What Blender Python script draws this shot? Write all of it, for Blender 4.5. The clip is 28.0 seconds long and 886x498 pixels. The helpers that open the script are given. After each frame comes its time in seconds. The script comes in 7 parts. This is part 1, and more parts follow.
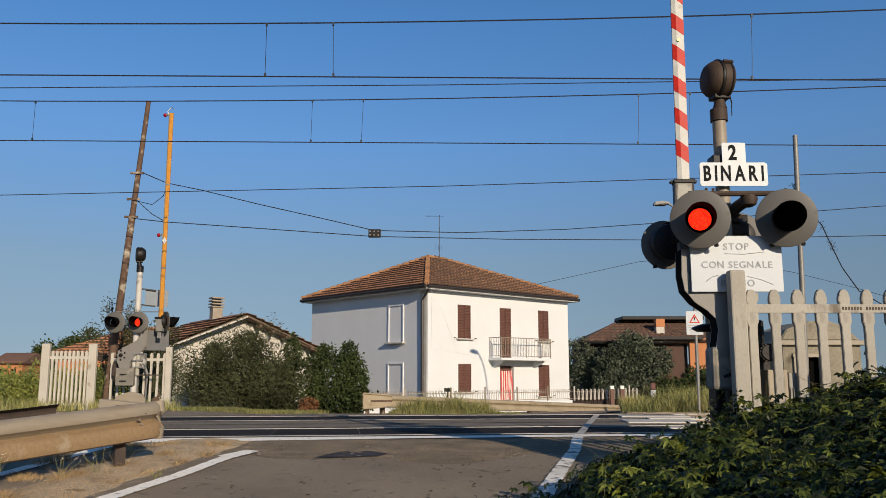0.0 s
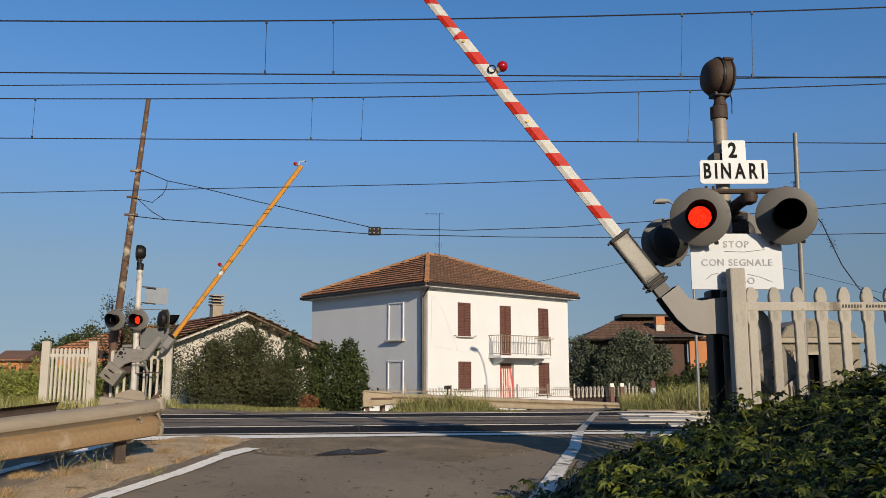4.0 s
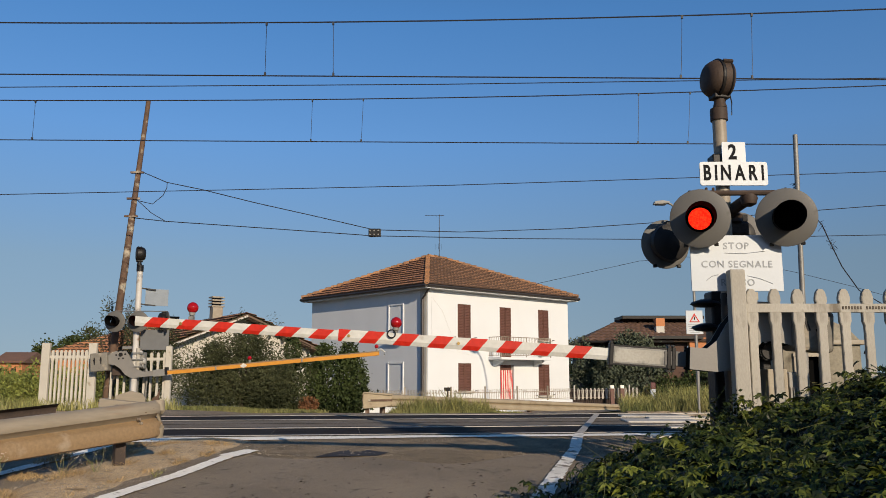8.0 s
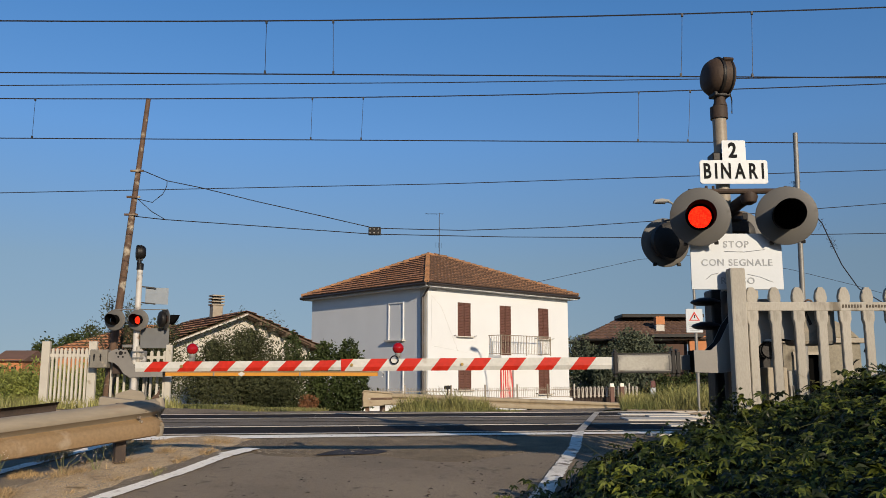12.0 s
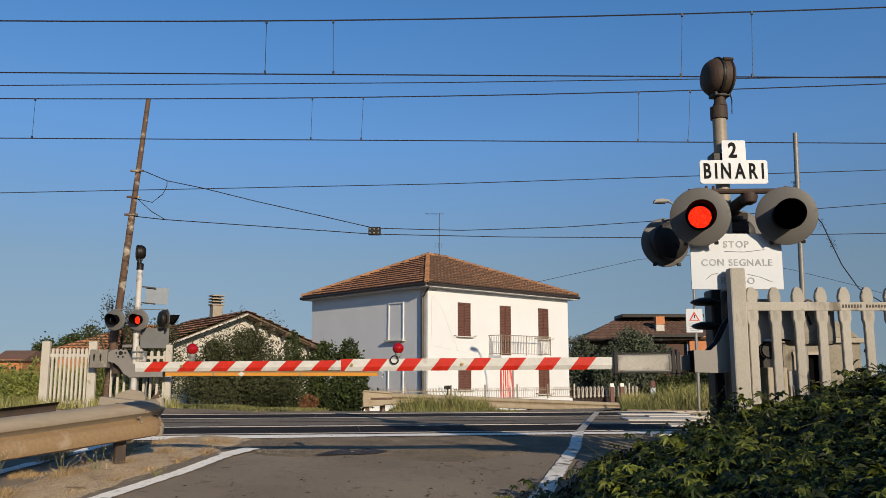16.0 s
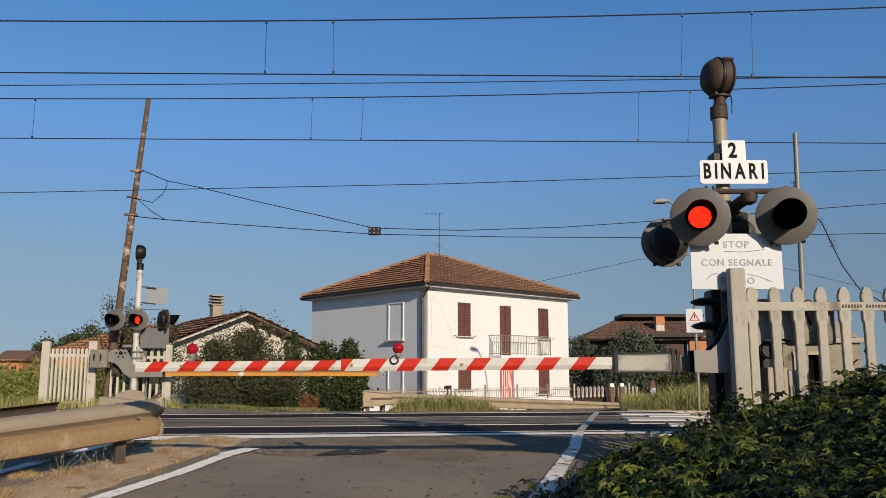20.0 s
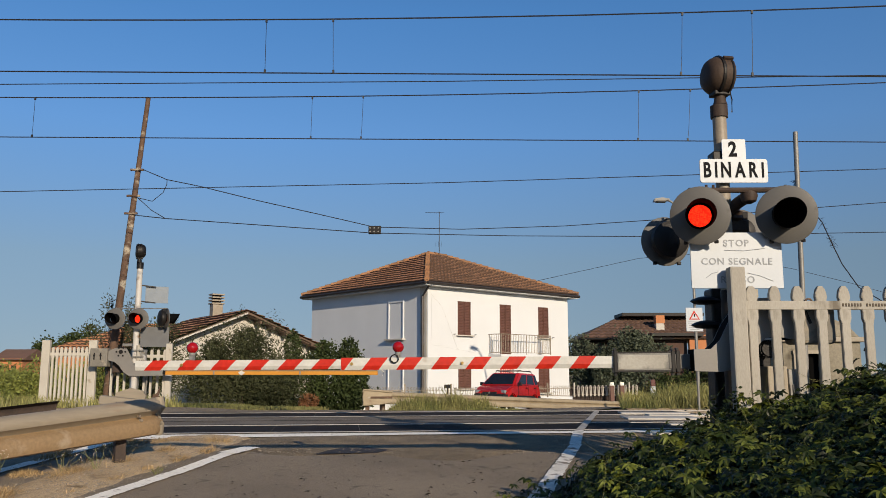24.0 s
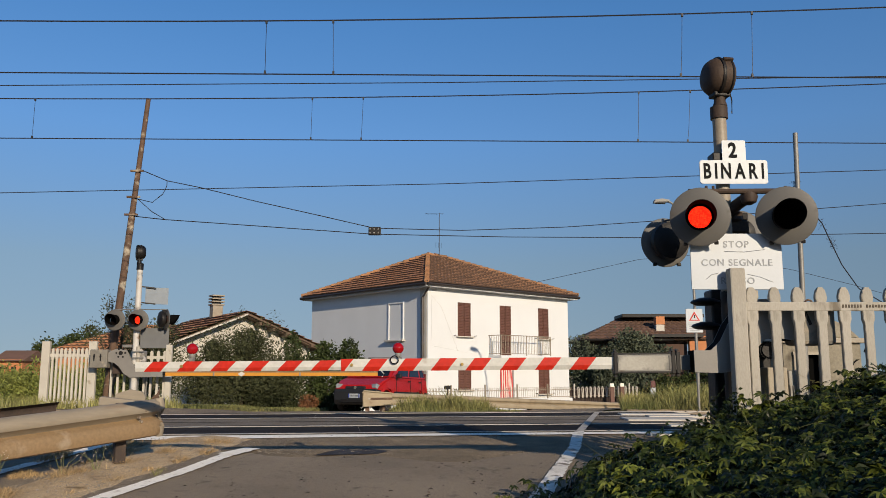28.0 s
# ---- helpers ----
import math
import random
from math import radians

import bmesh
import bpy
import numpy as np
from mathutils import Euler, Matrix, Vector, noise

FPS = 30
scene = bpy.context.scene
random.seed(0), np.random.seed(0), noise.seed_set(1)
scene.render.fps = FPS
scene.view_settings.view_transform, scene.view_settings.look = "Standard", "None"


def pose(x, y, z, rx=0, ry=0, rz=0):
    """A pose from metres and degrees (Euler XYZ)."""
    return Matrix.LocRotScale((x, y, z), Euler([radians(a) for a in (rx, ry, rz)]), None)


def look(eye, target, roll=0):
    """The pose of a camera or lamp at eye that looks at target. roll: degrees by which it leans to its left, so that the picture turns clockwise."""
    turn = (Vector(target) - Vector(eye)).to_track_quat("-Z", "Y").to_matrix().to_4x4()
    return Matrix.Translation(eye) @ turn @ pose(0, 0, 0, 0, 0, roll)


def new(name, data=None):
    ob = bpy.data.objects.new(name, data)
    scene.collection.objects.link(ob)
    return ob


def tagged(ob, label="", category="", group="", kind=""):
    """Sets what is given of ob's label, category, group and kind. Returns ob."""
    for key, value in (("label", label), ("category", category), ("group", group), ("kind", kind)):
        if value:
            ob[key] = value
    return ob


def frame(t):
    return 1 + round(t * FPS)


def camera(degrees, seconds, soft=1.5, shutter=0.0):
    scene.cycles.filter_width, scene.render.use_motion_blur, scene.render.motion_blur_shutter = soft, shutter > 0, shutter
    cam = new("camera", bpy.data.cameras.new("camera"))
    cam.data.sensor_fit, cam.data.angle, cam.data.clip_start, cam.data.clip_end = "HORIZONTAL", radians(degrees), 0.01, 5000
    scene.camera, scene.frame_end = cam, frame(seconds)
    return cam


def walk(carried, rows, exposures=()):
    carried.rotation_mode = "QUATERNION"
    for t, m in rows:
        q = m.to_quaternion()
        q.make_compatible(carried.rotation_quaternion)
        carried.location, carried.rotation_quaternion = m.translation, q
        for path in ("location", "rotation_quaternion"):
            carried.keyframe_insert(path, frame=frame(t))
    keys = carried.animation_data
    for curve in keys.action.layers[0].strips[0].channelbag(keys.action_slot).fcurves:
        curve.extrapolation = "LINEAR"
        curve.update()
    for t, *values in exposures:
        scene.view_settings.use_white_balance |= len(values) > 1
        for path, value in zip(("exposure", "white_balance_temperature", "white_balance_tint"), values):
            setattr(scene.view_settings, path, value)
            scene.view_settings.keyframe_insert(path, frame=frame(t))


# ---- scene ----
cam = camera(56.98, 28.0, soft=0.55)
EYE = (0.0, 0.0, 0.80)
# the tripod sags and settles by a few hundredths of a degree
SWAY = ((0, -0.16), (0.3, -0.02), (0.5, 0), (5.5, 0), (6, -0.02), (6.5, -0.035), (7, -0.035), (7.5, 0), (8, -0.115), (8.5, -0.04), (9, -0.04),
        (9.5, -0.115), (10, -0.04), (11, -0.04), (11.5, 0), (18, 0), (18.5, 0.07), (19, 0), (20, 0), (20.5, 0.04), (21, 0), (21.5, 0.06),
        (23.5, 0.03), (24, 0.08), (24.5, 0.09), (25, 0.03), (25.5, 0), (28, 0))
TILT = 8.62
walk(cam, [(t, pose(*EYE, 90 + TILT - s, 0, 0)) for t, s in SWAY])

# ---- light ----
SUN_EL, SUN_AZ = 19.0, 26.0            # elevation; degrees to the right of straight behind the camera
sun_dir = Vector((math.sin(radians(SUN_AZ)) * math.cos(radians(SUN_EL)), -math.cos(radians(SUN_AZ)) * math.cos(radians(SUN_EL)), math.sin(radians(SUN_EL))))
sun = new("sun", bpy.data.lights.new("sun", "SUN"))
sun.data.energy, sun.data.angle, sun.data.color = 4.9, radians(0.5), (1.0, 0.83, 0.62)
sun.matrix_world = look(sun_dir * 50, (0, 0, 0))
world = bpy.data.worlds.new("world")
scene.world = world
world.use_nodes = True
sky = world.node_tree.nodes.new("ShaderNodeTexSky")
sky.sky_type, sky.sun_disc = "NISHITA", False
sky.sun_elevation, sky.sun_rotation = radians(SUN_EL), radians(180 - SUN_AZ)
sky.air_density, sky.dust_density, sky.ozone_density, sky.altitude = 1.0, 0.5, 3.0, 300
background = world.node_tree.nodes["Background"]
background.inputs["Strength"].default_value = 0.155
# the haze near the horizon is left out: the sky there looks as it does some way up
coords = world.node_tree.nodes.new("ShaderNodeTexCoord")
lifted = world.node_tree.nodes.new("ShaderNodeVectorMath")
lifted.inputs[1].default_value = (0, 0, 0.16)
world.node_tree.links.new(coords.outputs["Generated"], lifted.inputs[0])
world.node_tree.links.new(lifted.outputs[0], sky.inputs["Vector"])
# greyer low down, deeper blue higher up
height_of = world.node_tree.nodes.new("ShaderNodeSeparateXYZ")
world.node_tree.links.new(coords.outputs["Generated"], height_of.inputs[0])
tone = world.node_tree.nodes.new("ShaderNodeValToRGB")
tone.color_ramp.elements[0].position, tone.color_ramp.elements[0].color = 0.02, (0.67, 0.535, 0.435, 1)
tone.color_ramp.elements[1].position, tone.color_ramp.elements[1].color = 0.42, (0.62, 1.0, 1.22, 1)
for at_height, colour in ((0.13, (0.81, 0.715, 0.595, 1)), (0.28, (0.75, 0.97, 1.09, 1)), (0.8, (0.42, 0.56, 0.68, 1))):
    tone.color_ramp.elements.new(at_height).color = colour
world.node_tree.links.new(height_of.outputs["Z"], tone.inputs[0])
tinted = world.node_tree.nodes.new("ShaderNodeMix")
tinted.data_type, tinted.blend_type = "RGBA", "MULTIPLY"
tinted.inputs[0].default_value = 1.0
world.node_tree.links.new(sky.outputs[0], tinted.inputs[6])
world.node_tree.links.new(tone.outputs[0], tinted.inputs[7])
world.node_tree.links.new(tinted.outputs[2], background.inputs["Color"])
scene.view_settings.exposure = 0.0


# ---- materials ----
def mat(name, color, rough=0.7, metal=0.0, second=None, scale=6.0, spread=0.5, grain=60.0, grain_amount=0.12, bump=0.15, bump_size=0.01,
        stain=None, stain_scale=2.0, stain_level=0.6, stretch=(1, 1, 1), vary=0.0, island=0.0, emit=0.0, spec=0.5):
    """Two colours mixed by a broad noise, a fine grain over it, stains with soft edges, and a fine relief."""
    m = bpy.data.materials.new(name)
    m.use_nodes = True
    nt = m.node_tree
    n, link = nt.nodes, nt.links.new
    bsdf = n["Principled BSDF"]
    co = n.new("ShaderNodeTexCoord")
    mp = n.new("ShaderNodeMapping")
    mp.inputs["Scale"].default_value = stretch
    link(co.outputs["Object"], mp.inputs["Vector"])

    def noise_tex(s, detail=4.0):
        t = n.new("ShaderNodeTexNoise")
        t.inputs["Scale"].default_value, t.inputs["Detail"].default_value = s, detail
        link(mp.outputs[0], t.inputs["Vector"])
        return t.outputs["Fac"]

    def mix(fac, a, b, mode="MIX"):
        x = n.new("ShaderNodeMix")
        x.data_type, x.blend_type = "RGBA", mode
        for value, slot in ((fac, 0), (a, 6), (b, 7)):
            if hasattr(value, "links"):
                link(value, x.inputs[slot])
            else:
                x.inputs[slot].default_value = value
        return x.outputs[2]

    def ramp(fac, lo, hi):
        r = n.new("ShaderNodeMapRange")
        r.inputs["From Min"].default_value, r.inputs["From Max"].default_value = lo, hi
        link(fac, r.inputs["Value"])
        return r.outputs[0]

    c = (*color, 1)
    c2 = (*(second or [v * 0.75 for v in color]), 1)
    out = mix(ramp(noise_tex(scale), 0.5 - spread / 2, 0.5 + spread / 2), c, c2)
    fine = noise_tex(grain, 3.0)
    g = ramp(fine, 0.25, 0.75)
    lo = 1 - grain_amount
    hi = 1 + grain_amount
    out = mix(1.0, out, mix(g, (lo, lo, lo, 1), (hi, hi, hi, 1)), "MULTIPLY")
    if stain:
        out = mix(ramp(noise_tex(stain_scale, 6.0), stain_level, stain_level + 0.12), out, (*stain, 1))
    if vary:
        info = n.new("ShaderNodeObjectInfo")
        v = ramp(info.outputs["Random"], 0, 1)
        out = mix(1.0, out, mix(v, (1 - vary, 1 - vary, 1 - vary, 1), (1 + vary, 1 + vary, 1 + vary, 1)), "MULTIPLY")
    if island:
        geo = n.new("ShaderNodeNewGeometry")
        v = ramp(geo.outputs["Random Per Island"], 0, 1)
        out = mix(1.0, out, mix(v, (1 - island, 1 - island, 1 - island, 1), (1 + island, 1 + island, 1 + island, 1)), "MULTIPLY")
    link(out, bsdf.inputs["Base Color"])
    bsdf.inputs["Metallic"].default_value = metal
    bsdf.inputs["Specular IOR Level"].default_value = spec
    rr = n.new("ShaderNodeMapRange")
    rr.inputs["To Min"].default_value, rr.inputs["To Max"].default_value = max(0.02, rough - 0.12), min(1, rough + 0.1)
    link(fine, rr.inputs["Value"])
    link(rr.outputs[0], bsdf.inputs["Roughness"])
    if bump:
        b = n.new("ShaderNodeBump")
        b.inputs["Strength"].default_value, b.inputs["Distance"].default_value = bump, bump_size
        link(fine, b.inputs["Height"])
        link(b.outputs[0], bsdf.inputs["Normal"])
    if emit:
        link(out, bsdf.inputs["Emission Color"])
        bsdf.inputs["Emission Strength"].default_value = emit
    return m


M = {}
M["asphalt"] = mat("asphalt", (0.298, 0.244, 0.178), 0.9, second=(0.205, 0.168, 0.126), scale=0.8, grain=170, grain_amount=0.62, bump=0.8, stain=(0.135, 0.113, 0.088), stain_scale=6.0, stain_level=0.61, spec=0.1)
M["old_asphalt"] = mat("old_asphalt", (0.30, 0.235, 0.155), 0.95, second=(0.15, 0.12, 0.085), scale=2.5, grain=75, grain_amount=0.85, bump=0.9, bump_size=0.02, spec=0.1)
M["dark_asphalt"] = mat("dark_asphalt", (0.03, 0.03, 0.035), 0.8, second=(0.05, 0.048, 0.05), scale=1.5, grain=70, grain_amount=0.3, bump=0.4, spec=0.12)
M["earth"] = mat("earth", (0.20, 0.15, 0.095), 1.0, second=(0.13, 0.11, 0.06), scale=1.2, grain=30, grain_amount=0.35, bump=0.8, bump_size=0.03, stain=(0.10, 0.13, 0.04), stain_scale=0.6, stain_level=0.55, spec=0.12)
M["gravel"] = mat("gravel", (0.58, 0.44, 0.275), 1.0, second=(0.38, 0.285, 0.18), scale=3.0, grain=110, grain_amount=0.6, bump=0.8, bump_size=0.010, stain=(0.16, 0.115, 0.07), stain_scale=4, stain_level=0.60, spec=0.1)
M["deck"] = mat("crossing_asphalt", (0.235, 0.198, 0.155), 0.9, second=(0.15, 0.128, 0.10), scale=1.2, grain=80, grain_amount=0.55, bump=0.5, spec=0.1)
M["rubber"] = mat("rubber_panel", (0.020, 0.018, 0.018), 0.9, second=(0.036, 0.032, 0.030), scale=2.5, grain=60, grain_amount=0.25, bump=0.3, vary=0.15, spec=0.06)
M["pale_slab"] = mat("pale_slab", (0.55, 0.52, 0.46), 0.9, second=(0.42, 0.39, 0.34), scale=3, grain=50, grain_amount=0.15, bump=0.4)
M["paint_white"] = mat("road_paint", (0.97, 0.93, 0.83), 0.85, second=(0.88, 0.84, 0.74), scale=5, grain=60, grain_amount=0.08, bump=0.3, stain=(0.34, 0.29, 0.22), stain_scale=16, stain_level=0.60, spec=0.2)
M["paint_worn"] = mat("worn_road_paint", (0.88, 0.85, 0.77), 0.85, second=(0.66, 0.63, 0.56), scale=5, grain=60, grain_amount=0.15, bump=0.3, stain=(0.22, 0.19, 0.145), stain_scale=8, stain_level=0.55, spec=0.2)
M["paint_faded"] = mat("faded_road_paint", (0.50, 0.47, 0.42), 0.85, second=(0.36, 0.335, 0.29), scale=5, grain=60, grain_amount=0.2, bump=0.3, stain=(0.18, 0.155, 0.12), stain_scale=8, stain_level=0.56, spec=0.2)
M["rail_steel"] = mat("rail_steel", (0.36, 0.335, 0.30), 0.5, 0.2, bump=0.05)
M["plaster"] = mat("white_plaster", (0.645, 0.66, 0.665), 0.9, second=(0.60, 0.615, 0.62), scale=0.7, grain=25, grain_amount=0.03, bump=0.15, stain=(0.55, 0.56, 0.56), stain_scale=0.6, stain_level=0.68)
M["plaster_dirty"] = mat("weathered_plaster", (0.56, 0.53, 0.47), 0.95, second=(0.42, 0.395, 0.345), scale=1.5, grain=20, grain_amount=0.12, bump=0.3)
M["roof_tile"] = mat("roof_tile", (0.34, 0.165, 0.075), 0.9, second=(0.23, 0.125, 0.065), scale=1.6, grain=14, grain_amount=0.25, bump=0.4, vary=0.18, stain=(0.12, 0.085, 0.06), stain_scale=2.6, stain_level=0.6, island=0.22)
M["roof_under"] = mat("roof_boards", (0.13, 0.085, 0.055), 0.9)
M["shutter"] = mat("brown_shutter_paint", (0.13, 0.055, 0.038), 0.6, second=(0.10, 0.045, 0.03), scale=3, grain=50)
M["gutter"] = mat("brown_gutter_metal", (0.05, 0.042, 0.038), 0.5, 0.3)
M["concrete"] = mat("pale_concrete", (0.375, 0.35, 0.30), 0.9, second=(0.29, 0.268, 0.225), scale=3, grain=90, grain_amount=0.1, bump=0.2, bump_size=0.005, stretch=(1, 1, 0.35), stain=(0.15, 0.13, 0.10), stain_scale=7, stain_level=0.585, vary=0.06)
M["wire"] = mat("copper_wire", (0.022, 0.022, 0.026), 0.6, 0.2, bump=0)
M["grey_paint"] = mat("grey_paint", (0.22, 0.215, 0.20), 0.55, second=(0.18, 0.175, 0.16), scale=4, grain=60, stain=(0.12, 0.10, 0.08), stain_scale=8, stain_level=0.64)
M["black_paint"] = mat("black_paint", (0.009, 0.0085, 0.0085), 0.5, second=(0.016, 0.014, 0.013), scale=5, spec=0.25)
M["white_enamel"] = mat("white_enamel", (0.44, 0.475, 0.51), 0.45, second=(0.40, 0.435, 0.47), scale=4, grain_amount=0.02, bump=0.03)
M["arm_white"] = mat("arm_white_paint", (0.57, 0.57, 0.53), 0.5, second=(0.48, 0.475, 0.44), scale=6, grain=30, grain_amount=0.08, bump=0.05, spec=0.3, stain=(0.40, 0.37, 0.32), stain_scale=9, stain_level=0.64)
M["arm_red"] = mat("arm_red_paint", (0.50, 0.020, 0.008), 0.5, second=(0.42, 0.018, 0.008), scale=6, grain=30, grain_amount=0.15, bump=0.05, spec=0.3, stain=(0.36, 0.03, 0.015), stain_scale=14, stain_level=0.64)
M["arm_yellow"] = mat("arm_yellow_paint", (0.58, 0.26, 0.035), 0.5, second=(0.50, 0.215, 0.03), scale=5, grain_amount=0.08, bump=0.05, spec=0.3)
M["rust"] = mat("rusty_steel", (0.13, 0.075, 0.045), 0.85, second=(0.065, 0.04, 0.028), scale=6, grain=50, grain_amount=0.3, bump=0.4, stain=(0.38, 0.33, 0.25), stain_scale=4, stain_level=0.55)
M["galvanised"] = mat("weathered_galvanised", (0.31, 0.27, 0.21), 0.7, 0.15, second=(0.22, 0.18, 0.125), scale=1.6, grain=25, grain_amount=0.10, stretch=(0.35, 0.35, 1.6), bump=0.02, stain=(0.22, 0.14, 0.08), stain_scale=3, stain_level=0.60)
M["leaf"] = mat("ivy_leaf", (0.022, 0.035, 0.006), 0.5, second=(0.006, 0.010, 0.002), scale=1.5, grain=20, grain_amount=0.2, bump=0.1, stain=(0.06, 0.06, 0.014), stain_scale=3, stain_level=0.66, spec=0.2, island=0.45)
M["leaf_dark"] = mat("hedge_leaf", (0.058, 0.078, 0.024), 0.6, second=(0.022, 0.032, 0.011), scale=1.2, grain=15, grain_amount=0.35, bump=0, spec=0.15, island=0.40)
M["leaf_olive"] = mat("olive_leaf", (0.10, 0.108, 0.052), 0.7, second=(0.022, 0.027, 0.012), scale=1.2, grain=15, grain_amount=0.35, bump=0, spec=0.15, island=0.40)
M["leaf_grey"] = mat("cedar_leaf", (0.125, 0.145, 0.095), 0.7, second=(0.035, 0.045, 0.03), scale=1.2, grain=15, grain_amount=0.3, bump=0, spec=0.15, island=0.40)
M["grass"] = mat("grass_blade", (0.10, 0.125, 0.03), 0.7, second=(0.21, 0.185, 0.065), scale=0.8, grain=20, grain_amount=0.25, bump=0, island=0.40)
M["bark"] = mat("bark", (0.10, 0.075, 0.055), 0.95, grain=30, grain_amount=0.3, bump=0.6)
M["orange_wall"] = mat("orange_plaster", (0.50, 0.20, 0.08), 0.9, second=(0.42, 0.17, 0.07), scale=1.0, grain=20, grain_amount=0.06)
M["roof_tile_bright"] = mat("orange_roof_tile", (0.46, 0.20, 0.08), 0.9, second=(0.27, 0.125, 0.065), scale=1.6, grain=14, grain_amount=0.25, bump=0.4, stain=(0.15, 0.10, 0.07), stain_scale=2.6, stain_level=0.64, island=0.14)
M["roof_brown"] = mat("brown_roof_tile", (0.15, 0.08, 0.052), 0.9, second=(0.11, 0.062, 0.043), scale=1.6, grain=14, grain_amount=0.2, island=0.25)
M["railing"] = mat("grey_railing_metal", (0.32, 0.28, 0.22), 0.6, 0.2, second=(0.22, 0.18, 0.13), scale=5)
M["curtain_red"] = mat("red_curtain", (0.55, 0.06, 0.06), 0.9, second=(0.45, 0.05, 0.05), scale=8)
M["curtain_white"] = mat("pale_curtain", (0.70, 0.60, 0.55), 0.9, second=(0.62, 0.52, 0.48), scale=8)
M["dry_leaf"] = mat("dry_leaf", (0.20, 0.085, 0.03), 0.8, second=(0.14, 0.06, 0.025), scale=6)
M["leaf_crop"] = mat("crop_leaf", (0.23, 0.25, 0.05), 0.7, second=(0.12, 0.145, 0.03), scale=0.8, stain=(0.20, 0.18, 0.05), stain_scale=1.5, stain_level=0.58, island=0.40)
M["grass_dry"] = mat("dry_grass_blade", (0.30, 0.27, 0.09), 0.8, second=(0.16, 0.17, 0.05), scale=0.9, grain=20, grain_amount=0.25, bump=0, island=0.40)
M["straw"] = mat("straw", (0.44, 0.32, 0.16), 0.85, second=(0.30, 0.20, 0.10), scale=3, island=0.40)
M["letter_black"] = mat("black_lettering", (0.010, 0.010, 0.011), 0.7, bump=0, spec=0.1)
M["letter_grey"] = mat("faded_grey_lettering", (0.29, 0.31, 0.33), 0.6, bump=0)
M["board_grey"] = mat("signal_board_grey", (0.105, 0.10, 0.092), 0.6, second=(0.092, 0.088, 0.08), scale=5, grain_amount=0.05, bump=0.05, stain=(0.055, 0.05, 0.045), stain_scale=7, stain_level=0.68)
M["lens_lit"] = mat("lit_red_lens", (1.0, 0.016, 0.006), 0.4, second=(1.0, 0.05, 0.012), scale=60, spread=0.2, grain=110, grain_amount=0.3, bump=0.2, emit=1.1, spec=0.2)
M["lens_dark"] = mat("dark_lens", (0.006, 0.004, 0.004), 0.7, spec=0.03, bump=0)
M["red_globe"] = mat("red_globe", (0.36, 0.006, 0.008), 0.1, second=(0.24, 0.004, 0.006), scale=30, bump=0)
M["bell_brown"] = mat("brown_bell_paint", (0.038, 0.026, 0.02), 0.65, second=(0.065, 0.043, 0.03), scale=8, grain_amount=0.25, bump=0.2, spec=0.25)
M["grey_beige"] = mat("beige_grey_paint", (0.30, 0.26, 0.20), 0.55, second=(0.22, 0.18, 0.13), scale=5, grain_amount=0.1, bump=0.15, stain=(0.10, 0.07, 0.05), stain_scale=6, stain_level=0.66)
M["beige_paint"] = mat("beige_cabinet_paint", (0.36, 0.32, 0.25), 0.7, second=(0.29, 0.25, 0.19), scale=3, grain_amount=0.1, stain=(0.22, 0.16, 0.10), stain_scale=5, stain_level=0.65)
M["galvanised_grey"] = mat("galvanised_grey", (0.24, 0.235, 0.22), 0.55, 0.3, second=(0.18, 0.175, 0.16), scale=7, grain_amount=0.12, bump=0.1, stain=(0.2, 0.13, 0.08), stain_scale=8, stain_level=0.7)
M["flaking_paint"] = mat("flaking_grey_paint", (0.36, 0.345, 0.30), 0.65, second=(0.27, 0.255, 0.215), scale=5, grain_amount=0.1, stain=(0.13, 0.125, 0.115), stain_scale=6, stain_level=0.50)
M["brass"] = mat("brass_rivet", (0.55, 0.36, 0.12), 0.4, 0.8, bump=0)
M["dark_red"] = mat("dark_red_paint", (0.10, 0.018, 0.015), 0.5)
M["pale_rail"] = mat("pale_peeling_rail", (0.36, 0.30, 0.205), 0.75, 0.1, second=(0.27, 0.215, 0.14), scale=3, grain_amount=0.12, stain=(0.17, 0.10, 0.06), stain_scale=3, stain_level=0.62)
M["bank_soil"] = mat("dark_bank_soil", (0.035, 0.035, 0.018), 1.0, second=(0.025, 0.028, 0.014), scale=5, grain_amount=0.3, bump=0.6)
M["leaf_light"] = mat("light_ivy_leaf", (0.11, 0.128, 0.02), 0.5, second=(0.045, 0.058, 0.010), scale=1.5, grain=20, grain_amount=0.2, bump=0.1, spec=0.25, island=0.45)
M["car_red"] = mat("red_car_paint", (0.36, 0.010, 0.010), 0.3, second=(0.33, 0.010, 0.010), scale=2, grain_amount=0.03, bump=0, spec=0.3)
M["car_black"] = mat("black_car_plastic", (0.010, 0.010, 0.011), 0.6, bump=0.05)
M["car_glass"] = mat("dark_car_glass", (0.012, 0.014, 0.018), 0.06, bump=0)
M["head_glass"] = mat("headlight_glass", (0.25, 0.26, 0.27), 0.12, bump=0)
M["tyre"] = mat("tyre_rubber", (0.018, 0.018, 0.019), 0.85)
M["plate_blue"] = mat("blue_plate_end", (0.02, 0.05, 0.30), 0.5, bump=0)
M["visor_black"] = mat("matt_visor_black", (0.004, 0.004, 0.004), 0.9, bump=0, spec=0.05)
M["notice_grey"] = mat("grey_notice_back", (0.085, 0.09, 0.095), 0.6, second=(0.065, 0.068, 0.072), scale=4)
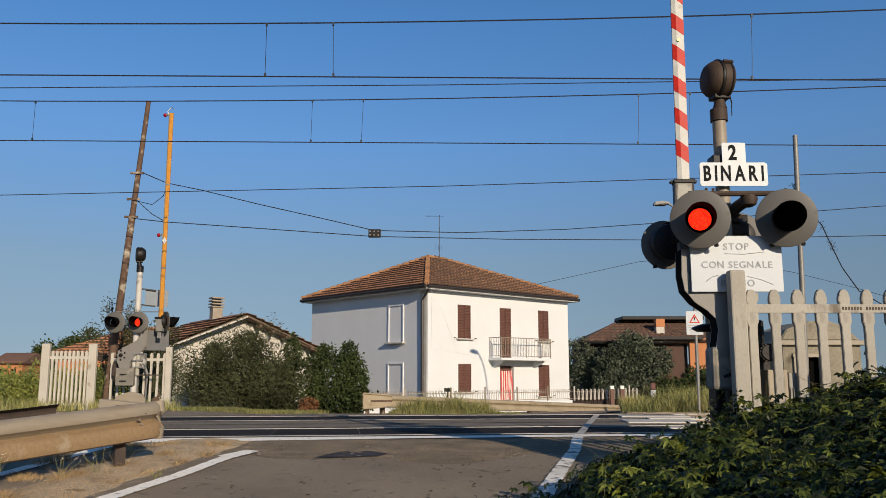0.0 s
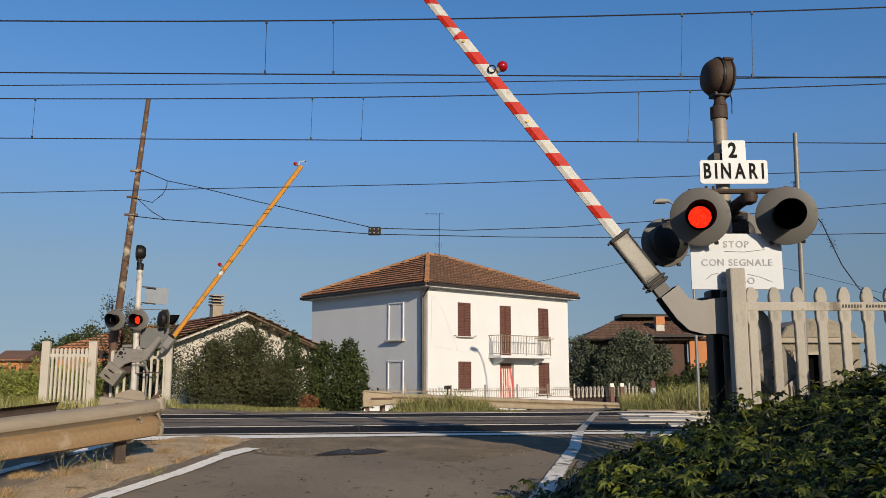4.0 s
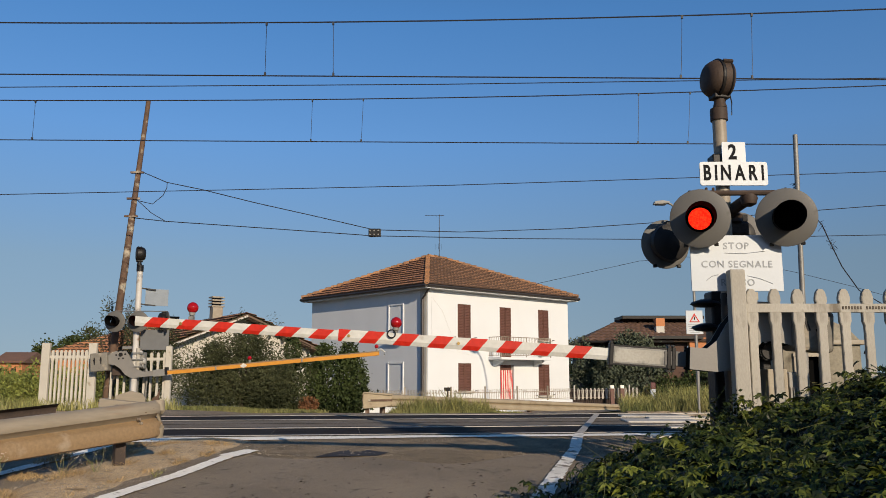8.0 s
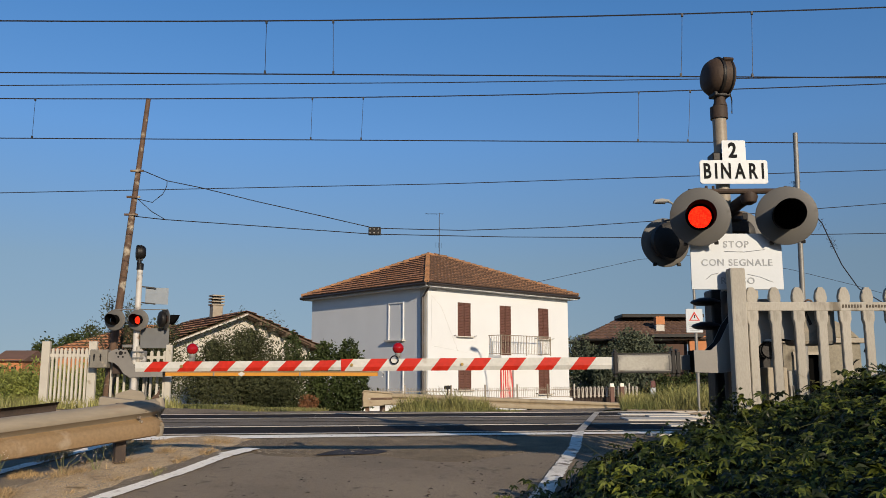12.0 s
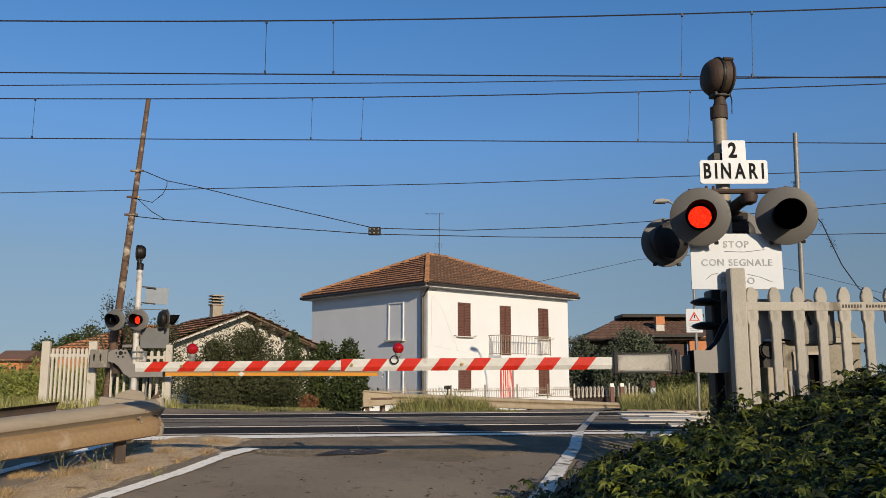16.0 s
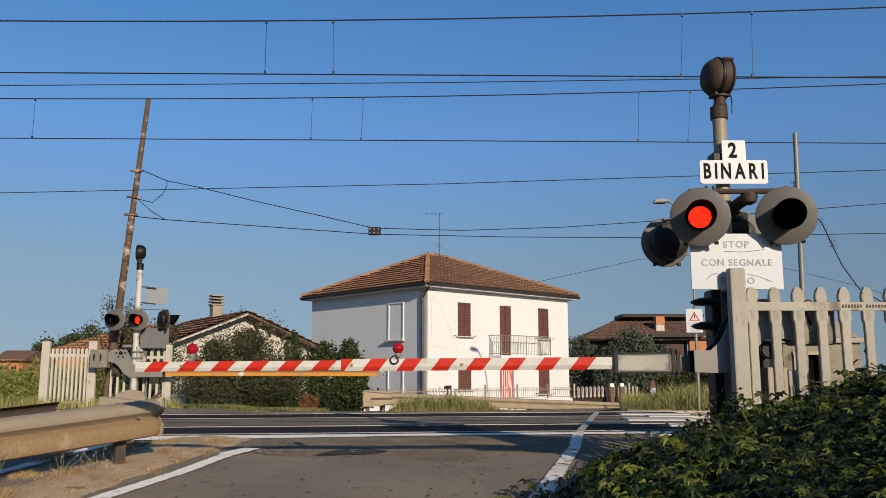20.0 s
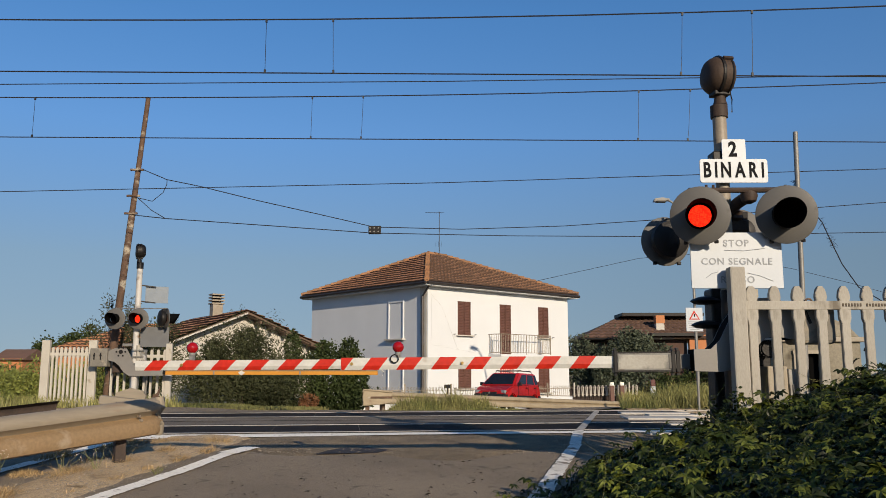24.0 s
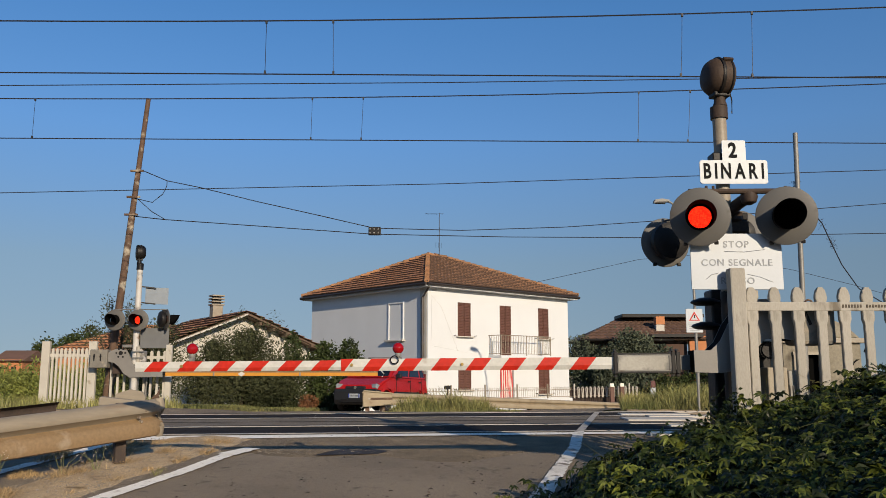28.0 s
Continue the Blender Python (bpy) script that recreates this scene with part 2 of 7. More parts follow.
M["crank_grey"] = mat("pale_grey_enamel", (0.20, 0.188, 0.17), 0.5, second=(0.175, 0.165, 0.148), scale=5, grain_amount=0.06, stain=(0.18, 0.15, 0.11), stain_scale=7, stain_level=0.66, bump=0.03)
M["notice_pale"] = mat("faded_notice_back", (0.22, 0.25, 0.28), 0.7, second=(0.18, 0.21, 0.24), scale=4)
M["ochre_steel"] = mat("ochre_stained_steel", (0.25, 0.165, 0.085), 0.75, 0.1, second=(0.22, 0.15, 0.08), scale=2.2, grain=40, grain_amount=0.15, bump=0.02, stain=(0.36, 0.30, 0.22), stain_scale=2.5, stain_level=0.60)
M["stone"] = mat("pebble", (0.36, 0.30, 0.23), 0.95, second=(0.20, 0.17, 0.13), scale=14, grain_amount=0.2)
M["letter_brown"] = mat("brown_lettering", (0.09, 0.07, 0.05), 0.8, bump=0)
M["white_pole"] = mat("white_pole_paint", (0.52, 0.50, 0.47), 0.6, second=(0.42, 0.40, 0.36), scale=5, stain=(0.22, 0.15, 0.10), stain_scale=5, stain_level=0.60)
M["dark_rust"] = mat("dark_rusty_steel", (0.035, 0.026, 0.022), 0.85, second=(0.06, 0.04, 0.03), scale=7, grain=50, grain_amount=0.3, bump=0.3, stain=(0.20, 0.09, 0.035), stain_scale=5, stain_level=0.66)
M["weight_grey"] = mat("weathered_weight_paint", (0.20, 0.185, 0.155), 0.75, second=(0.14, 0.13, 0.11), scale=4, grain=40, grain_amount=0.15, bump=0.05, stain=(0.30, 0.26, 0.20), stain_scale=5, stain_level=0.58)
M["hut_concrete"] = mat("stained_hut_concrete", (0.29, 0.26, 0.20), 0.95, second=(0.19, 0.17, 0.125), scale=3.5, grain=30, grain_amount=0.2, bump=0.2, stain=(0.10, 0.085, 0.06), stain_scale=4, stain_level=0.56)
M["white_concrete"] = mat("whitewashed_concrete", (0.50, 0.47, 0.41), 0.9, second=(0.42, 0.39, 0.33), scale=3, grain=60, grain_amount=0.08, bump=0.1, stain=(0.30, 0.26, 0.20), stain_scale=5, stain_level=0.62, vary=0.05)
M["tile_gap_shade"] = mat("shaded_tile_end", (0.10, 0.058, 0.038), 0.95, second=(0.06, 0.036, 0.025), scale=3)
M["dark_wood"] = mat("dark_stained_wood", (0.035, 0.020, 0.014), 0.8, second=(0.022, 0.013, 0.010), scale=4, vary=0.2)
M["brown_wall"] = mat("brown_plaster", (0.09, 0.05, 0.036), 0.9, second=(0.07, 0.04, 0.03), scale=1.0, grain=20, grain_amount=0.08)


# ---- mesh helpers ----
def part(name, bm, material, parent=None, label="", smooth=False):
    me = bpy.data.meshes.new(name)
    bm.to_mesh(me)
    bm.free()
    me.materials.append(material)
    if smooth:
        me.polygons.foreach_set("use_smooth", [True] * len(me.polygons))
    if smooth or any(p.use_smooth for p in me.polygons):
        me.set_sharp_from_angle(angle=radians(42))
    ob = new(name, me)
    if parent:
        ob.parent = parent
    if label:
        ob["label"] = label
    return ob


def thing(name, label, category, m=None, group="", kind=""):
    ob = new(name)
    ob.empty_display_size = 0.1
    if m is not None:
        ob.matrix_basis = m
    return tagged(ob, label, category, group, kind)


def box(size, at=(0, 0, 0), turn=None, bevel=0.0, bm=None):
    """A box of that size round its middle, added to bm."""
    bm = bm or bmesh.new()
    m = Matrix.Translation(at) @ (turn or Matrix()) @ Matrix.Diagonal((*size, 1))
    made = bmesh.ops.create_cube(bm, size=1, matrix=m)
    if bevel:
        edges = list({e for v in made["verts"] for e in v.link_edges})
        bmesh.ops.bevel(bm, geom=edges, offset=bevel, segments=2, profile=0.5, affect="EDGES")
    return bm


def bar(p, q, w, h, bm=None, bevel=0.0):
    """A rectangular bar from p to q, w wide and h high."""
    p, q = Vector(p), Vector(q)
    d = q - p
    return box((w, h, d.length), (p + q) / 2, d.to_track_quat("Z", "Y").to_matrix().to_4x4(), bevel, bm)


def rod(p, q, r0, r1=None, n=12, bm=None):
    bm = bm or bmesh.new()
    p, q = Vector(p), Vector(q)
    d = q - p
    m = Matrix.Translation((p + q) / 2) @ d.to_track_quat("Z", "Y").to_matrix().to_4x4()
    bmesh.ops.create_cone(bm, cap_ends=True, segments=n, radius1=r0, radius2=r0 if r1 is None else r1, depth=d.length, matrix=m)
    for f in bm.faces:
        f.smooth = True
    return bm


def tube(points, r, n=6, bm=None):
    """A round bar along a line of points."""
    bm = bm or bmesh.new()
    pts = [Vector(p) for p in points]
    rings = []
    for i, p in enumerate(pts):
        d = (pts[min(i + 1, len(pts) - 1)] - pts[max(i - 1, 0)]).normalized()
        side = d.cross(Vector((0, 0, 1)))
        side = side.normalized() if side.length > 0.01 else Vector((1, 0, 0))
        up = side.cross(d)
        rr = r[i] if isinstance(r, (list, tuple)) else r
        rings.append([bm.verts.new(p + rr * (math.cos(a) * side + math.sin(a) * up)) for a in (2 * math.pi * k / n for k in range(n))])
    for a, b in zip(rings, rings[1:]):
        for k in range(n):
            bm.faces.new((a[k], a[(k + 1) % n], b[(k + 1) % n], b[k]))
    bm.faces.new(rings[0][::-1])
    bm.faces.new(rings[-1])
    for f in bm.faces:
        f.smooth = True
    return bm


def prism(outline, depth, m=None, bm=None, bevel=0.0):
    """An outline in x, z pushed by depth along y, both ways."""
    bm = bm or bmesh.new()
    front = [bm.verts.new((x, -depth / 2, z)) for x, z in outline]
    back = [bm.verts.new((x, depth / 2, z)) for x, z in outline]
    n = len(outline)
    faces = [bm.faces.new(front), bm.faces.new(back[::-1])]
    faces += [bm.faces.new((front[k], back[k], back[(k + 1) % n], front[(k + 1) % n])) for k in range(n)]
    bmesh.ops.recalc_face_normals(bm, faces=faces)
    if bevel:
        bmesh.ops.bevel(bm, geom=[e for e in {e for f in faces[:2] for e in f.edges}], offset=bevel, segments=2, affect="EDGES")
    if m is not None:
        bmesh.ops.transform(bm, matrix=m, verts=front + back if not bevel else bm.verts)
    return bm


def rounded(w, h, r, n=4):
    """The outline of a rectangle with rounded corners."""
    out = []
    for cx, cz, a0 in ((w / 2 - r, h / 2 - r, 0), (r - w / 2, h / 2 - r, 90), (r - w / 2, r - h / 2, 180), (w / 2 - r, r - h / 2, 270)):
        out += [(cx + r * math.cos(radians(a0 + 90 * k / n)), cz + r * math.sin(radians(a0 + 90 * k / n))) for k in range(n + 1)]
    return out


def lathe(profile, n=24, m=None, bm=None, hollow=False):
    """A turned body round z from pairs of radius and height."""
    bm = bm or bmesh.new()
    rings = []
    for r, z in profile:
        rings.append([bm.verts.new((r * math.cos(a), r * math.sin(a), z)) for a in (2 * math.pi * k / n for k in range(n))])
    for a, b in zip(rings, rings[1:]):
        for k in range(n):
            bm.faces.new((a[k], a[(k + 1) % n], b[(k + 1) % n], b[k]))
    if hollow:
        a, b = rings[-1], rings[0]
        for k in range(n):
            bm.faces.new((a[k], a[(k + 1) % n], b[(k + 1) % n], b[k]))
    else:
        bm.faces.new(rings[0][::-1])
        bm.faces.new(rings[-1])
    bmesh.ops.recalc_face_normals(bm, faces=bm.faces[:])
    for f in bm.faces:
        f.smooth = True
    if m is not None:
        bmesh.ops.transform(bm, matrix=m, verts=bm.verts)
    return bm


def sheet(fn, us, vs):
    """A grid sheet; fn(u, v) gives the point."""
    bm = bmesh.new()
    g = [[bm.verts.new(fn(u, v)) for v in vs] for u in us]
    for i in range(len(us) - 1):
        for j in range(len(vs) - 1):
            bm.faces.new((g[i][j], g[i + 1][j], g[i + 1][j + 1], g[i][j + 1]))
    return bm


def rows(lo, hi, step):
    n = max(1, round((hi - lo) / step))
    return [lo + (hi - lo) * i / n for i in range(n + 1)]


# ---- ground ----
def level(x, y):
    """The height of the ground: the crossing at rail level, both roads falling away from it."""
    if y < 10.5:
        return max(-0.62, -0.045 * (10.5 - y))
    # the road dips as soon as it has left the rails, the verges beside it a little later
    road = max(0.0, min(1.0, x + 6.4, 4.2 - x))
    return max(-1.0, -0.044 * max(0.0, y - 19 + 2 * road))


def strip(name, pts, z, material, parent=None, step=0.06):
    """A flat marking, four corners a, b (one end) and c, d (other end), laid on the ground."""
    a, b, c, d = [Vector(p) for p in pts]
    n = max(1, round((c - a).length / step))

    def at(u, v):
        p = (a.lerp(c, u)).lerp(b.lerp(d, u), v)
        w = 0.018 * noise.noise((p.x * 9, p.y * 9, 3)) + 0.014 * noise.noise((p.x * 31, p.y * 31, 5))
        return (p.x + w, p.y + w, level(p.x, p.y) + z)
    return part(name, sheet(at, [i / n for i in range(n + 1)], [0, 0.5, 1]), material, parent)


def marking(label, pts, z=0.016, paint="paint_white"):
    ob = strip("road_marking", pts, z, M[paint])
    return tagged(ob, label, "road marking", kind="structure")


far_xs = [-1800, -900, -400, -150, -60, -30] + rows(-20, 20, 0.5) + [30, 60, 150, 400, 900, 1800]
far_ys = [-600, -200, -60, -30, -12] + rows(-6, 45, 0.5) + [60, 90, 150, 300, 700, 1500, 3000]
ground = part("ground", sheet(lambda x, y: (x, y, level(x, y) - 0.02 + (0.015 * noise.noise((x * 1.3, y * 1.3, 0)) if x < -2.2 and y < 11 else 0)), far_xs, far_ys), M["earth"])
tagged(ground, "dry earth and stubble beside the road", "ground", kind="structure")

near_road = part("road", sheet(lambda u, y: ((-2.95 if y < 8 else -2.95 + 0.3 * (y - 8)) + u * (max(4.6, 3.3 + 0.28 * y) - (0.25 * (y - 8) if y > 8 else 0)), y, level(0, y) + 0.002), rows(0, 1, 0.1), rows(-90, -12, 6)[:-1] + rows(-12, 9.2, 0.2)), M["asphalt"])
tagged(near_road, "grey worn asphalt road rising to the crossing", "road", kind="structure")
apron = part("road_apron", sheet(lambda u, v: (-5.2 + 8.6 * u + 0.5 * math.sin(3 * u), 8.75 + 0.25 * math.sin(9 * u) + 0.12 * math.sin(31 * u) - 0.9 * max(0, 0.35 - u) + (2.15 + 0.9 * max(0, 0.35 - u)) * v, level(0, 8.75 + 2.3 * v) + (0.005 if v > 0.15 else -0.02 + 0.16 * v)),
                                 rows(0, 1, 0.02), rows(0, 1, 0.1)), M["old_asphalt"])
tagged(apron, "old coarse brown asphalt before the rails", "road", kind="structure")
far_road = part("far_road", sheet(lambda u, y: (lambda x: (x, y, level(x, y) + 0.004))(-6.5 + (y - 18) * (0.10 if y < 26 else 0.28) + u * (9 + (y - 18) * 1.6)), rows(0, 1, 0.05), rows(16.2, 38, 0.4)), M["asphalt"])
tagged(far_road, "asphalt road falling away beyond the crossing", "road", kind="structure")
deck = part("crossing_deck", sheet(lambda x, y: (x, y + 0.125 * x, 0.004), rows(-8, 4.2, 0.4), rows(10.75, 16.95, 0.25)), M["deck"])
tagged(deck, "dark asphalt deck of the level crossing", "road", kind="structure")
patch = part("road_patch", sheet(lambda u, v: (-1.35 + 0.66 * u + 0.1 * v, 8.82 + (0.5 + 0.12 * math.sin(5 * u)) * v * math.sin(math.pi * (0.1 + 0.8 * u)) + 0.15 * u, level(0, 8.95) + 0.012 + 0.02 * v), rows(0, 1, 0.05), rows(0, 1, 0.2)), M["dark_asphalt"])
tagged(patch, "dark asphalt patch over a worn spot", "road patch", kind="structure")

# track panels: dark rubber between and beside the rails, flush with the deck
TRACKS = (12.0, 15.78)
TRACK_TURN = pose(0, 0, 0, 0, 0, math.degrees(math.atan(0.125)))
for y0 in TRACKS:
    bed = thing("track_panel", "dark rubber crossing panels between the steel rails", "track panel", pose(0, y0, 0) @ TRACK_TURN, "track panels", "structure")
    for k in range(10):
        part("panel", box((1.192, 1.36, 0.03), (-6.6 + 1.2 * k, 0, -0.007), bevel=0.002), M["rubber"], bed)
    for s in (-0.7525, 0.7525):
        r = part("rail", box((160, 0.065, 0.06), (0, s, -0.0145), bevel=0.002), M["rail_steel"])
        r.matrix_basis = pose(0, y0, 0) @ TRACK_TURN
        tagged(r, "worn steel running rail set flush in the deck", "rail", "rails", "structure")
ballast = part("ballast", sheet(lambda x, y: (x, y, level(x, y) - 0.012 + 0.03 * noise.noise((x * 4, y * 4, 1))), rows(4.0, 16, 0.25), rows(10.9, 19.4, 0.25)), M["gravel"])
tagged(ballast, "grey-brown track ballast beside the crossing", "gravel", kind="structure")
ballast = part("ballast", sheet(lambda x, y: (x, y, level(x, y) - 0.012 + 0.03 * noise.noise((x * 4, y * 4, 1))), rows(-16, -7.8, 0.25), rows(11.2, 18.6, 0.25)), M["gravel"])
tagged(ballast, "grey-brown track ballast beside the crossing", "gravel", kind="structure")

# dark sealed seams beside the rails
for k, (y0, s, w) in enumerate(((12.0, -0.86, 0.10), (12.0, 0.87, 0.14), (15.78, -0.86, 0.16), (14.0, -0.1, 0.07))):
    a, b = (-7.0, y0 + s - 0.875), (3.9, y0 + s + 0.4875)
    seam = strip("seam", ((a[0], a[1], 0), (a[0], a[1] + w, 0), (b[0], b[1], 0), (b[0], b[1] + w, 0)), 0.009, M["rubber"])
    tagged(seam, "black bitumen seam along the rails", "road seam", kind="structure")

# pale concrete slabs that edge the deck
for x, y, w, d in ((4.05, 16.0, 1.3, 0.45), (3.75, 14.35, 1.25, 0.85), (4.3, 15.25, 1.1, 0.35), (3.95, 12.55, 1.1, 0.32), (3.3, 10.75, 1.3, 0.28)):
    s = part("edge_slab", box((w, d, 0.09), (x, y, -0.018), Matrix.Rotation(radians(-3), 4, "Z"), 0.012), M["pale_slab"])
    tagged(s, "pale concrete slab edging the crossing deck", "concrete slab", "edge slabs")

marking("white stop line painted before the rails", ((-4.3, 10.00, 0), (-4.3, 10.38, 0), (3.1, 10.96, 0), (3.1, 11.32, 0)))
marking("white road edge line up to the rails", ((0.62, 6.4, 0), (0.77, 6.32, 0), (1.44, 9.55, 0), (1.57, 9.51, 0)), paint="paint_worn")
marking("white road edge line up to the rails", ((1.44, 9.55, 0), (1.57, 9.51, 0), (1.78, 11.3, 0), (1.90, 11.24, 0)), 0.02, "paint_worn")
marking("white edge line across the crossing", ((1.80, 11.3, 0), (1.90, 11.26, 0), (3.02, 16.6, 0), (3.13, 16.6, 0)), 0.022, "paint_faded")
marking("white edge line across the crossing", ((0.25, 4.4, 0), (0.40, 4.4, 0), (0.62, 6.4, 0), (0.77, 6.32, 0)), paint="paint_worn")
marking("white left edge line of the road", ((-3.03, 5.2, 0), (-2.85, 5.2, 0), (-2.50, 7.85, 0), (-2.34, 7.85, 0)))
marking("white left edge line of the road", ((-2.50, 7.85, 0), (-2.34, 7.85, 0), (-2.36, 8.95, 0), (-2.20, 8.9, 0)))
marking("wide white end of the edge line", ((-2.40, 8.92, 0), (-2.18, 8.82, 0), (-2.22, 9.4, 0), (-2.04, 9.3, 0)), 0.022)
marking("white edge line behind the guard rail", ((-4.25, 7.1, 0), (-4.10, 7.1, 0), (-3.95, 10.0, 0), (-3.80, 10.0, 0)))
verge = part("verge", sheet(lambda u, v: ((-3.75 + 0.35 * v) * (1 - u) + u * (-2.99 + 0.72 * v * v + 0.05 * noise.noise((v * 22, 0, 8)) + 0.015 * noise.noise((v * 80, 0, 3))), 3 + 7.3 * v, level(0, 3 + 7.3 * v) + 0.012 * (1 - u) - 0.006 * u + (0.014 * noise.noise((u * 5, v * 16, 5)) + 0.035) * math.sin(math.pi * min(1, u * 1.02))), rows(0, 1, 0.04), rows(0, 1, 0.006)), M["gravel"])
tagged(verge, "bare gravel verge with dry straw beside the guard rail", "verge", kind="structure")
side_road = part("side_road", sheet(lambda x, y: (x, y, level(x, y) + 0.003), rows(-14, -3.4, 0.5), rows(4, 10.9, 0.5)), M["asphalt"])
tagged(side_road, "asphalt side road behind the guard rail", "road", kind="structure")

# ---- leaves, grass ----
def cloud_mesh(name, verts, faces, material):
    me = bpy.data.meshes.new(name)
    me.from_pydata(verts.tolist(), [], faces.tolist())
    me.materials.append(material)
    return me


def leaf_cloud(name, blobs, count, size, material, seed, parent=None, label="", long=1.6, shell=0.55, droop=0.0, floor=None):
    """Many small folded leaves scattered through ellipsoids (middle, radii), denser towards the outside, with an uneven outline."""
    g = np.random.default_rng(seed)
    weights = np.array([r[0] * r[1] * r[2] for _, r in blobs]) ** 0.67
    which = g.choice(len(blobs), count, p=weights / weights.sum())
    mid = np.array([b[0] for b in blobs])[which]
    rad = np.array([b[1] for b in blobs])[which]
    d = g.normal(size=(count, 3))
    d /= np.linalg.norm(d, axis=1)[:, None]
    ripple = 1 + 0.16 * np.sin(d[:, 0] * 7 + which) * np.cos(d[:, 2] * 8 + 2 * which) + 0.10 * np.sin(d[:, 1] * 15 + d[:, 2] * 13)
    rr = (shell + (1 - shell) * g.random(count) ** 0.6) * ripple * (1 + 0.10 * g.normal(size=count) * (g.random(count) > 0.8))
    p = mid + d * rad * rr[:, None]
    if floor is not None:
        p[:, 2] = np.maximum(p[:, 2], floor + 0.05 * g.random(count))
    axis = g.normal(size=(count, 3)) + d * 0.8
    axis[:, 2] -= droop
    axis /= np.linalg.norm(axis, axis=1)[:, None]
    side = np.cross(axis, g.normal(size=(count, 3)))
    side /= np.linalg.norm(side, axis=1)[:, None]
    s = (size * (0.6 + 0.8 * g.random(count)))[:, None]
    tip, w = axis * s * long, side * s * 0.5
    fold = np.cross(axis, side) * s * 0.18
    v = np.stack([p, p + tip * 0.5 + w + fold, p + tip, p + tip * 0.5 - w + fold], axis=1).reshape(-1, 3)
    i = np.arange(count)[:, None] * 4
    f = np.concatenate([i + [[0, 1, 2]], i + [[0, 2, 3]]])
    ob = new(name, cloud_mesh(name, v, f, material))
    if parent:
        ob.parent = parent
    if label:
        ob["label"] = label
    return ob


def blades(name, places, height, width, material, seed, label, lean=0.35, heads=0.0):
    """Grass: bent blades in two pieces at the given places (x, y, z, factor)."""
    g = np.random.default_rng(seed)
    p = np.array(places, float)
    n = len(p)
    h = height * p[:, 3] * (0.5 + 0.8 * g.random(n))
    a = g.random(n) * 2 * np.pi
    side = np.stack([np.cos(a), np.sin(a), 0 * a], 1) * width * (0.6 + 0.8 * g.random(n))[:, None]
    b = g.random(n) * 2 * np.pi
    out = np.stack([np.cos(b), np.sin(b), 0 * b], 1) * (h * lean * g.random(n))[:, None]
    up = np.stack([0 * h, 0 * h, h], 1)
    base = p[:, :3]
    v = np.stack([base - side, base + side, base + up * 0.6 + out * 0.35 - side * (0.8 + heads), base + up * 0.6 + out * 0.35 + side * (0.8 + heads), base + up + out], 1).reshape(-1, 3)
    i = np.arange(n)[:, None] * 5
    f = np.concatenate([i + [[0, 1, 3]], i + [[0, 3, 2]], i + [[2, 3, 4]]])
    ob = new(name, cloud_mesh(name, v, f, material))
    return tagged(ob, label, "grass", kind="stuff")


def scatter(n, seed, xr, yr, fn=None, base=-0.02):
    g = np.random.default_rng(seed)
    out = []
    while len(out) < n:
        x, y = g.uniform(*xr), g.uniform(*yr)
        k = fn(x, y) if fn else 1
        if k > 0.02 and g.random() < k + 0.2:
            out.append((x, y, level(x, y) + base, k))
    return out


def shrub(name, label, category, at, trunk_h, blobs, count, size, material, seed, group="", limbs=5, twig=1.0, **kw):
    tree = thing(name, label, category, Matrix.Translation(at), group)
    g = random.Random(seed)
    bm = tube([(0, 0, -0.1), (0.03, 0.02, trunk_h * 0.5), (0.0, 0.05, trunk_h)], [0.09, 0.07, 0.055], 8)
    for k in range(limbs):
        c, r = blobs[g.randrange(len(blobs))]
        tip = Vector(c) + Vector((g.uniform(-0.6, 0.6) * r[0], g.uniform(-0.6, 0.6) * r[1], g.uniform(0.0, 0.7) * r[2]))
        root = Vector((0, 0.03, trunk_h * g.uniform(0.5, 1)))
        tube([root, root.lerp(tip, 0.5) + Vector((0, 0, 0.12)), tip], [0.045 * twig, 0.03 * twig, 0.012 * twig], 6, bm)
    part("trunk", bm, M["bark"], tree)
    leaf_cloud("crown", blobs, count, size, material, seed, tree, **kw)
    return tree


# ---- the white house ----
HOUSE = pose(-0.75, 40, -1.0, 0, 0, 42)      # x runs along the sunlit front, y along the shaded side
FRONT_LEN, SIDE_LEN, EAVES = 10.7, 10.3, 5.98


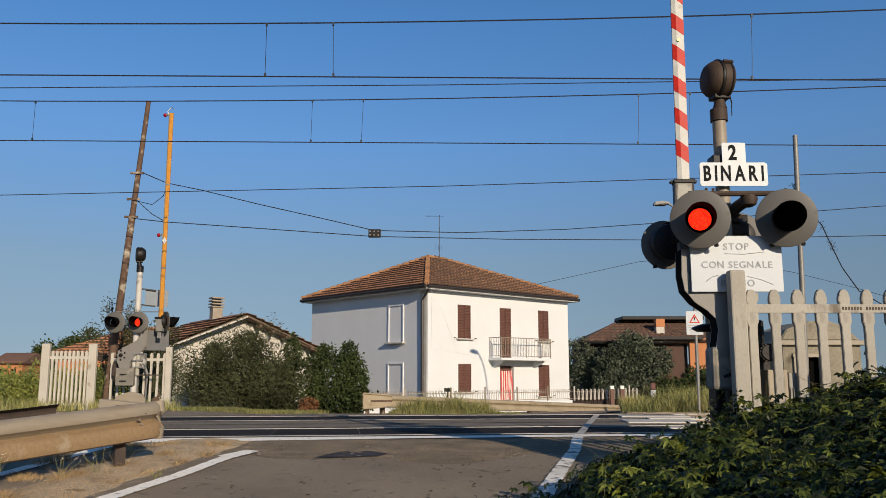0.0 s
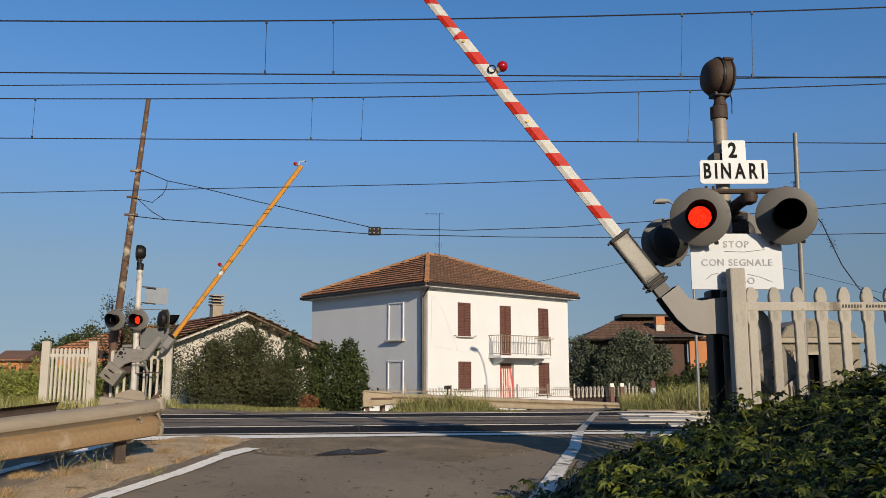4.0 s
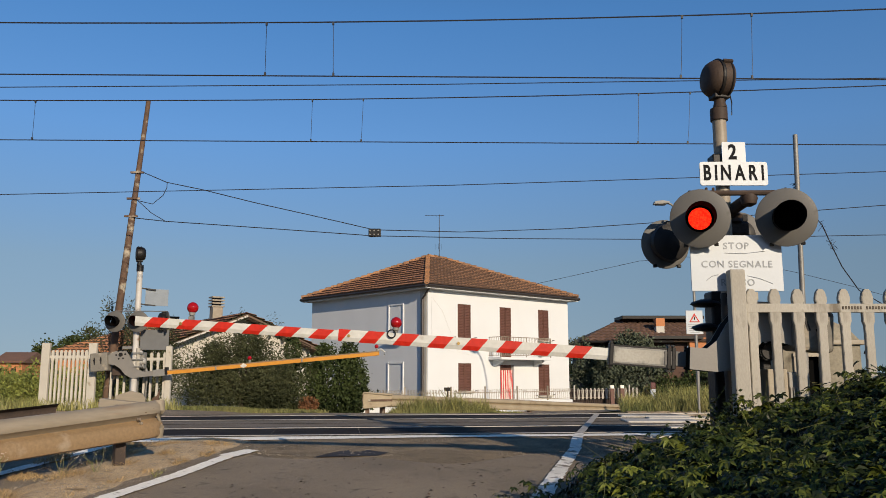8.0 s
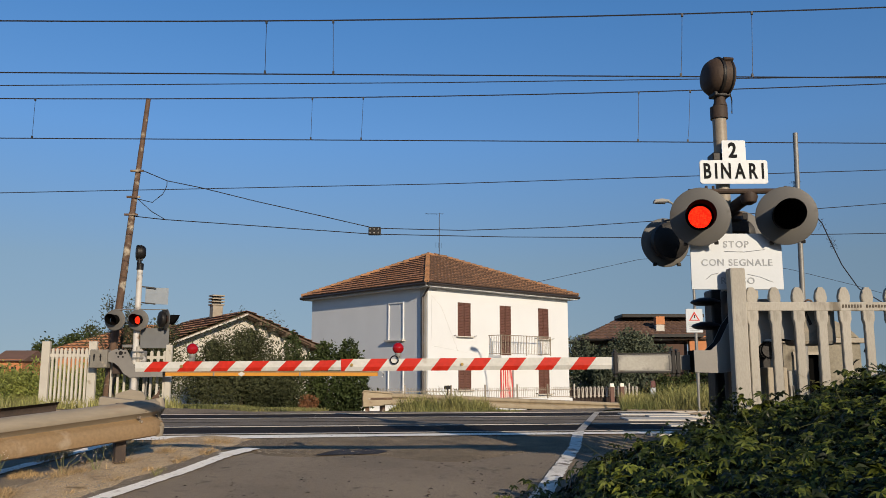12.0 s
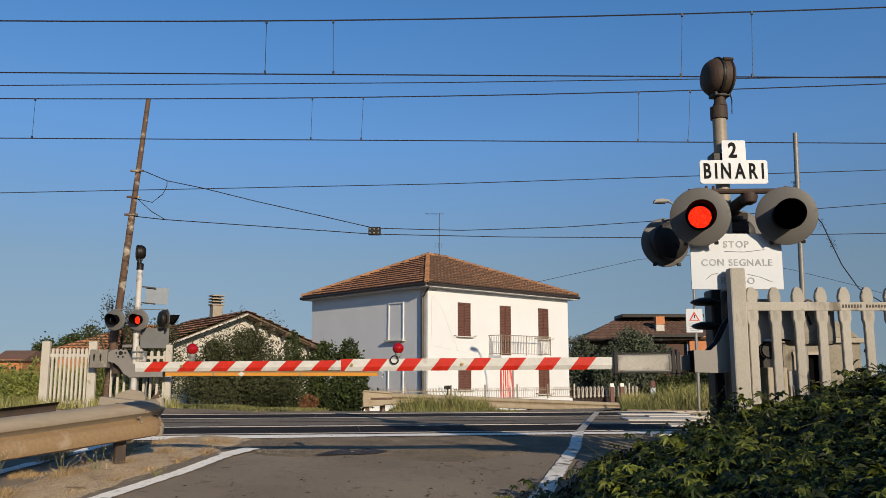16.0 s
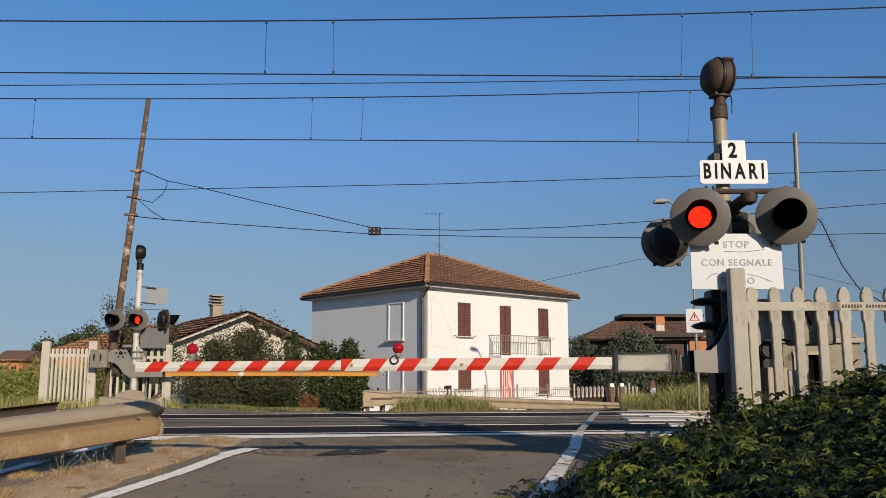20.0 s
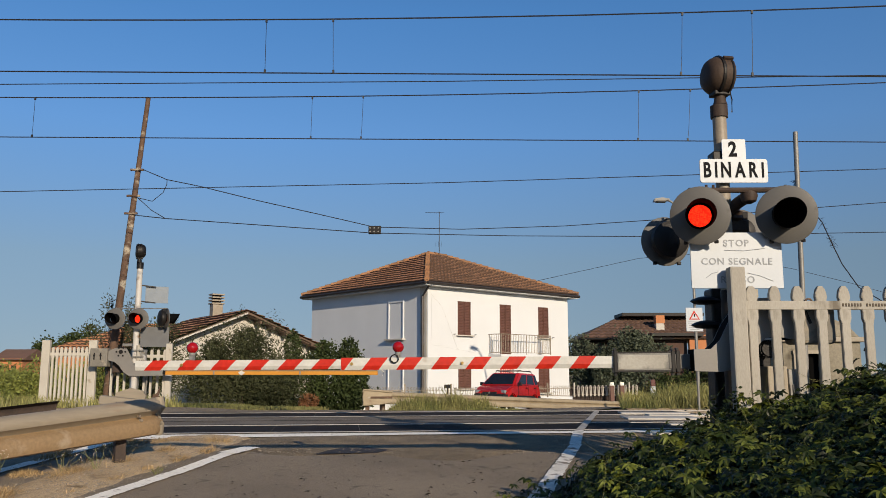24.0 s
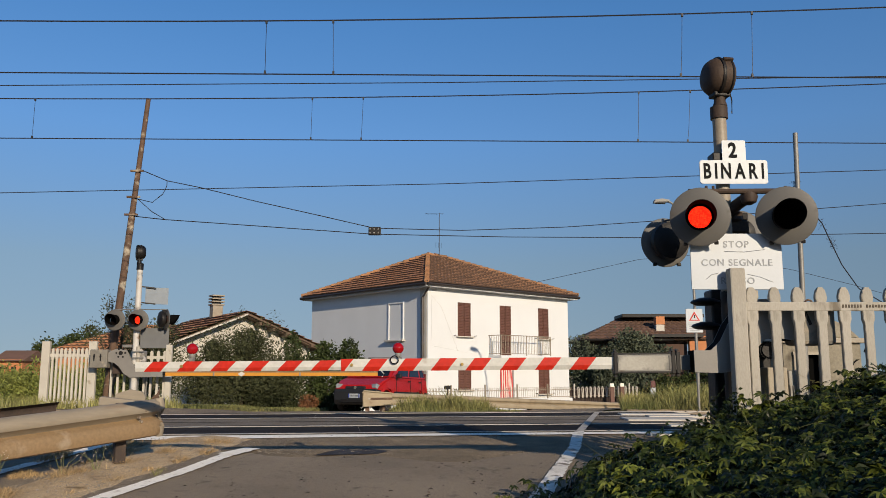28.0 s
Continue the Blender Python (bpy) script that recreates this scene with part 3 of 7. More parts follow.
def tiled_slope(name, parent, a, b, c, d, material, course=0.36, pitch=0.24, lift=0.05, arch=0.04):
    """Barrel tiles on a slope with eaves a-b and top d-c (c may equal d): stepped courses of rounded tiles."""
    a, b, c, d = (Vector(v) for v in (a, b, c, d))
    up_len = ((d + c) / 2 - (a + b) / 2).length
    n = max(2, round(up_len / course))
    normal = (b - a).cross(d - a).normalized()
    verts, faces = [], []
    rnd = random.Random(7)
    for k in range(n):
        l0, r0 = a.lerp(d, k / n), b.lerp(c, k / n)
        l1, r1 = a.lerp(d, (k + 1.12) / n), b.lerp(c, (k + 1.12) / n)
        m = max(1, int((r0 - l0).length / pitch))
        seg = 4
        for i in range(m):
            base = len(verts)
            jitter = rnd.uniform(-0.012, 0.012)
            for j in range(seg + 1):
                u = (i + j / seg) / m
                bulge = math.sin(math.pi * j / seg) * arch
                verts.append(l0.lerp(r0, u) + normal * (lift + bulge + 0.062 + jitter))
                verts.append(l1.lerp(r1, u) + normal * (lift + bulge * 0.8 - 0.005))
                verts.append(l0.lerp(r0, u) + normal * (lift + 0.0))
            for j in range(seg):
                q = base + 3 * j
                faces.append((q, q + 3, q + 4, q + 1))
                faces.append((q + 2, q + 5, q + 3, q))
    me = bpy.data.meshes.new(name)
    me.from_pydata([tuple(v) for v in verts], [], faces)
    me.materials.append(material)
    me.materials.append(M["tile_gap_shade"])      # the hollow ends of the tiles, their shade put into a dark colour
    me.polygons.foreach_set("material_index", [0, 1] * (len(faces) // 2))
    ob = new(name, me)
    ob.parent = parent
    return tagged(ob, kind="stuff")


def build_house():
    house = thing("house", "two-storey white plastered house with a hipped tile roof", "house", HOUSE)
    fl, sl, ez = FRONT_LEN, SIDE_LEN, EAVES
    openings = [(2.01, 2.92, 3.63, 5.34), (5.06, 5.92, 2.70, 5.34), (8.13, 8.99, 3.65, 5.36), (2.04, 2.94, 0.95, 2.36), (8.09, 8.99, 0.65, 2.35), (5.05, 6.1, 0.05, 2.3)]
    bm = bmesh.new()
    # front wall in pieces round the openings
    xs = sorted({0.0, fl} | {v for o in openings for v in o[:2]})
    for x0, x1 in zip(xs, xs[1:]):
        gaps = sorted((o[2], o[3]) for o in openings if o[0] <= x0 + 1e-6 and o[1] >= x1 - 1e-6)
        z = 0.0
        for g0, g1 in gaps + [(ez, ez)]:
            if g0 - z > 0.01:
                box((x1 - x0, 0.3, g0 - z), ((x0 + x1) / 2, 0.15, (z + g0) / 2), bm=bm)
            z = g1
    bmesh.ops.remove_doubles(bm, verts=bm.verts, dist=0.0005)
    part("front_wall", bm, M["plaster"], house)
    part("side_wall", box((0.3, sl - 0.3, ez), (0.15, 0.3 + (sl - 0.3) / 2, ez / 2)), M["plaster"], house)
    part("back_wall", box((fl - 0.3, 0.3, ez), (0.3 + (fl - 0.3) / 2, sl - 0.15, ez / 2)), M["plaster"], house)
    part("far_wall", box((0.3, sl - 0.6, ez), (fl - 0.15, 0.3 + (sl - 0.6) / 2, ez / 2)), M["plaster"], house)
    part("inner_floor", box((fl - 0.6, sl - 0.6, 0.2), (fl / 2, sl / 2, 2.75)), M["plaster_dirty"], house)
    # windows with shutters closed
    for i, (x0, x1, z0, z1) in enumerate(openings[:5]):
        win = new("window" if i != 1 else "balcony_door")
        win.parent = house
        part("window_frame", box((x1 - x0 + 0.02, 0.06, z1 - z0 + 0.02), ((x0 + x1) / 2, 0.12, (z0 + z1) / 2)), M["plaster_dirty"], win)
        for s in (-1, 1):
            w = (x1 - x0) / 2
            cx, cz, h = (x0 + x1) / 2 + s * w / 2, (z0 + z1) / 2, z1 - z0
            bm = box((w - 0.012, 0.03, h - 0.02), (cx, 0.03, cz))
            for e in (-1, 1):
                box((0.06, 0.03, h - 0.02), (cx + e * (w / 2 - 0.04), 0.004, cz), bm=bm)
                box((w - 0.02, 0.03, 0.09), (cx, 0.004, cz + e * (h / 2 - 0.055)), bm=bm)
            box((w - 0.02, 0.03, 0.06), (cx, 0.004, cz - 0.04), bm=bm)
            n = int(h / 0.09)
            for k in range(n):
                box((w - 0.13, 0.02, 0.05), (cx, 0.008, cz - h / 2 + 0.1 + (h - 0.2) * (k + 0.5) / n), Matrix.Rotation(radians(-30), 4, "X"), bm=bm)
            part("shutter", bm, M["shutter"], win, "brown louvred shutter, closed")
        if i != 1:
            part("sill", box((x1 - x0 + 0.22, 0.2, 0.06), ((x0 + x1) / 2, -0.08, z0 - 0.03), bevel=0.008), M["pale_slab"], win)
            for s in (-1, 1):
                part("shutter_stop", rod(((x0 + x1) / 2 + s * 0.72, 0.0, z0 + 0.03), ((x0 + x1) / 2 + s * 0.72, -0.16, z0 + 0.03), 0.018, n=6), M["black_paint"], win)
    # front door behind a striped curtain
    door = new("front_door")
    door.parent = house
    part("door_frame", box((1.05, 0.06, 2.25), (5.575, 0.24, 1.17)), M["shutter"], door)
    rnd = random.Random(3)
    n = 11
    for k in range(n):
        x = 5.12 + 0.92 * (k + 0.5) / n
        bm = sheet(lambda u, v: (x + (v - 0.5) * 0.10 + 0.02 * math.sin(6 * u + k), 0.04 + 0.025 * math.cos(math.pi * (v - 0.5)) * (-1) + 0.012 * math.sin(9 * u + 2 * k), 2.02 - 1.9 * u), rows(0, 1, 0.1), rows(0, 1, 0.25))
        part("curtain_strip", bm, M["curtain_red"] if k % 2 == 0 else M["curtain_white"], door, "red curtain strip" if k % 2 == 0 else "pale curtain strip")
    # blind windows on the shaded side
    for z0, z1 in ((3.45, 5.33), (0.85, 2.37)):
        win = new("blind_window")
        win.parent = house
        y0, y1 = 1.86, 3.05
        bm = bmesh.new()
        for y in (y0, y1):
            box((0.05, 0.07, z1 - z0 + 0.1), (-0.025, y, (z0 + z1) / 2), bm=bm)
        box((0.05, y1 - y0 - 0.07, 0.07), (-0.025, (y0 + y1) / 2, z1), bm=bm)
        part("surround", bm, M["plaster"], win)
        part("sill", box((0.22, y1 - y0 + 0.3, 0.08), (-0.11, (y0 + y1) / 2, z0 - 0.04), bevel=0.01), M["pale_slab"], win)
    # balcony
    balcony = new("balcony")
    balcony.parent = house
    part("slab", box((3.95, 0.95, 0.13), (6.15, -0.475, 2.62), bevel=0.01), M["plaster"], balcony)
    for x in (4.6, 7.7):
        part("bracket", prism([(0, 0), (0, -0.35), (0.12, -0.33), (0.7, -0.08), (0.7, 0)], 0.16, Matrix.Translation((x, 0, 2.555)) @ Matrix.Rotation(radians(-90), 4, "Z")), M["plaster"], balcony)
    posts = [(4.22, -0.9), (6.15, -0.9), (8.08, -0.9)]
    part("top_rail", tube([(4.22, 0, 3.72), (4.22, -0.9, 3.72), (8.08, -0.9, 3.72), (8.08, 0, 3.72)], 0.022, 6), M["railing"], balcony)
    part("lower_rail", tube([(4.22, 0, 2.78), (4.22, -0.9, 2.78), (8.08, -0.9, 2.78), (8.08, 0, 2.78)], 0.016, 6), M["railing"], balcony)
    for x, y in posts:
        part("post", rod((x, y, 2.6), (x, y, 3.74), 0.024, n=8), M["railing"], balcony)
    for k in range(31):
        x = 4.22 + 3.86 * (k + 0.5) / 31
        part("baluster", rod((x, -0.9, 2.78), (x, -0.9, 3.72), 0.011, n=5), M["railing"], balcony)
    for x in (4.22, 8.08):
        for k in range(7):
            y = -0.9 * (k + 0.5) / 7
            part("baluster", rod((x, y, 2.78), (x, y, 3.72), 0.011, n=5), M["railing"], balcony)
    # eaves, roof
    o = 0.45
    c = [Vector(v) for v in ((-o, -o, ez + 0.02), (fl + o, -o, ez + 0.02), (fl + o, sl + o, ez + 0.02), (-o, sl + o, ez + 0.02))]
    t0, t1 = Vector((4.60, 5.30, 8.52)), Vector((5.60, 5.30, 8.52))
    part("soffit", box((fl + 2 * o, sl + 2 * o, 0.12), (fl / 2, sl / 2, ez + 0.04)), M["plaster"], house)
    bm = bmesh.new()
    v = [bm.verts.new(p + Vector((0, 0, 0.14))) for p in c] + [bm.verts.new(t0), bm.verts.new(t1)]
    for f in ((0, 1, 5, 4), (1, 2, 5), (2, 3, 4, 5), (3, 0, 4)):
        bm.faces.new([v[i] for i in f])
    roof = part("roof", bm, M["roof_under"], house)
    cc = [p + Vector((0, 0, 0.14)) for p in c]
    tiled_slope("roof_tiles", roof, cc[0], cc[1], t1, t0, M["roof_tile"])
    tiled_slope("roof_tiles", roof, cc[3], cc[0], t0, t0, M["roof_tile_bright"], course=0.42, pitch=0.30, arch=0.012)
    tiled_slope("roof_tiles", roof, cc[1], cc[2], t1, t1, M["roof_tile"])
    tiled_slope("roof_tiles", roof, cc[2], cc[3], t0, t1, M["roof_tile"])
    for p, q in ((cc[0], t0), (cc[1], t1), (cc[2], t1), (cc[3], t0), (t0, t1)):
        n = max(2, int((q - p).length / 0.36))
        for k in range(n):
            a, b = p.lerp(q, k / n), p.lerp(q, (k + 1.1) / n)
            part("ridge_tile", rod(a + Vector((0, 0, 0.10)), b + Vector((0, 0, 0.07)), 0.13, 0.10, n=8), M["roof_tile"], roof)
    for p, q in ((c[0], c[1]), (c[1], c[2]), (c[2], c[3]), (c[3], c[0])):
        d = (q - p).normalized()
        off = Vector((d.y, -d.x, 0)) * 0.07
        part("gutter", tube([p + off + Vector((0, 0, 0.08)), q + off + Vector((0, 0, 0.08))], 0.075, 8), M["gutter"], house)
    part("downpipe", tube([(-0.3, -0.45, ez - 0.05), (-0.10, 0.28, ez - 0.5), (-0.08, 0.28, 0.1)], 0.055, 8), M["gutter"], house)
    # the downpipe's shadow on the side wall, painted as a darker strip
    part("corner_strip", box((0.02, 0.5, ez - 0.1), (-0.012, 0.30, ez / 2)), M["plaster_dirty"], house)
    part("wall_cable", tube([(0.2, -0.02, 5.6), (0.9, -0.03, 5.0), (2.0, -0.015, 2.9)], 0.003, 4), M["plaster_dirty"], house)
    part("wall_pipe", tube([(0.25, -0.008, 5.4), (0.25, -0.008, 3.1), (2.5, -0.008, 2.85), (3.1, -0.008, 2.75)], 0.005, 4), M["plaster"], house)
    aerial = thing("roof_aerial", "thin roof aerial with short cross rods on the roof ridge", "aerial", HOUSE @ pose(5.35, 5.15, 8.6))
    part("mast", rod((0, 0, 0), (0, 0, 2.55), 0.02, n=6), M["wire"], aerial)
    part("boom", rod((-0.75, 0.4, 2.45), (0.25, -0.15, 2.5), 0.012, n=5), M["wire"], aerial)
    for k in range(7):
        p = Vector((-0.7 + 0.14 * k, 0.37 - 0.078 * k, 2.46))
        part("element", rod(p + Vector((0.07, 0.12, 0)), p - Vector((0.07, 0.12, 0)), 0.008, n=5), M["wire"], aerial)
        if k < 3:
            part("element", rod(p + Vector((0.5, -0.3, -1.7)), p + Vector((0.5, -0.3, -2.0)), 0.008, n=5), M["wire"], aerial)
    return house


build_house()

# railing on a low white wall round the house
def railing_run(p, q, label, wall=True):
    p, q = Vector(p), Vector(q)
    L = (q - p).length
    a = math.degrees(math.atan2(q.y - p.y, q.x - p.x))
    rail = thing("garden_railing", label, "railing", pose(p.x, p.y, 0, 0, 0, a), "garden railings")
    part("low_wall", box((L, 0.18, 0.62 if wall else 0.30), (L / 2, 0, -0.80 if wall else -0.97), bevel=0.01), M["plaster" if wall else "dark_wood"], rail, "" if wall else "dark brown low wall")
    part("bottom_rail", box((L, 0.03, 0.03), (L / 2, 0, -0.42)), M["railing"], rail)
    bars = M["railing" if wall else "pale_slab"]
    part("top_rail", box((L, 0.02, 0.025), (L / 2, 0, -0.06)), M["railing"], rail)
    n = int(L / (0.145 if wall else 0.30))
    hoop = None
    for k in range(n):
        x = L * (k + 0.5) / n
        if k % 14 == 0:
            part("post", box((0.06, 0.06, 0.75), (x, 0, -0.15)), bars, rail)
            continue
        if hoop is None:
            bm = tube([(-0.035, 0, -0.42), (-0.035, 0, 0.02), (-0.02, 0, 0.07), (0.02, 0, 0.07), (0.035, 0, 0.02), (0.0, 0, -0.12)], 0.011, 4) if wall else tube([(-0.03, 0, -0.50), (-0.055, 0, -0.05), (-0.035, 0, 0.05), (0.035, 0, 0.05), (0.055, 0, -0.05), (0.03, 0, -0.50)], 0.026, 5)
            hoop = part("hoop", bm, bars, rail)
            hoop.location.x = x
        else:
            h = new("hoop", hoop.data)
            h.parent = rail
            h.location.x = x
    return rail


railing_run((0.32, 38.8, 0), (-4.6, 38.3, 0), "low metal railing with hooped bars on a white wall")
railing_run((0.32, 38.8, 0), (6.73, 43.48, 0), "low metal railing with hooped bars on a white wall")
railing_run((6.79, 43.52, 0), (11.0, 46.6, 0), "low pale railing with hooped bars before a dark fence", False)
gate_post = thing("letter_box", "small dark letter box on a thin stand by the railing", "letter box", pose(0.2, 38.4, -0.9))
part("stand", rod((0, 0, 0), (0, 0, 1.0), 0.025, n=6), M["black_paint"], gate_post)
part("case", box((0.30, 0.12, 0.16), (0, 0, 1.02), bevel=0.01), M["black_paint"], gate_post)
for x, y in ((9.1, 44.6), (9.75, 45.1)):
    gp = thing("gate_post", "dark brown wooden gate post with a pale cap", "gate post", pose(x, y, -1.0), "gate posts")
    part("shaft", box((0.22, 0.22, 1.05), (0, 0, 0.52), bevel=0.01), M["shutter"], gp)
    part("cap", box((0.2, 0.2, 0.18), (0, 0, 1.14), bevel=0.02), M["paint_white"], gp)


wooden_fence = thing("wooden_fence", "dark brown wooden slat fence behind the garden railing", "fence", pose(6.75, 43.75, -1.0, 0, 0, 36.1))
slat = None
for k in range(34):
    if slat is None:
        slat = part("slat", box((0.105, 0.025, 1.02), (0, 0, 0.51), bevel=0.004), M["dark_wood"], wooden_fence)
        ob = slat
    else:
        ob = new("slat", slat.data)
        ob.parent = wooden_fence
    ob.location.x = 0.145 * k
for z in (0.3, 0.8):
    part("rail", box((34 * 0.145, 0.04, 0.08), (17 * 0.145 - 0.07, 0.033, z)), M["dark_wood"], wooden_fence)


# ---- outbuilding left of the house ----
def build_shed():
    shed = thing("outbuilding", "old outbuilding with cracked white gable and tile roof", "outbuilding", pose(-7.84, 32, -0.6, 0, 0, 34))
    z0, zp = 2.45, 3.55
    part("gable_wall", prism([(-3.2, 0), (2.9, 0), (2.9, z0 - 0.05), (0, zp), (-3.2, z0 - 0.2)], 0.3, Matrix.Translation((0, 0.15, 0))), M["plaster_dirty"], shed)
    part("side_wall", box((0.3, 6.5, z0 - 0.1), (2.75, 3.55, z0 / 2)), M["plaster_dirty"], shed)
    part("side_wall", box((0.3, 6.5, z0 - 0.25), (-3.05, 3.55, z0 / 2 - 0.1)), M["plaster_dirty"], shed)
    roof = part("roof", prism([(-3.8, z0 - 0.46), (0, zp + 0.02), (3.35, z0 - 0.26), (3.35, z0 - 0.14), (0, zp + 0.16), (-3.8, z0 - 0.34)], 7.4, Matrix.Translation((0, 3.2, 0))), M["roof_under"], shed)
    tiled_slope("roof_tiles", roof, (3.4, -0.5, z0 - 0.14), (3.4, 6.9, z0 - 0.14), (0, 6.9, zp + 0.16), (0, -0.5, zp + 0.16), M["roof_tile"], pitch=0.26)
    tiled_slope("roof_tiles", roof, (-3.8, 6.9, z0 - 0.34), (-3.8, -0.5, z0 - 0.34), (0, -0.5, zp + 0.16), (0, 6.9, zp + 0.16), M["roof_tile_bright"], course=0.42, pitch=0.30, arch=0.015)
    for s, x1, z1 in ((1, 3.4, z0 - 0.18), (-1, -3.8, z0 - 0.38)):
        part("verge_board", bar((0, -0.52, zp + 0.08), (x1, -0.52, z1), 0.14, 0.06), M["plaster_dirty"] if s < 0 else M["roof_under"], roof)
    for k in range(5):
        part("rafter", box((0.1, 0.7, 0.12), (0.5 + 0.55 * k, -0.3, zp - 0.08 - (0.5 + 0.55 * k) * 0.37)), M["roof_under"], roof)
    stack = part("chimney", box((0.42, 0.42, 0.75), (-0.2, 2.6, 3.82), bevel=0.01), M["grey_beige"], roof)
    for k in range(4):
        part("chimney_slab", box((0.52, 0.52, 0.055), (-0.2, 2.6, 4.20 + 0.125 * k)), M["grey_beige"], stack)
    part("chimney_core", box((0.30, 0.30, 0.42), (-0.2, 2.6, 4.38)), M["black_paint"], stack)


build_shed()

# long low building behind the left fence, its tile roof above the pickets
barn = thing("barn", "long low barn with a red-brown tile roof", "barn", pose(-18.0, 38, -0.9))
part("wall", box((6.0, 5.6, 2.5), (3.1, 3.0, 1.25)), M["orange_wall"], barn)
bm = bmesh.new()
c = [Vector(v) for v in ((-0.3, -0.3, 2.55), (6.6, -0.3, 2.55), (6.6, 6.3, 2.55), (-0.3, 6.3, 2.55))]
t = [Vector((2.6, 3.0, 3.95)), Vector((5.4, 3.0, 3.95))]
v = [bm.verts.new(p) for p in c + t]
for f in ((0, 1, 5, 4), (1, 2, 5), (2, 3, 4, 5), (3, 0, 4), (3, 2, 1, 0)):
    bm.faces.new([v[i] for i in f])
roof = part("roof", bm, M["roof_under"], barn)
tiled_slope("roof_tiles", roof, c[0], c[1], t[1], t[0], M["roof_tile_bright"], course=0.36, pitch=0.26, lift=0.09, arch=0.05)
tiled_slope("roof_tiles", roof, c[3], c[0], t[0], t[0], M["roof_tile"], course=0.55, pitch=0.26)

cottage = thing("cottage", "small orange house with a brown roof far off", "house", pose(-36.35, 71, -1.0, 0, 0, 4))
part("wall", box((2.35, 5, 2.9), (0, 0, 1.45)), M["orange_wall"], cottage)
part("roof", prism([(-2.9, 2.75), (0, 3.7), (2.9, 2.75)], 2.7, Matrix.Rotation(radians(90), 4, "Z")), M["roof_brown"], cottage)
for x in (-0.55, 0.5):
    part("window", box((0.4, 0.06, 0.8), (x, -2.5, 1.9)), M["black_paint"], cottage)


# ---- brown house right of the white one ----
def build_brown_house():
    h = thing("brown_house", "low brown house with a hipped roof and orange side", "house", pose(8.85, 50, -1.0, 0, 0, 0))
    part("front_wall", box((6.0, 0.3, 3.7), (3.0, 0.15, 1.85)), M["brown_wall"], h)
    part("side_wall", box((0.3, 6.0, 3.7), (0.15, 3.3, 1.85)), M["brown_wall"], h)
    part("porch_wall", box((1.75, 0.3, 4.0), (6.9, -0.3, 2.0)), M["orange_wall"], h)
    part("porch_beam", box((3.1, 1.0, 0.18), (5.2, -0.4, 4.0)), M["black_paint"], h)
    part("porch_opening", box((0.9, 0.05, 1.6), (7.0, -0.47, 1.3)), M["black_paint"], h)
    c = [Vector(v) for v in ((-0.6, -0.6, 3.75), (8.3, -0.6, 3.75), (8.3, 7, 3.75), (-0.6, 7, 3.75))]
    t0, t1 = Vector((2.6, 3.2, 5.3)), Vector((7.0, 3.2, 5.3))
    bm = bmesh.new()
    v = [bm.verts.new(p) for p in c] + [bm.verts.new(t0), bm.verts.new(t1)]
    for f in ((0, 1, 5, 4), (1, 2, 5), (2, 3, 4, 5), (3, 0, 4), (3, 2, 1, 0)):
        bm.faces.new([v[i] for i in f])
    roof = part("roof", bm, M["roof_under"], h)
    tiled_slope("roof_tiles", roof, c[0], c[1], t1, t0, M["roof_brown"], course=0.5, pitch=0.34)
    part("roof_cap", box((5.2, 2.4, 0.22), (5.1, 3.0, 5.38), bevel=0.03), M["black_paint"], roof)
    part("gutter", tube([(-0.6, -0.66, 3.74), (5.0, -0.66, 3.74)], 0.08, 6), M["black_paint"], h)
    stack = part("chimney", box((0.5, 0.5, 1.0), (4.6, 0.9, 4.5)), M["plaster_dirty"], roof)
    part("chimney_top", box((0.55, 0.55, 0.5), (4.6, 0.9, 5.0), bevel=0.02), M["orange_wall"], stack)


build_brown_house()

# ---- hedge, bushes, trees ----
hedge = thing("hedge", "dense dark green ivy-leaved hedge with ragged top", "hedge", pose(-4.1, 27.6, -0.42))
leaf_cloud("foliage", [((-1.6, 0, 0.75), (0.7, 0.55, 0.8)), ((-0.6, 0, 0.9), (0.8, 0.6, 1.05)), ((0.45, 0, 0.95), (0.8, 0.6, 1.1)), ((1.05, 0, 0.85), (0.55, 0.55, 1.05)),
                        ((-0.95, 0, 1.95), (0.25, 0.3, 0.6)), ((0.1, 0, 1.85), (0.2, 0.25, 0.42)), ((0.95, 0, 1.85), (0.28, 0.3, 0.5)), ((-2.2, 0, 0.5), (0.5, 0.5, 0.6)), ((0.6, -0.2, 0.4), (1.1, 0.5, 0.5))], 22000, 0.062, M["leaf_dark"], 11, hedge, droop=0.6, floor=0.0, shell=0.62)
bm = bmesh.new()
for k in range(6):
    tube([(-1.5 + 0.55 * k, 0, -0.05), (-1.4 + 0.55 * k, 0.05, 0.6), (-1.45 + 0.55 * k, 0, 1.6)], [0.04, 0.03, 0.01], 6, bm)
part("stem", bm, M["bark"], hedge)
shrub("bush", "brown leafless twig patch at the hedge foot", "bush", (-4.35, 26.9, -0.38), 0.2, [((0, 0, 0.22), (0.3, 0.2, 0.22))], 900, 0.05, M["dry_leaf"], 12)
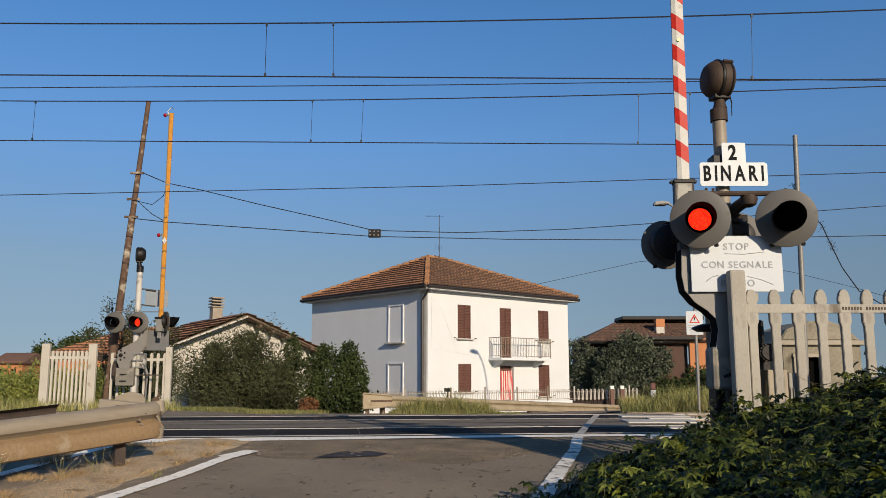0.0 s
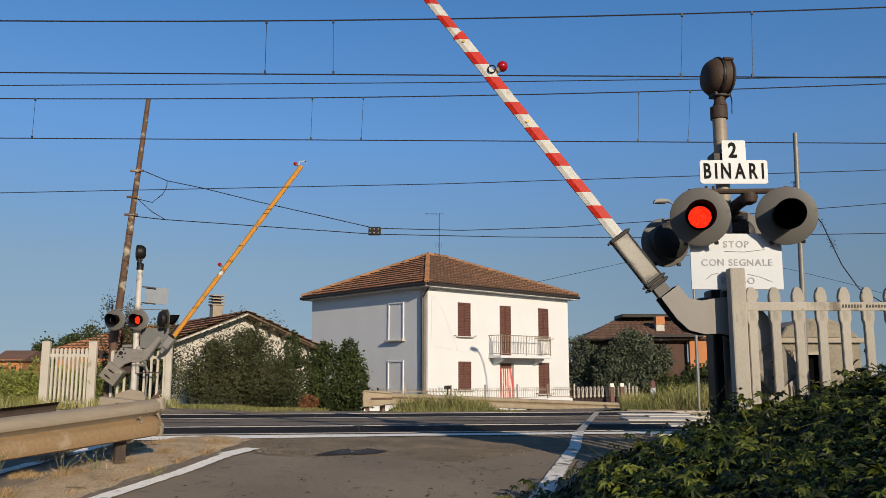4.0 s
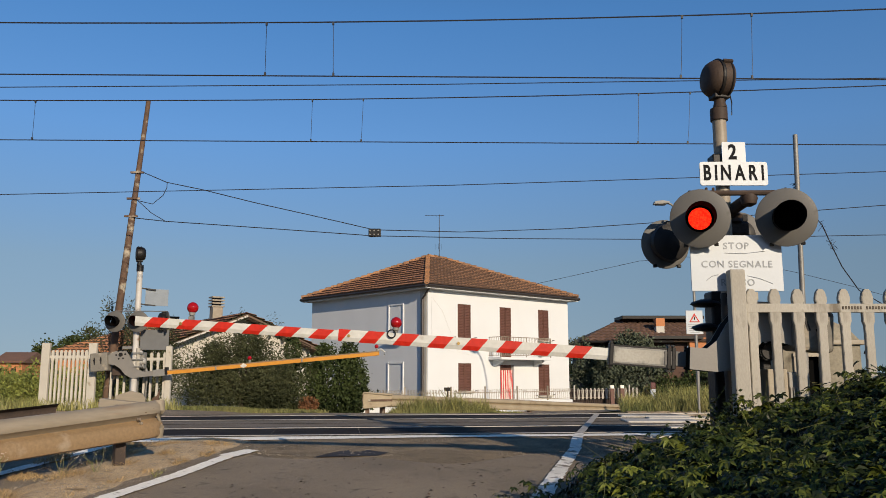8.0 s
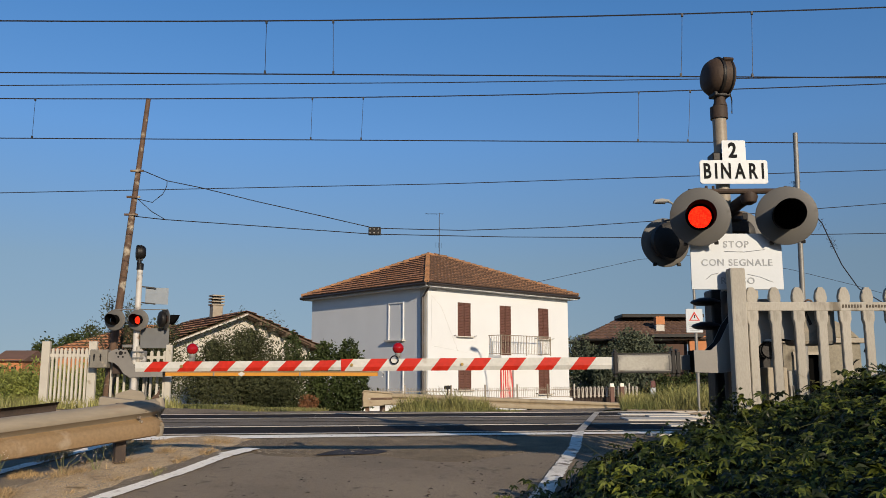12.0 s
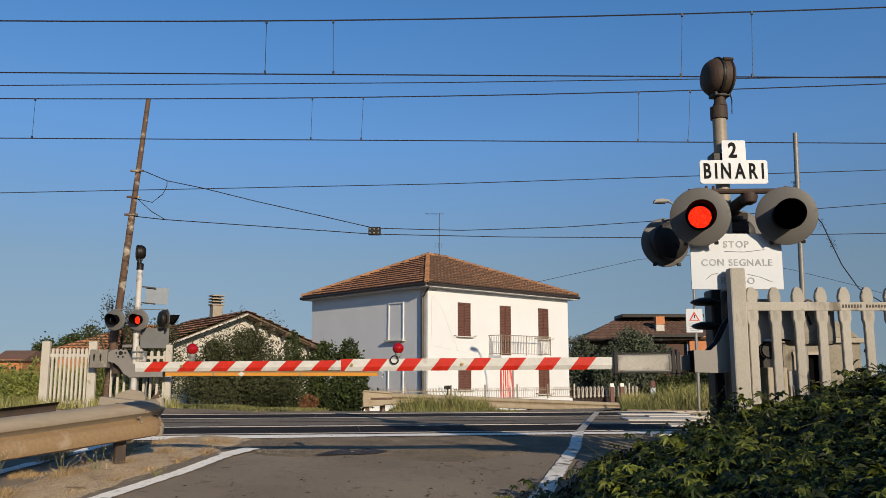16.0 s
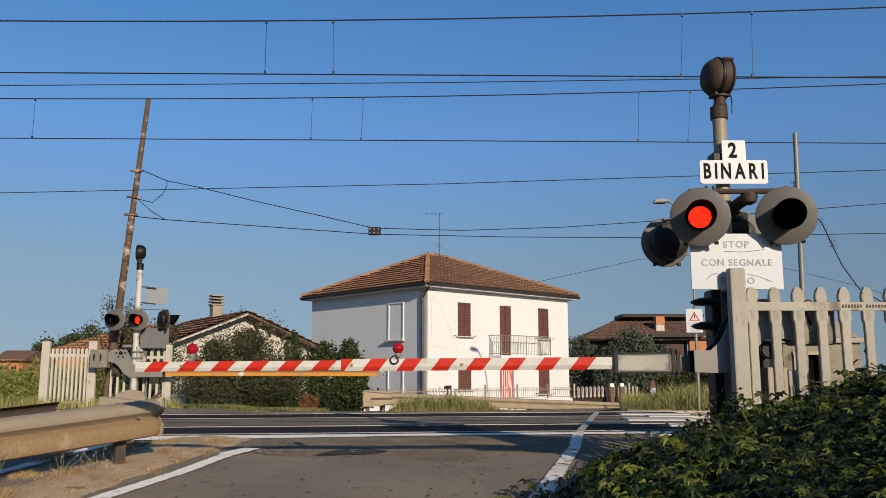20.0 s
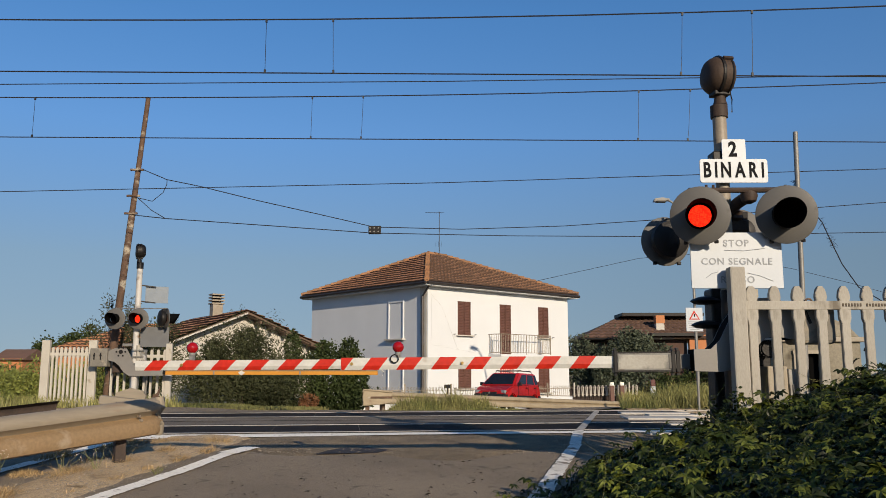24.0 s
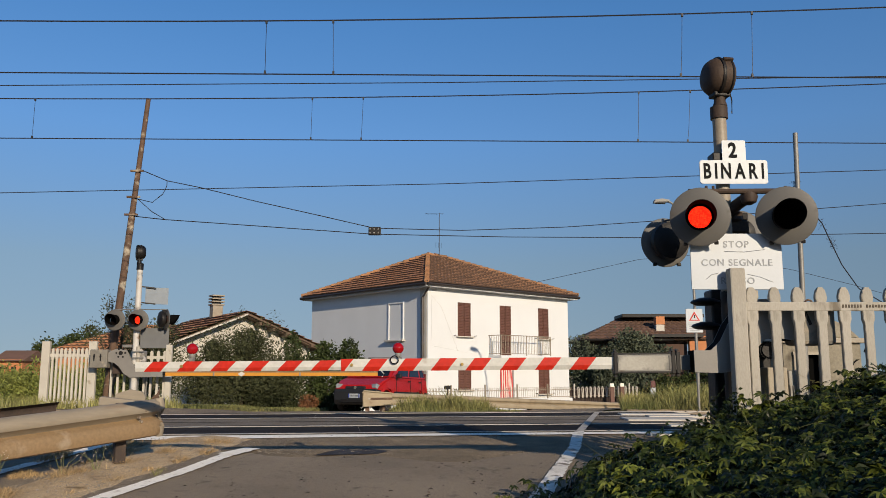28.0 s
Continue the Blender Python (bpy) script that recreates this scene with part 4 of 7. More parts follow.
shrub("bush", "large loose grey-green bush with thin upright twigs", "bush", (-6.6, 27.0, -0.4), 0.5,
      [((-1.0, 0, 0.9), (0.95, 0.8, 1.0)), ((0.15, 0, 1.2), (1.05, 0.8, 1.25)), ((1.1, 0, 0.8), (0.9, 0.8, 0.9)), ((0.2, 0, 2.2), (0.5, 0.5, 0.45)), ((-0.9, 0, 1.9), (0.4, 0.4, 0.4))], 30000, 0.032, M["leaf_olive"], 13, twig=0.4, long=3.2, shell=0.25, floor=0.0, limbs=26)
loose = [o for o in bpy.data.objects if o.name.startswith("bush")][-1]
leaf_cloud("outer_foliage", [((-0.9, 0, 1.3), (1.3, 0.8, 1.45)), ((0.3, 0, 1.5), (1.5, 0.9, 1.65)), ((1.2, 0, 1.1), (1.3, 0.8, 1.2))], 7000, 0.030, M["leaf_olive"], 63, loose, long=3.4, shell=0.55, floor=0.0)
shrub("bush", "thin straggling bush behind the far signal", "bush", (-8.9, 24.5, -0.3), 0.8,
      [((0, 0, 1.5), (0.9, 0.6, 1.1)), ((-0.5, 0, 2.4), (0.35, 0.3, 0.55)), ((0.6, 0, 2.3), (0.5, 0.4, 0.5)), ((0.7, 0, 1.2), (0.6, 0.5, 1.0))], 6200, 0.030, M["leaf_olive"], 14, twig=0.35, long=3.0, shell=0.1, limbs=26)
shrub("bush", "dark leafy bush behind the far signal", "bush", (-8.45, 24.0, -0.3), 0.6,
      [((0, 0, 1.3), (0.55, 0.4, 0.9)), ((0.35, 0, 0.9), (0.6, 0.4, 0.9)), ((-0.35, 0, 1.0), (0.45, 0.4, 0.8))], 5200, 0.028, M["leaf_olive"], 67, twig=0.4, long=2.6, shell=0.2, floor=0.0, limbs=12)
CEDAR = [((-0.75, 0, 1.2), (1.1, 0.8, 1.2)), ((0.65, 0, 1.3), (1.15, 0.8, 1.25)), ((0.1, 0, 2.3), (0.85, 0.7, 0.8)), ((0.75, 0, 2.2), (0.7, 0.7, 0.75)), ((-0.95, 0, 1.9), (0.6, 0.6, 0.6)), ((1.7, 0, 1.9), (0.6, 0.6, 0.6))]
shrub("cedar_bush", "rounded grey-green evergreen tree behind the garden railing", "tree", (10.75, 47.9, -1.0), 0.9,
      [((x * 1.12, y, z * 1.45 - 0.22), (a * 1.15, b * 1.2, c * 1.45)) for (x, y, z), (a, b, c) in CEDAR], 17000, 0.088, M["leaf_grey"], 15, long=1.9, shell=0.45, floor=0.0)
shrub("bush", "thin straggling bush with tall bare twigs", "bush", (-9.85, 24.6, -0.35), 0.8,
      [((0.1, 0, 1.7), (0.8, 0.5, 1.0)), ((-0.25, 0, 3.0), (0.2, 0.2, 0.65)), ((0.45, 0, 2.9), (0.25, 0.2, 0.6)), ((-0.7, 0, 2.3), (0.3, 0.3, 0.5))], 1700, 0.030, M["leaf_olive"], 64, twig=0.3, long=3.0, shell=0.1, limbs=34)
shrub("tree", "small grey-green tree beyond the white house", "tree", (8.9, 50.5, -1.0), 1.0,
      [((-0.6, -1, 2.7), (1.0, 1.0, 1.3)), ((0.2, -1, 2.1), (1.1, 1.0, 1.4)), ((-0.2, -1, 1.2), (1.2, 1, 1.1))], 6000, 0.09, M["leaf_grey"], 16)
shrub("tree", "dark shrub in front of the orange wall", "tree", (15.2, 47.0, -1.0), 0.8, [((0, 0, 1.2), (1.6, 1, 1.2)), ((1.4, 0, 1.7), (1.2, 1, 1.3)), ((-2.2, 0, 0.8), (1.2, 0.8, 0.9))], 7000, 0.10, M["leaf_dark"], 17)
for k, (x, y, w, h) in enumerate(((-49.5, 115, 5.0, 8.0), (-57, 118, 3.4, 6.4), (-53.5, 118, 3.4, 7.2), (-45, 117, 4.6, 7.2), (-62, 125, 3.0, 4.6))):
    shrub("tree", "dark rounded tree on the far edge of the fields", "tree", (x, y, -1.0), 2.0, [((0, 0, h * 0.6), (w * 0.55, 2.5, h * 0.42)), ((w * 0.3, 0, h * 0.5), (w * 0.45, 2.2, h * 0.35)), ((-w * 0.35, 0, h * 0.45), (w * 0.4, 2, h * 0.36))],
          3500, 0.28, M["leaf_dark"], 20 + k, "far trees")
crop = leaf_cloud("field_crop", [((-17.5 + 1.1 * i, 33 + 0.8 * math.sin(i), 0.1), (0.9, 1.2, 1.15 + 0.15 * math.sin(2.3 * i))) for i in range(7)], 16000, 0.055, M["leaf_crop"], 31, long=3.0, shell=0.2, floor=-0.6)
tagged(crop, "tall green field crop beyond the fence", "crop", kind="stuff")
crop = leaf_cloud("field_crop", [((-26 + 1.6 * i, 42, -0.1), (1.4, 1.2, 0.9)) for i in range(8)], 5000, 0.14, M["leaf_crop"], 32, long=3.0, shell=0.2, floor=-1.0)
tagged(crop, "tall green field crop beyond the fence", "crop", kind="stuff")

# distant tree line all round, where the plain ends
line = leaf_cloud("far_woods", [((x, 420 + 60 * math.sin(x * 0.013), 1.5), (22, 10, 5 + 2.5 * math.sin(x * 0.05))) for x in range(-420, 421, 24)], 16000, 1.6, M["leaf_dark"], 40, floor=-1.0)
tagged(line, "distant line of dark trees across the plain", "woods", kind="stuff")

# grass
def beside_rail(x, y):
    off = y - (21.5 + 1.0625 * (x + 1.65))      # behind (+) or before (-) the far guard rail
    tuft = 0.75 + 0.75 * noise.noise((x * 1.4, y * 1.4, 7)) + 0.45 * noise.noise((x * 4.5, y * 4.5, 2))
    ends = max(0.0, min(1.0, (x + 1.5) / 0.7, (2.6 - x) / 1.9))
    return min(1.2, max(0.0, 1 - abs(off + 1.3) / 1.3) * tuft) * ends if off < -0.05 else 0


blades("grass", scatter(11000, 51, (-1.6, 2.5), (18.8, 24.8), beside_rail), 0.42, 0.0042, M["grass"], 51, "long green and yellow grass along the far guard rail", lean=0.9, heads=0.5)
blades("grass", scatter(1100, 59, (-1.4, 2.4), (18.8, 24.6), beside_rail), 0.64, 0.0035, M["grass_dry"], 59, "dry seed stalks among the grass", lean=0.7, heads=1.2)
blades("grass", scatter(4200, 52, (3.9, 7.4), (18.4, 21.5), lambda x, y: 0.55 + 0.5 * noise.noise((x * 1.2, y * 1.2, 2)) + (0.25 if x > 5 else 0) if x > 0.216 * y else 0), 0.58, 0.0034, M["grass_dry"], 52, "tall dry grass beside the tracks", lean=0.8, heads=0.9)
blades("grass", scatter(8000, 60, (3.7, 7.4), (18.2, 22.5), lambda x, y: 0.6 + 0.5 * noise.noise((x * 1.2, y * 1.2, 3)) if x > 0.214 * y else 0), 0.38, 0.0045, M["grass"], 60, "green grass beside the tracks", lean=0.9)
blades("grass", scatter(3000, 53, (4.2, 9.5), (21.5, 27.0), lambda x, y: 0.7 if x > 0.22 * y else 0), 0.5, 0.006, M["grass_dry"], 53, "tall dry grass beside the tracks", lean=0.7, heads=0.6)
blades("grass", scatter(7000, 54, (-8.0, -2.0), (22.2, 27.2), lambda x, y: 1 if x < -3.7 - 0.25 * max(0, 25 - y) else 0), 0.13, 0.010, M["grass"], 54, "short green grass below the hedge", lean=0.9)
blades("grass", scatter(900, 55, (-10.2, -6.4), (19.2, 20.6)), 0.28, 0.008, M["grass_dry"], 55, "dry grass at the foot of the fence", lean=0.7)
blades("straw", scatter(9000, 56, (-4.1, -2.5), (5.0, 9.9), lambda x, y: max(0, 0.02 + 2.4 * noise.noise((x * 3.4, y * 2.3, 4))) if x < -3.25 + 0.021 * (y - 3) ** 2 else 0, 0.0), 0.07, 0.003, M["straw"], 56, "dry straw lying on the gravel verge", lean=2.6)
blades("grass", scatter(220, 57, (-2.95, -2.6), (7.5, 8.0), lambda x, y: max(0, 0.5 + 1.5 * noise.noise((x * 3, y * 3, 1)))), 0.09, 0.003, M["grass"], 57, "small green tuft on the verge", lean=0.9)
blades("grass", scatter(26, 62, (-3.6, -2.9), (7.2, 8.2)), 0.20, 0.0012, M["straw"], 62, "dry flowering weeds below the guard rail", lean=1.4, heads=0.6)
blades("grass", scatter(1400, 58, (-16, -10.2), (19.5, 30)), 0.35, 0.010, M["grass"], 58, "rough grass beyond the fence", lean=0.7)


# flowering weeds at the foot of the guard rail
def flowering_weed(x, y, seed, height):
    g = random.Random(seed)
    w = thing("flowering_weed", "thin weed with small pale flower heads on the verge", "weed", pose(x, y, level(x, y)), "flowering weeds")
    for k in range(5):
        tip = Vector((g.uniform(-0.14, 0.16), g.uniform(-0.08, 0.08), height * g.uniform(0.7, 1.1)))
        stem = part("stem", tube([(0, 0, 0), tip * 0.5 + Vector((g.uniform(-0.03, 0.03), 0, 0.03)), tip], [0.003, 0.0022, 0.0015], 5), M["grass"], w)
        for n in range(4):
            p = tip + Vector((g.uniform(-0.02, 0.02), g.uniform(-0.02, 0.02), g.uniform(-0.02, 0.02)))
            part("flower", lathe([(0.001, -0.003), (0.0042, 0.0), (0.001, 0.003)], 6, Matrix.Translation(p)), M["curtain_white"], stem, "pale flower head")


flowering_weed(-3.20, 7.75, 5, 0.24)
flowering_weed(-3.42, 7.55, 6, 0.20)
flowering_weed(-3.70, 6.95, 7, 0.28)


# pebbles on the verge and along the old asphalt
def pebbles(name, label, count, seed, place, lo=0.006, hi=0.02):
    g = np.random.default_rng(seed)
    octa = np.array([(1, 0, 0), (-1, 0, 0), (0, 1, 0), (0, -1, 0), (0, 0, 1), (0, 0, -1)], float)
    tri = np.array([(0, 2, 4), (2, 1, 4), (1, 3, 4), (3, 0, 4), (2, 0, 5), (1, 2, 5), (3, 1, 5), (0, 3, 5)])
    vs, fs = [], []
    for k in range(count):
        x, y = place(g)
        s = g.uniform(lo, hi) * np.array([g.uniform(0.7, 1.4), g.uniform(0.7, 1.4), g.uniform(0.4, 0.8)])
        a = g.uniform(0, 6.28)
        r = np.array([[math.cos(a), -math.sin(a), 0], [math.sin(a), math.cos(a), 0], [0, 0, 1]])
        vs.append((octa * s * g.uniform(0.8, 1.2, (6, 1))) @ r.T + (x, y, level(x, y) + 0.03 * (x < -2.3) + 0.012))
        fs.append(tri + 6 * k)
    ob = new(name, cloud_mesh(name, np.concatenate(vs), np.concatenate(fs), M["stone"]))
    return tagged(ob, label, "gravel", kind="stuff")


pebbles("pebbles", "loose pale pebbles on the verge", 1500, 71, lambda g: (lambda y: (g.uniform(-3.6, -2.85 + 0.0135 * (y - 3) ** 2), y))(g.uniform(5.5, 10.0)), 0.003, 0.011)
pebbles("pebbles", "loose grit along the worn asphalt edge", 700, 72, lambda g: (g.uniform(-2.2, 1.4), 8.9 + abs(g.normal(0, 0.5))), 0.004, 0.011)


# ---- overhead lines ----
def line_wire(name, pts, r, parent, label=""):
    return part(name, tube(pts, r, 5), M["wire"], parent, label)


def overhead(y, contact, messenger, droppers):
    line = thing("overhead_line", "dark contact wire hung by droppers from a messenger wire", "overhead line", pose(0, y, 0), "overhead lines")
    c0, c1 = contact
    line_wire("contact_wire", [(x, 0, c0 + c1 * x) for x in (-40, -10, 0, 10, 40)], 0.011, line)
    a, b, c = messenger
    line_wire("messenger_wire", [(x, 0, a + b * x + c * x * x) for x in rows(-26, 26, 2)], 0.012, line)
    for x0, x1 in droppers:
        z0, z1 = a + b * x0 + c * x0 * x0, c0 + c1 * x1
        d = line_wire("dropper", [(x0, 0, z0), (x0 * 0.4 + x1 * 0.6, 0, z0 * 0.3 + z1 * 0.7), (x1, 0, z1)], 0.0045, line)
        part("clip", box((0.03, 0.03, 0.06), (x1, 0, z1 + 0.025)), M["wire"], d)
        part("clip", box((0.03, 0.03, 0.05), (x0, 0, z0 - 0.02)), M["wire"], d)


overhead(12.3, (5.433, -0.0063), (6.3675, 0.0162, 0.00165), ((-2.807, -2.806), (-1.746, -1.728), (3.81, 3.748), (4.921, 4.87)))
overhead(16.1, (5.470, -0.0060), (6.4145, 0.0173, 0.00126), ((-8.364, -8.373), (-2.68, -2.694), (-1.636, -1.669), (4.019, 3.971), (5.079, 4.983)))
for label, y, pts, r in (("thin dark feeder wire above the tracks", 14.0, ((-30, 5.50), (-7.93, 5.88), (0, 5.935), (7.95, 6.05), (30, 6.5)), 0.009),
                         ("thin dark earth wire beyond the tracks", 19.0, ((-40, 4.45), (-10.55, 5.03), (0, 5.25), (10.6, 5.59), (40, 6.5)), 0.010)):
    w = thing("feeder_wire", label, "wire", pose(0, y, 0))
    line_wire("wire", [(x, 0, z) for x, z in pts], r, w)


# steel portals on both sides that carry the wires over the tracks
for side in (-1, 1):
    px = 26.0 * side
    portal = thing("wire_portal", "grey steel portal carrying the overhead wires", "portal", pose(px, 0, 0), "wire portals")
    for y in (10.0, 20.8):
        part("post", box((0.22, 0.22, 8.8), (0, y, 4.3), bevel=0.01), M["galvanised_grey"], portal)
    part("beam", box((0.24, 11.0, 0.28), (0, 15.4, 8.55), bevel=0.01), M["galvanised_grey"], portal)
    for y, z in ((12.3, 5.433 - 0.0063 * px), (16.1, 5.470 - 0.0060 * px), (14.0, 6.05 + 0.0204 * (px - 7.95) if side > 0 else 5.50 + 0.0172 * 4), (19.0, 6.08 if side > 0 else 4.72)):
        part("hanger", rod((0, y, z - 0.04), (0, y, 8.45), 0.03, n=8), M["galvanised_grey"], portal)


# ---- writing ----
def writing(text, size, at, material, parent, stretch=1.0, bold=0.0, gap=0.15):
    """Raised letters in the built-in font, each a part, centred at a point on a plate that faces -y."""
    made, x = [], 0.0
    for ch in text:
        if ch == " ":
            x += size * 0.34
            continue
        cu = bpy.data.curves.new("text", "FONT")
        cu.body, cu.size, cu.align_y, cu.extrude, cu.offset, cu.resolution_u = ch, size, "CENTER", 0.0015, bold, 3
        tmp = bpy.data.objects.new("text", cu)
        scene.collection.objects.link(tmp)
        bpy.context.view_layer.update()
        me = bpy.data.meshes.new_from_object(tmp.evaluated_get(bpy.context.evaluated_depsgraph_get()))
        bpy.data.objects.remove(tmp)
        lo, hi = min(v.co.x for v in me.vertices), max(v.co.x for v in me.vertices)
        me.materials.clear()
        me.materials.append(material)
        me.transform(Matrix.Translation((x - lo, 0, 0)))
        x += hi - lo + size * gap
        made.append(me)
    x -= size * gap
    for me in made:
        me.transform(Matrix.Translation(at) @ Matrix.Rotation(radians(90), 4, "X") @ Matrix.Diagonal((stretch, 1, 1, 1)) @ Matrix.Translation((-x / 2, 0, 0)))
        ob = new("letter", me)
        ob.parent = parent


# ---- concrete picket fences ----
PICKET = [(-0.035, 0), (0.035, 0), (0.035, 1.325), (0.048, 1.365), (0.048, 1.485), (0.041, 1.505), (0.048, 1.53), (0.046, 1.56), (0.034, 1.60), (0.016, 1.622), (-0.016, 1.622), (-0.034, 1.60), (-0.046, 1.56), (-0.048, 1.53), (-0.041, 1.505), (-0.048, 1.485), (-0.048, 1.365), (-0.035, 1.325)]


def concrete_fence(label, at, turn, posts, pickets, height=1.625, spacing=0.176, rails=(1.455, 0.25), post_size=0.125, post_top=1.78, group="concrete fences", slim=1.0, paint="concrete"):
    """Posts and pickets along x: posts is a list of x, pickets a list of (x, factor of height)."""
    f = thing("concrete_fence", label, "fence", pose(*at, 0, 0, turn), group)
    k = height / 1.625
    for x in posts:
        part("post", box((post_size, 0.11, post_top), (x, -0.01, post_top / 2), bevel=0.014), M[paint], f)
    x0, x1 = min([p for p in pickets] + posts), max([p for p in pickets] + posts)
    for z in rails:
        part("rail", box((x1 - x0, 0.046, 0.072), ((x0 + x1) / 2, 0.0, z * k + 0.014), bevel=0.004), M[paint], f)
    shape = None
    for x in pickets:
        if shape is None:
            ob = part("picket", prism([(a * slim, b * k) for a, b in PICKET], 0.042, bevel=0.004), M[paint], f)
            shape = ob.data
        else:
            ob = new("picket", shape)
            ob.parent = f
        ob.location.x = x
    return f


near_fence = concrete_fence("pale precast concrete picket fence beside the barrier", (2.425, 6.72, -0.17), 0, [-0.005], [0.115 + 0.1905 * k for k in range(24)], height=1.67, post_top=1.825, post_size=0.128)
name_rail = [c for c in near_fence.children if c.name.startswith("rail")][0]
rnd = random.Random(5)
x = 0.86
for word in (7, 7, 3, 2, 5, 4):
    for k in range(word):
        part("letter_mark", box((0.014, 0.004, rnd.choice((0.022, 0.026, 0.026))), (x, -0.0243, 1.511)), M["letter_brown"], name_rail)
        x += 0.024
    x += 0.03

concrete_fence("white concrete picket fence beyond the tracks", (-9.94, 20.62, -0.13), 0, [0.0, 1.175], [0.17 + 0.105 * k for k in range(9)], post_size=0.20, post_top=1.71, height=1.54, rails=(1.42, 0.2), slim=0.74, paint="white_concrete")
concrete_fence("white concrete picket fence behind the far barrier", (-8.35, 20.75, -0.10), 0, [1.45], [0.02 + 0.165 * k for k in range(9)], post_size=0.15, post_top=1.60, height=1.45, rails=(1.42, 0.2), slim=0.8, paint="white_concrete")


# ---- signals ----
def lamp_head(name, parent, at, turn, r=0.26, hood=0.9, reach=0.37, back=1.0, nod=0.0):
    """A red flashing lamp that faces -y: round board, deep visor, an ever-glowing lens and two added half shutters that
    blank it.
    """
    head = new(name)
    head.parent = parent
    head.matrix_basis = pose(*at, nod, 0, turn)
    k = r / 0.26
    board = lathe([(0.119 * k, -0.004), (0.252 * k, -0.004), (0.26 * k, 0.0), (0.26 * k, 0.010), (0.250 * k, 0.016), (0.119 * k, 0.016)], 48, Matrix.Rotation(radians(90), 4, "X"), hollow=True)
    part("board", board, M["board_grey"], head, "round grey backing board")
    # the visor: a sheet-metal tube, cut so that it reaches furthest at the top
    n = 40
    bm = bmesh.new()
    rings = []
    for rad in (0.1215, 0.1175):
        ring_f, ring_b = [], []
        for i in range(n):
            a = 2 * math.pi * i / n
            far = reach * (0.42 + 0.58 * (0.5 + 0.5 * math.cos(a - hood)) ** 0.8)
            ring_f.append(bm.verts.new((rad * k * 1.06 * math.cos(a), -far * k, rad * k * 1.06 * math.sin(a))))
            ring_b.append(bm.verts.new((rad * k * math.cos(a), 0.004, rad * k * math.sin(a))))
        rings.append((ring_f, ring_b))
    for i in range(n):
        j = (i + 1) % n
        (fo, bo), (fi, bi) = rings
        bm.faces.new((bo[i], bo[j], fo[j], fo[i]))
        bm.faces.new((fi[i], fi[j], bi[j], bi[i]))
        bm.faces.new((fo[i], fo[j], fi[j], fi[i]))
    part("visor", bm, M["visor_black"], head, "black visor", smooth=True)
    bm = lathe([(0.12 * k, 0.045), (0.135 * k * back, 0.05), (0.15 * k * back, 0.10), (0.14 * k * back, 0.15), (0.07 * k * back, 0.18)], 28, Matrix.Rotation(radians(-90), 4, "X"))
    housing = part("housing", bm, M["black_paint"], head, "black lamp housing")
    part("hinge_box", box((0.10 * k * back, 0.07, 0.075 * k * back), (-0.03, 0.075, 0.175 * k), bevel=0.008), M["black_paint"], housing)
    lens = lathe([(0.03 * k, -0.018 * k), (0.06 * k, -0.014 * k), (0.085 * k, -0.007 * k), (0.10 * k, 0.002)], 32, Matrix.Rotation(radians(-90), 4, "X"))
    part("lens", lens, M["lens_lit"], head, "glowing red lens").location = (0, 0.036 * k, 0)
    part("lens_ring", lathe([(0.099 * k, -0.012), (0.119 * k, -0.012), (0.119 * k, 0.004), (0.099 * k, 0.004)], 32, Matrix.Rotation(radians(-90), 4, "X"), hollow=True), M["visor_black"], head).location = (0, 0.034 * k, 0)
    # two half shutters, added to blink the constant glow, slide apart behind the board
    halves = []
    for s in (-1, 1):
        half = [(0.101 * k * math.cos(a), 0.101 * k * math.sin(a)) for a in (math.pi / 2 * (1 - s) - math.pi / 2 + math.pi * i / 16 for i in range(17))]
        halves.append((part("shutter", prism(half, 0.004), M["lens_dark"], head, "added dark half shutter that blanks the ever-glowing lens"), s * 0.104 * k))
        halves[-1][0].location = (0, 0.0115 * k, 0)
    for a in (45, 135, 225, 315):
        p = Vector((0.172 * k * math.cos(radians(a)), -0.012, 0.172 * k * math.sin(radians(a))))
        part("bolt", rod(p, p + Vector((0, 0.012, 0)), 0.012 * k, n=8), M["black_paint"], head)
    for x in (-0.13, 0.13):
        part("lug", box((0.035, 0.03, 0.03), (x * k, 0.02, -0.235 * k), bevel=0.006), M["black_paint"], head)
    return head, halves


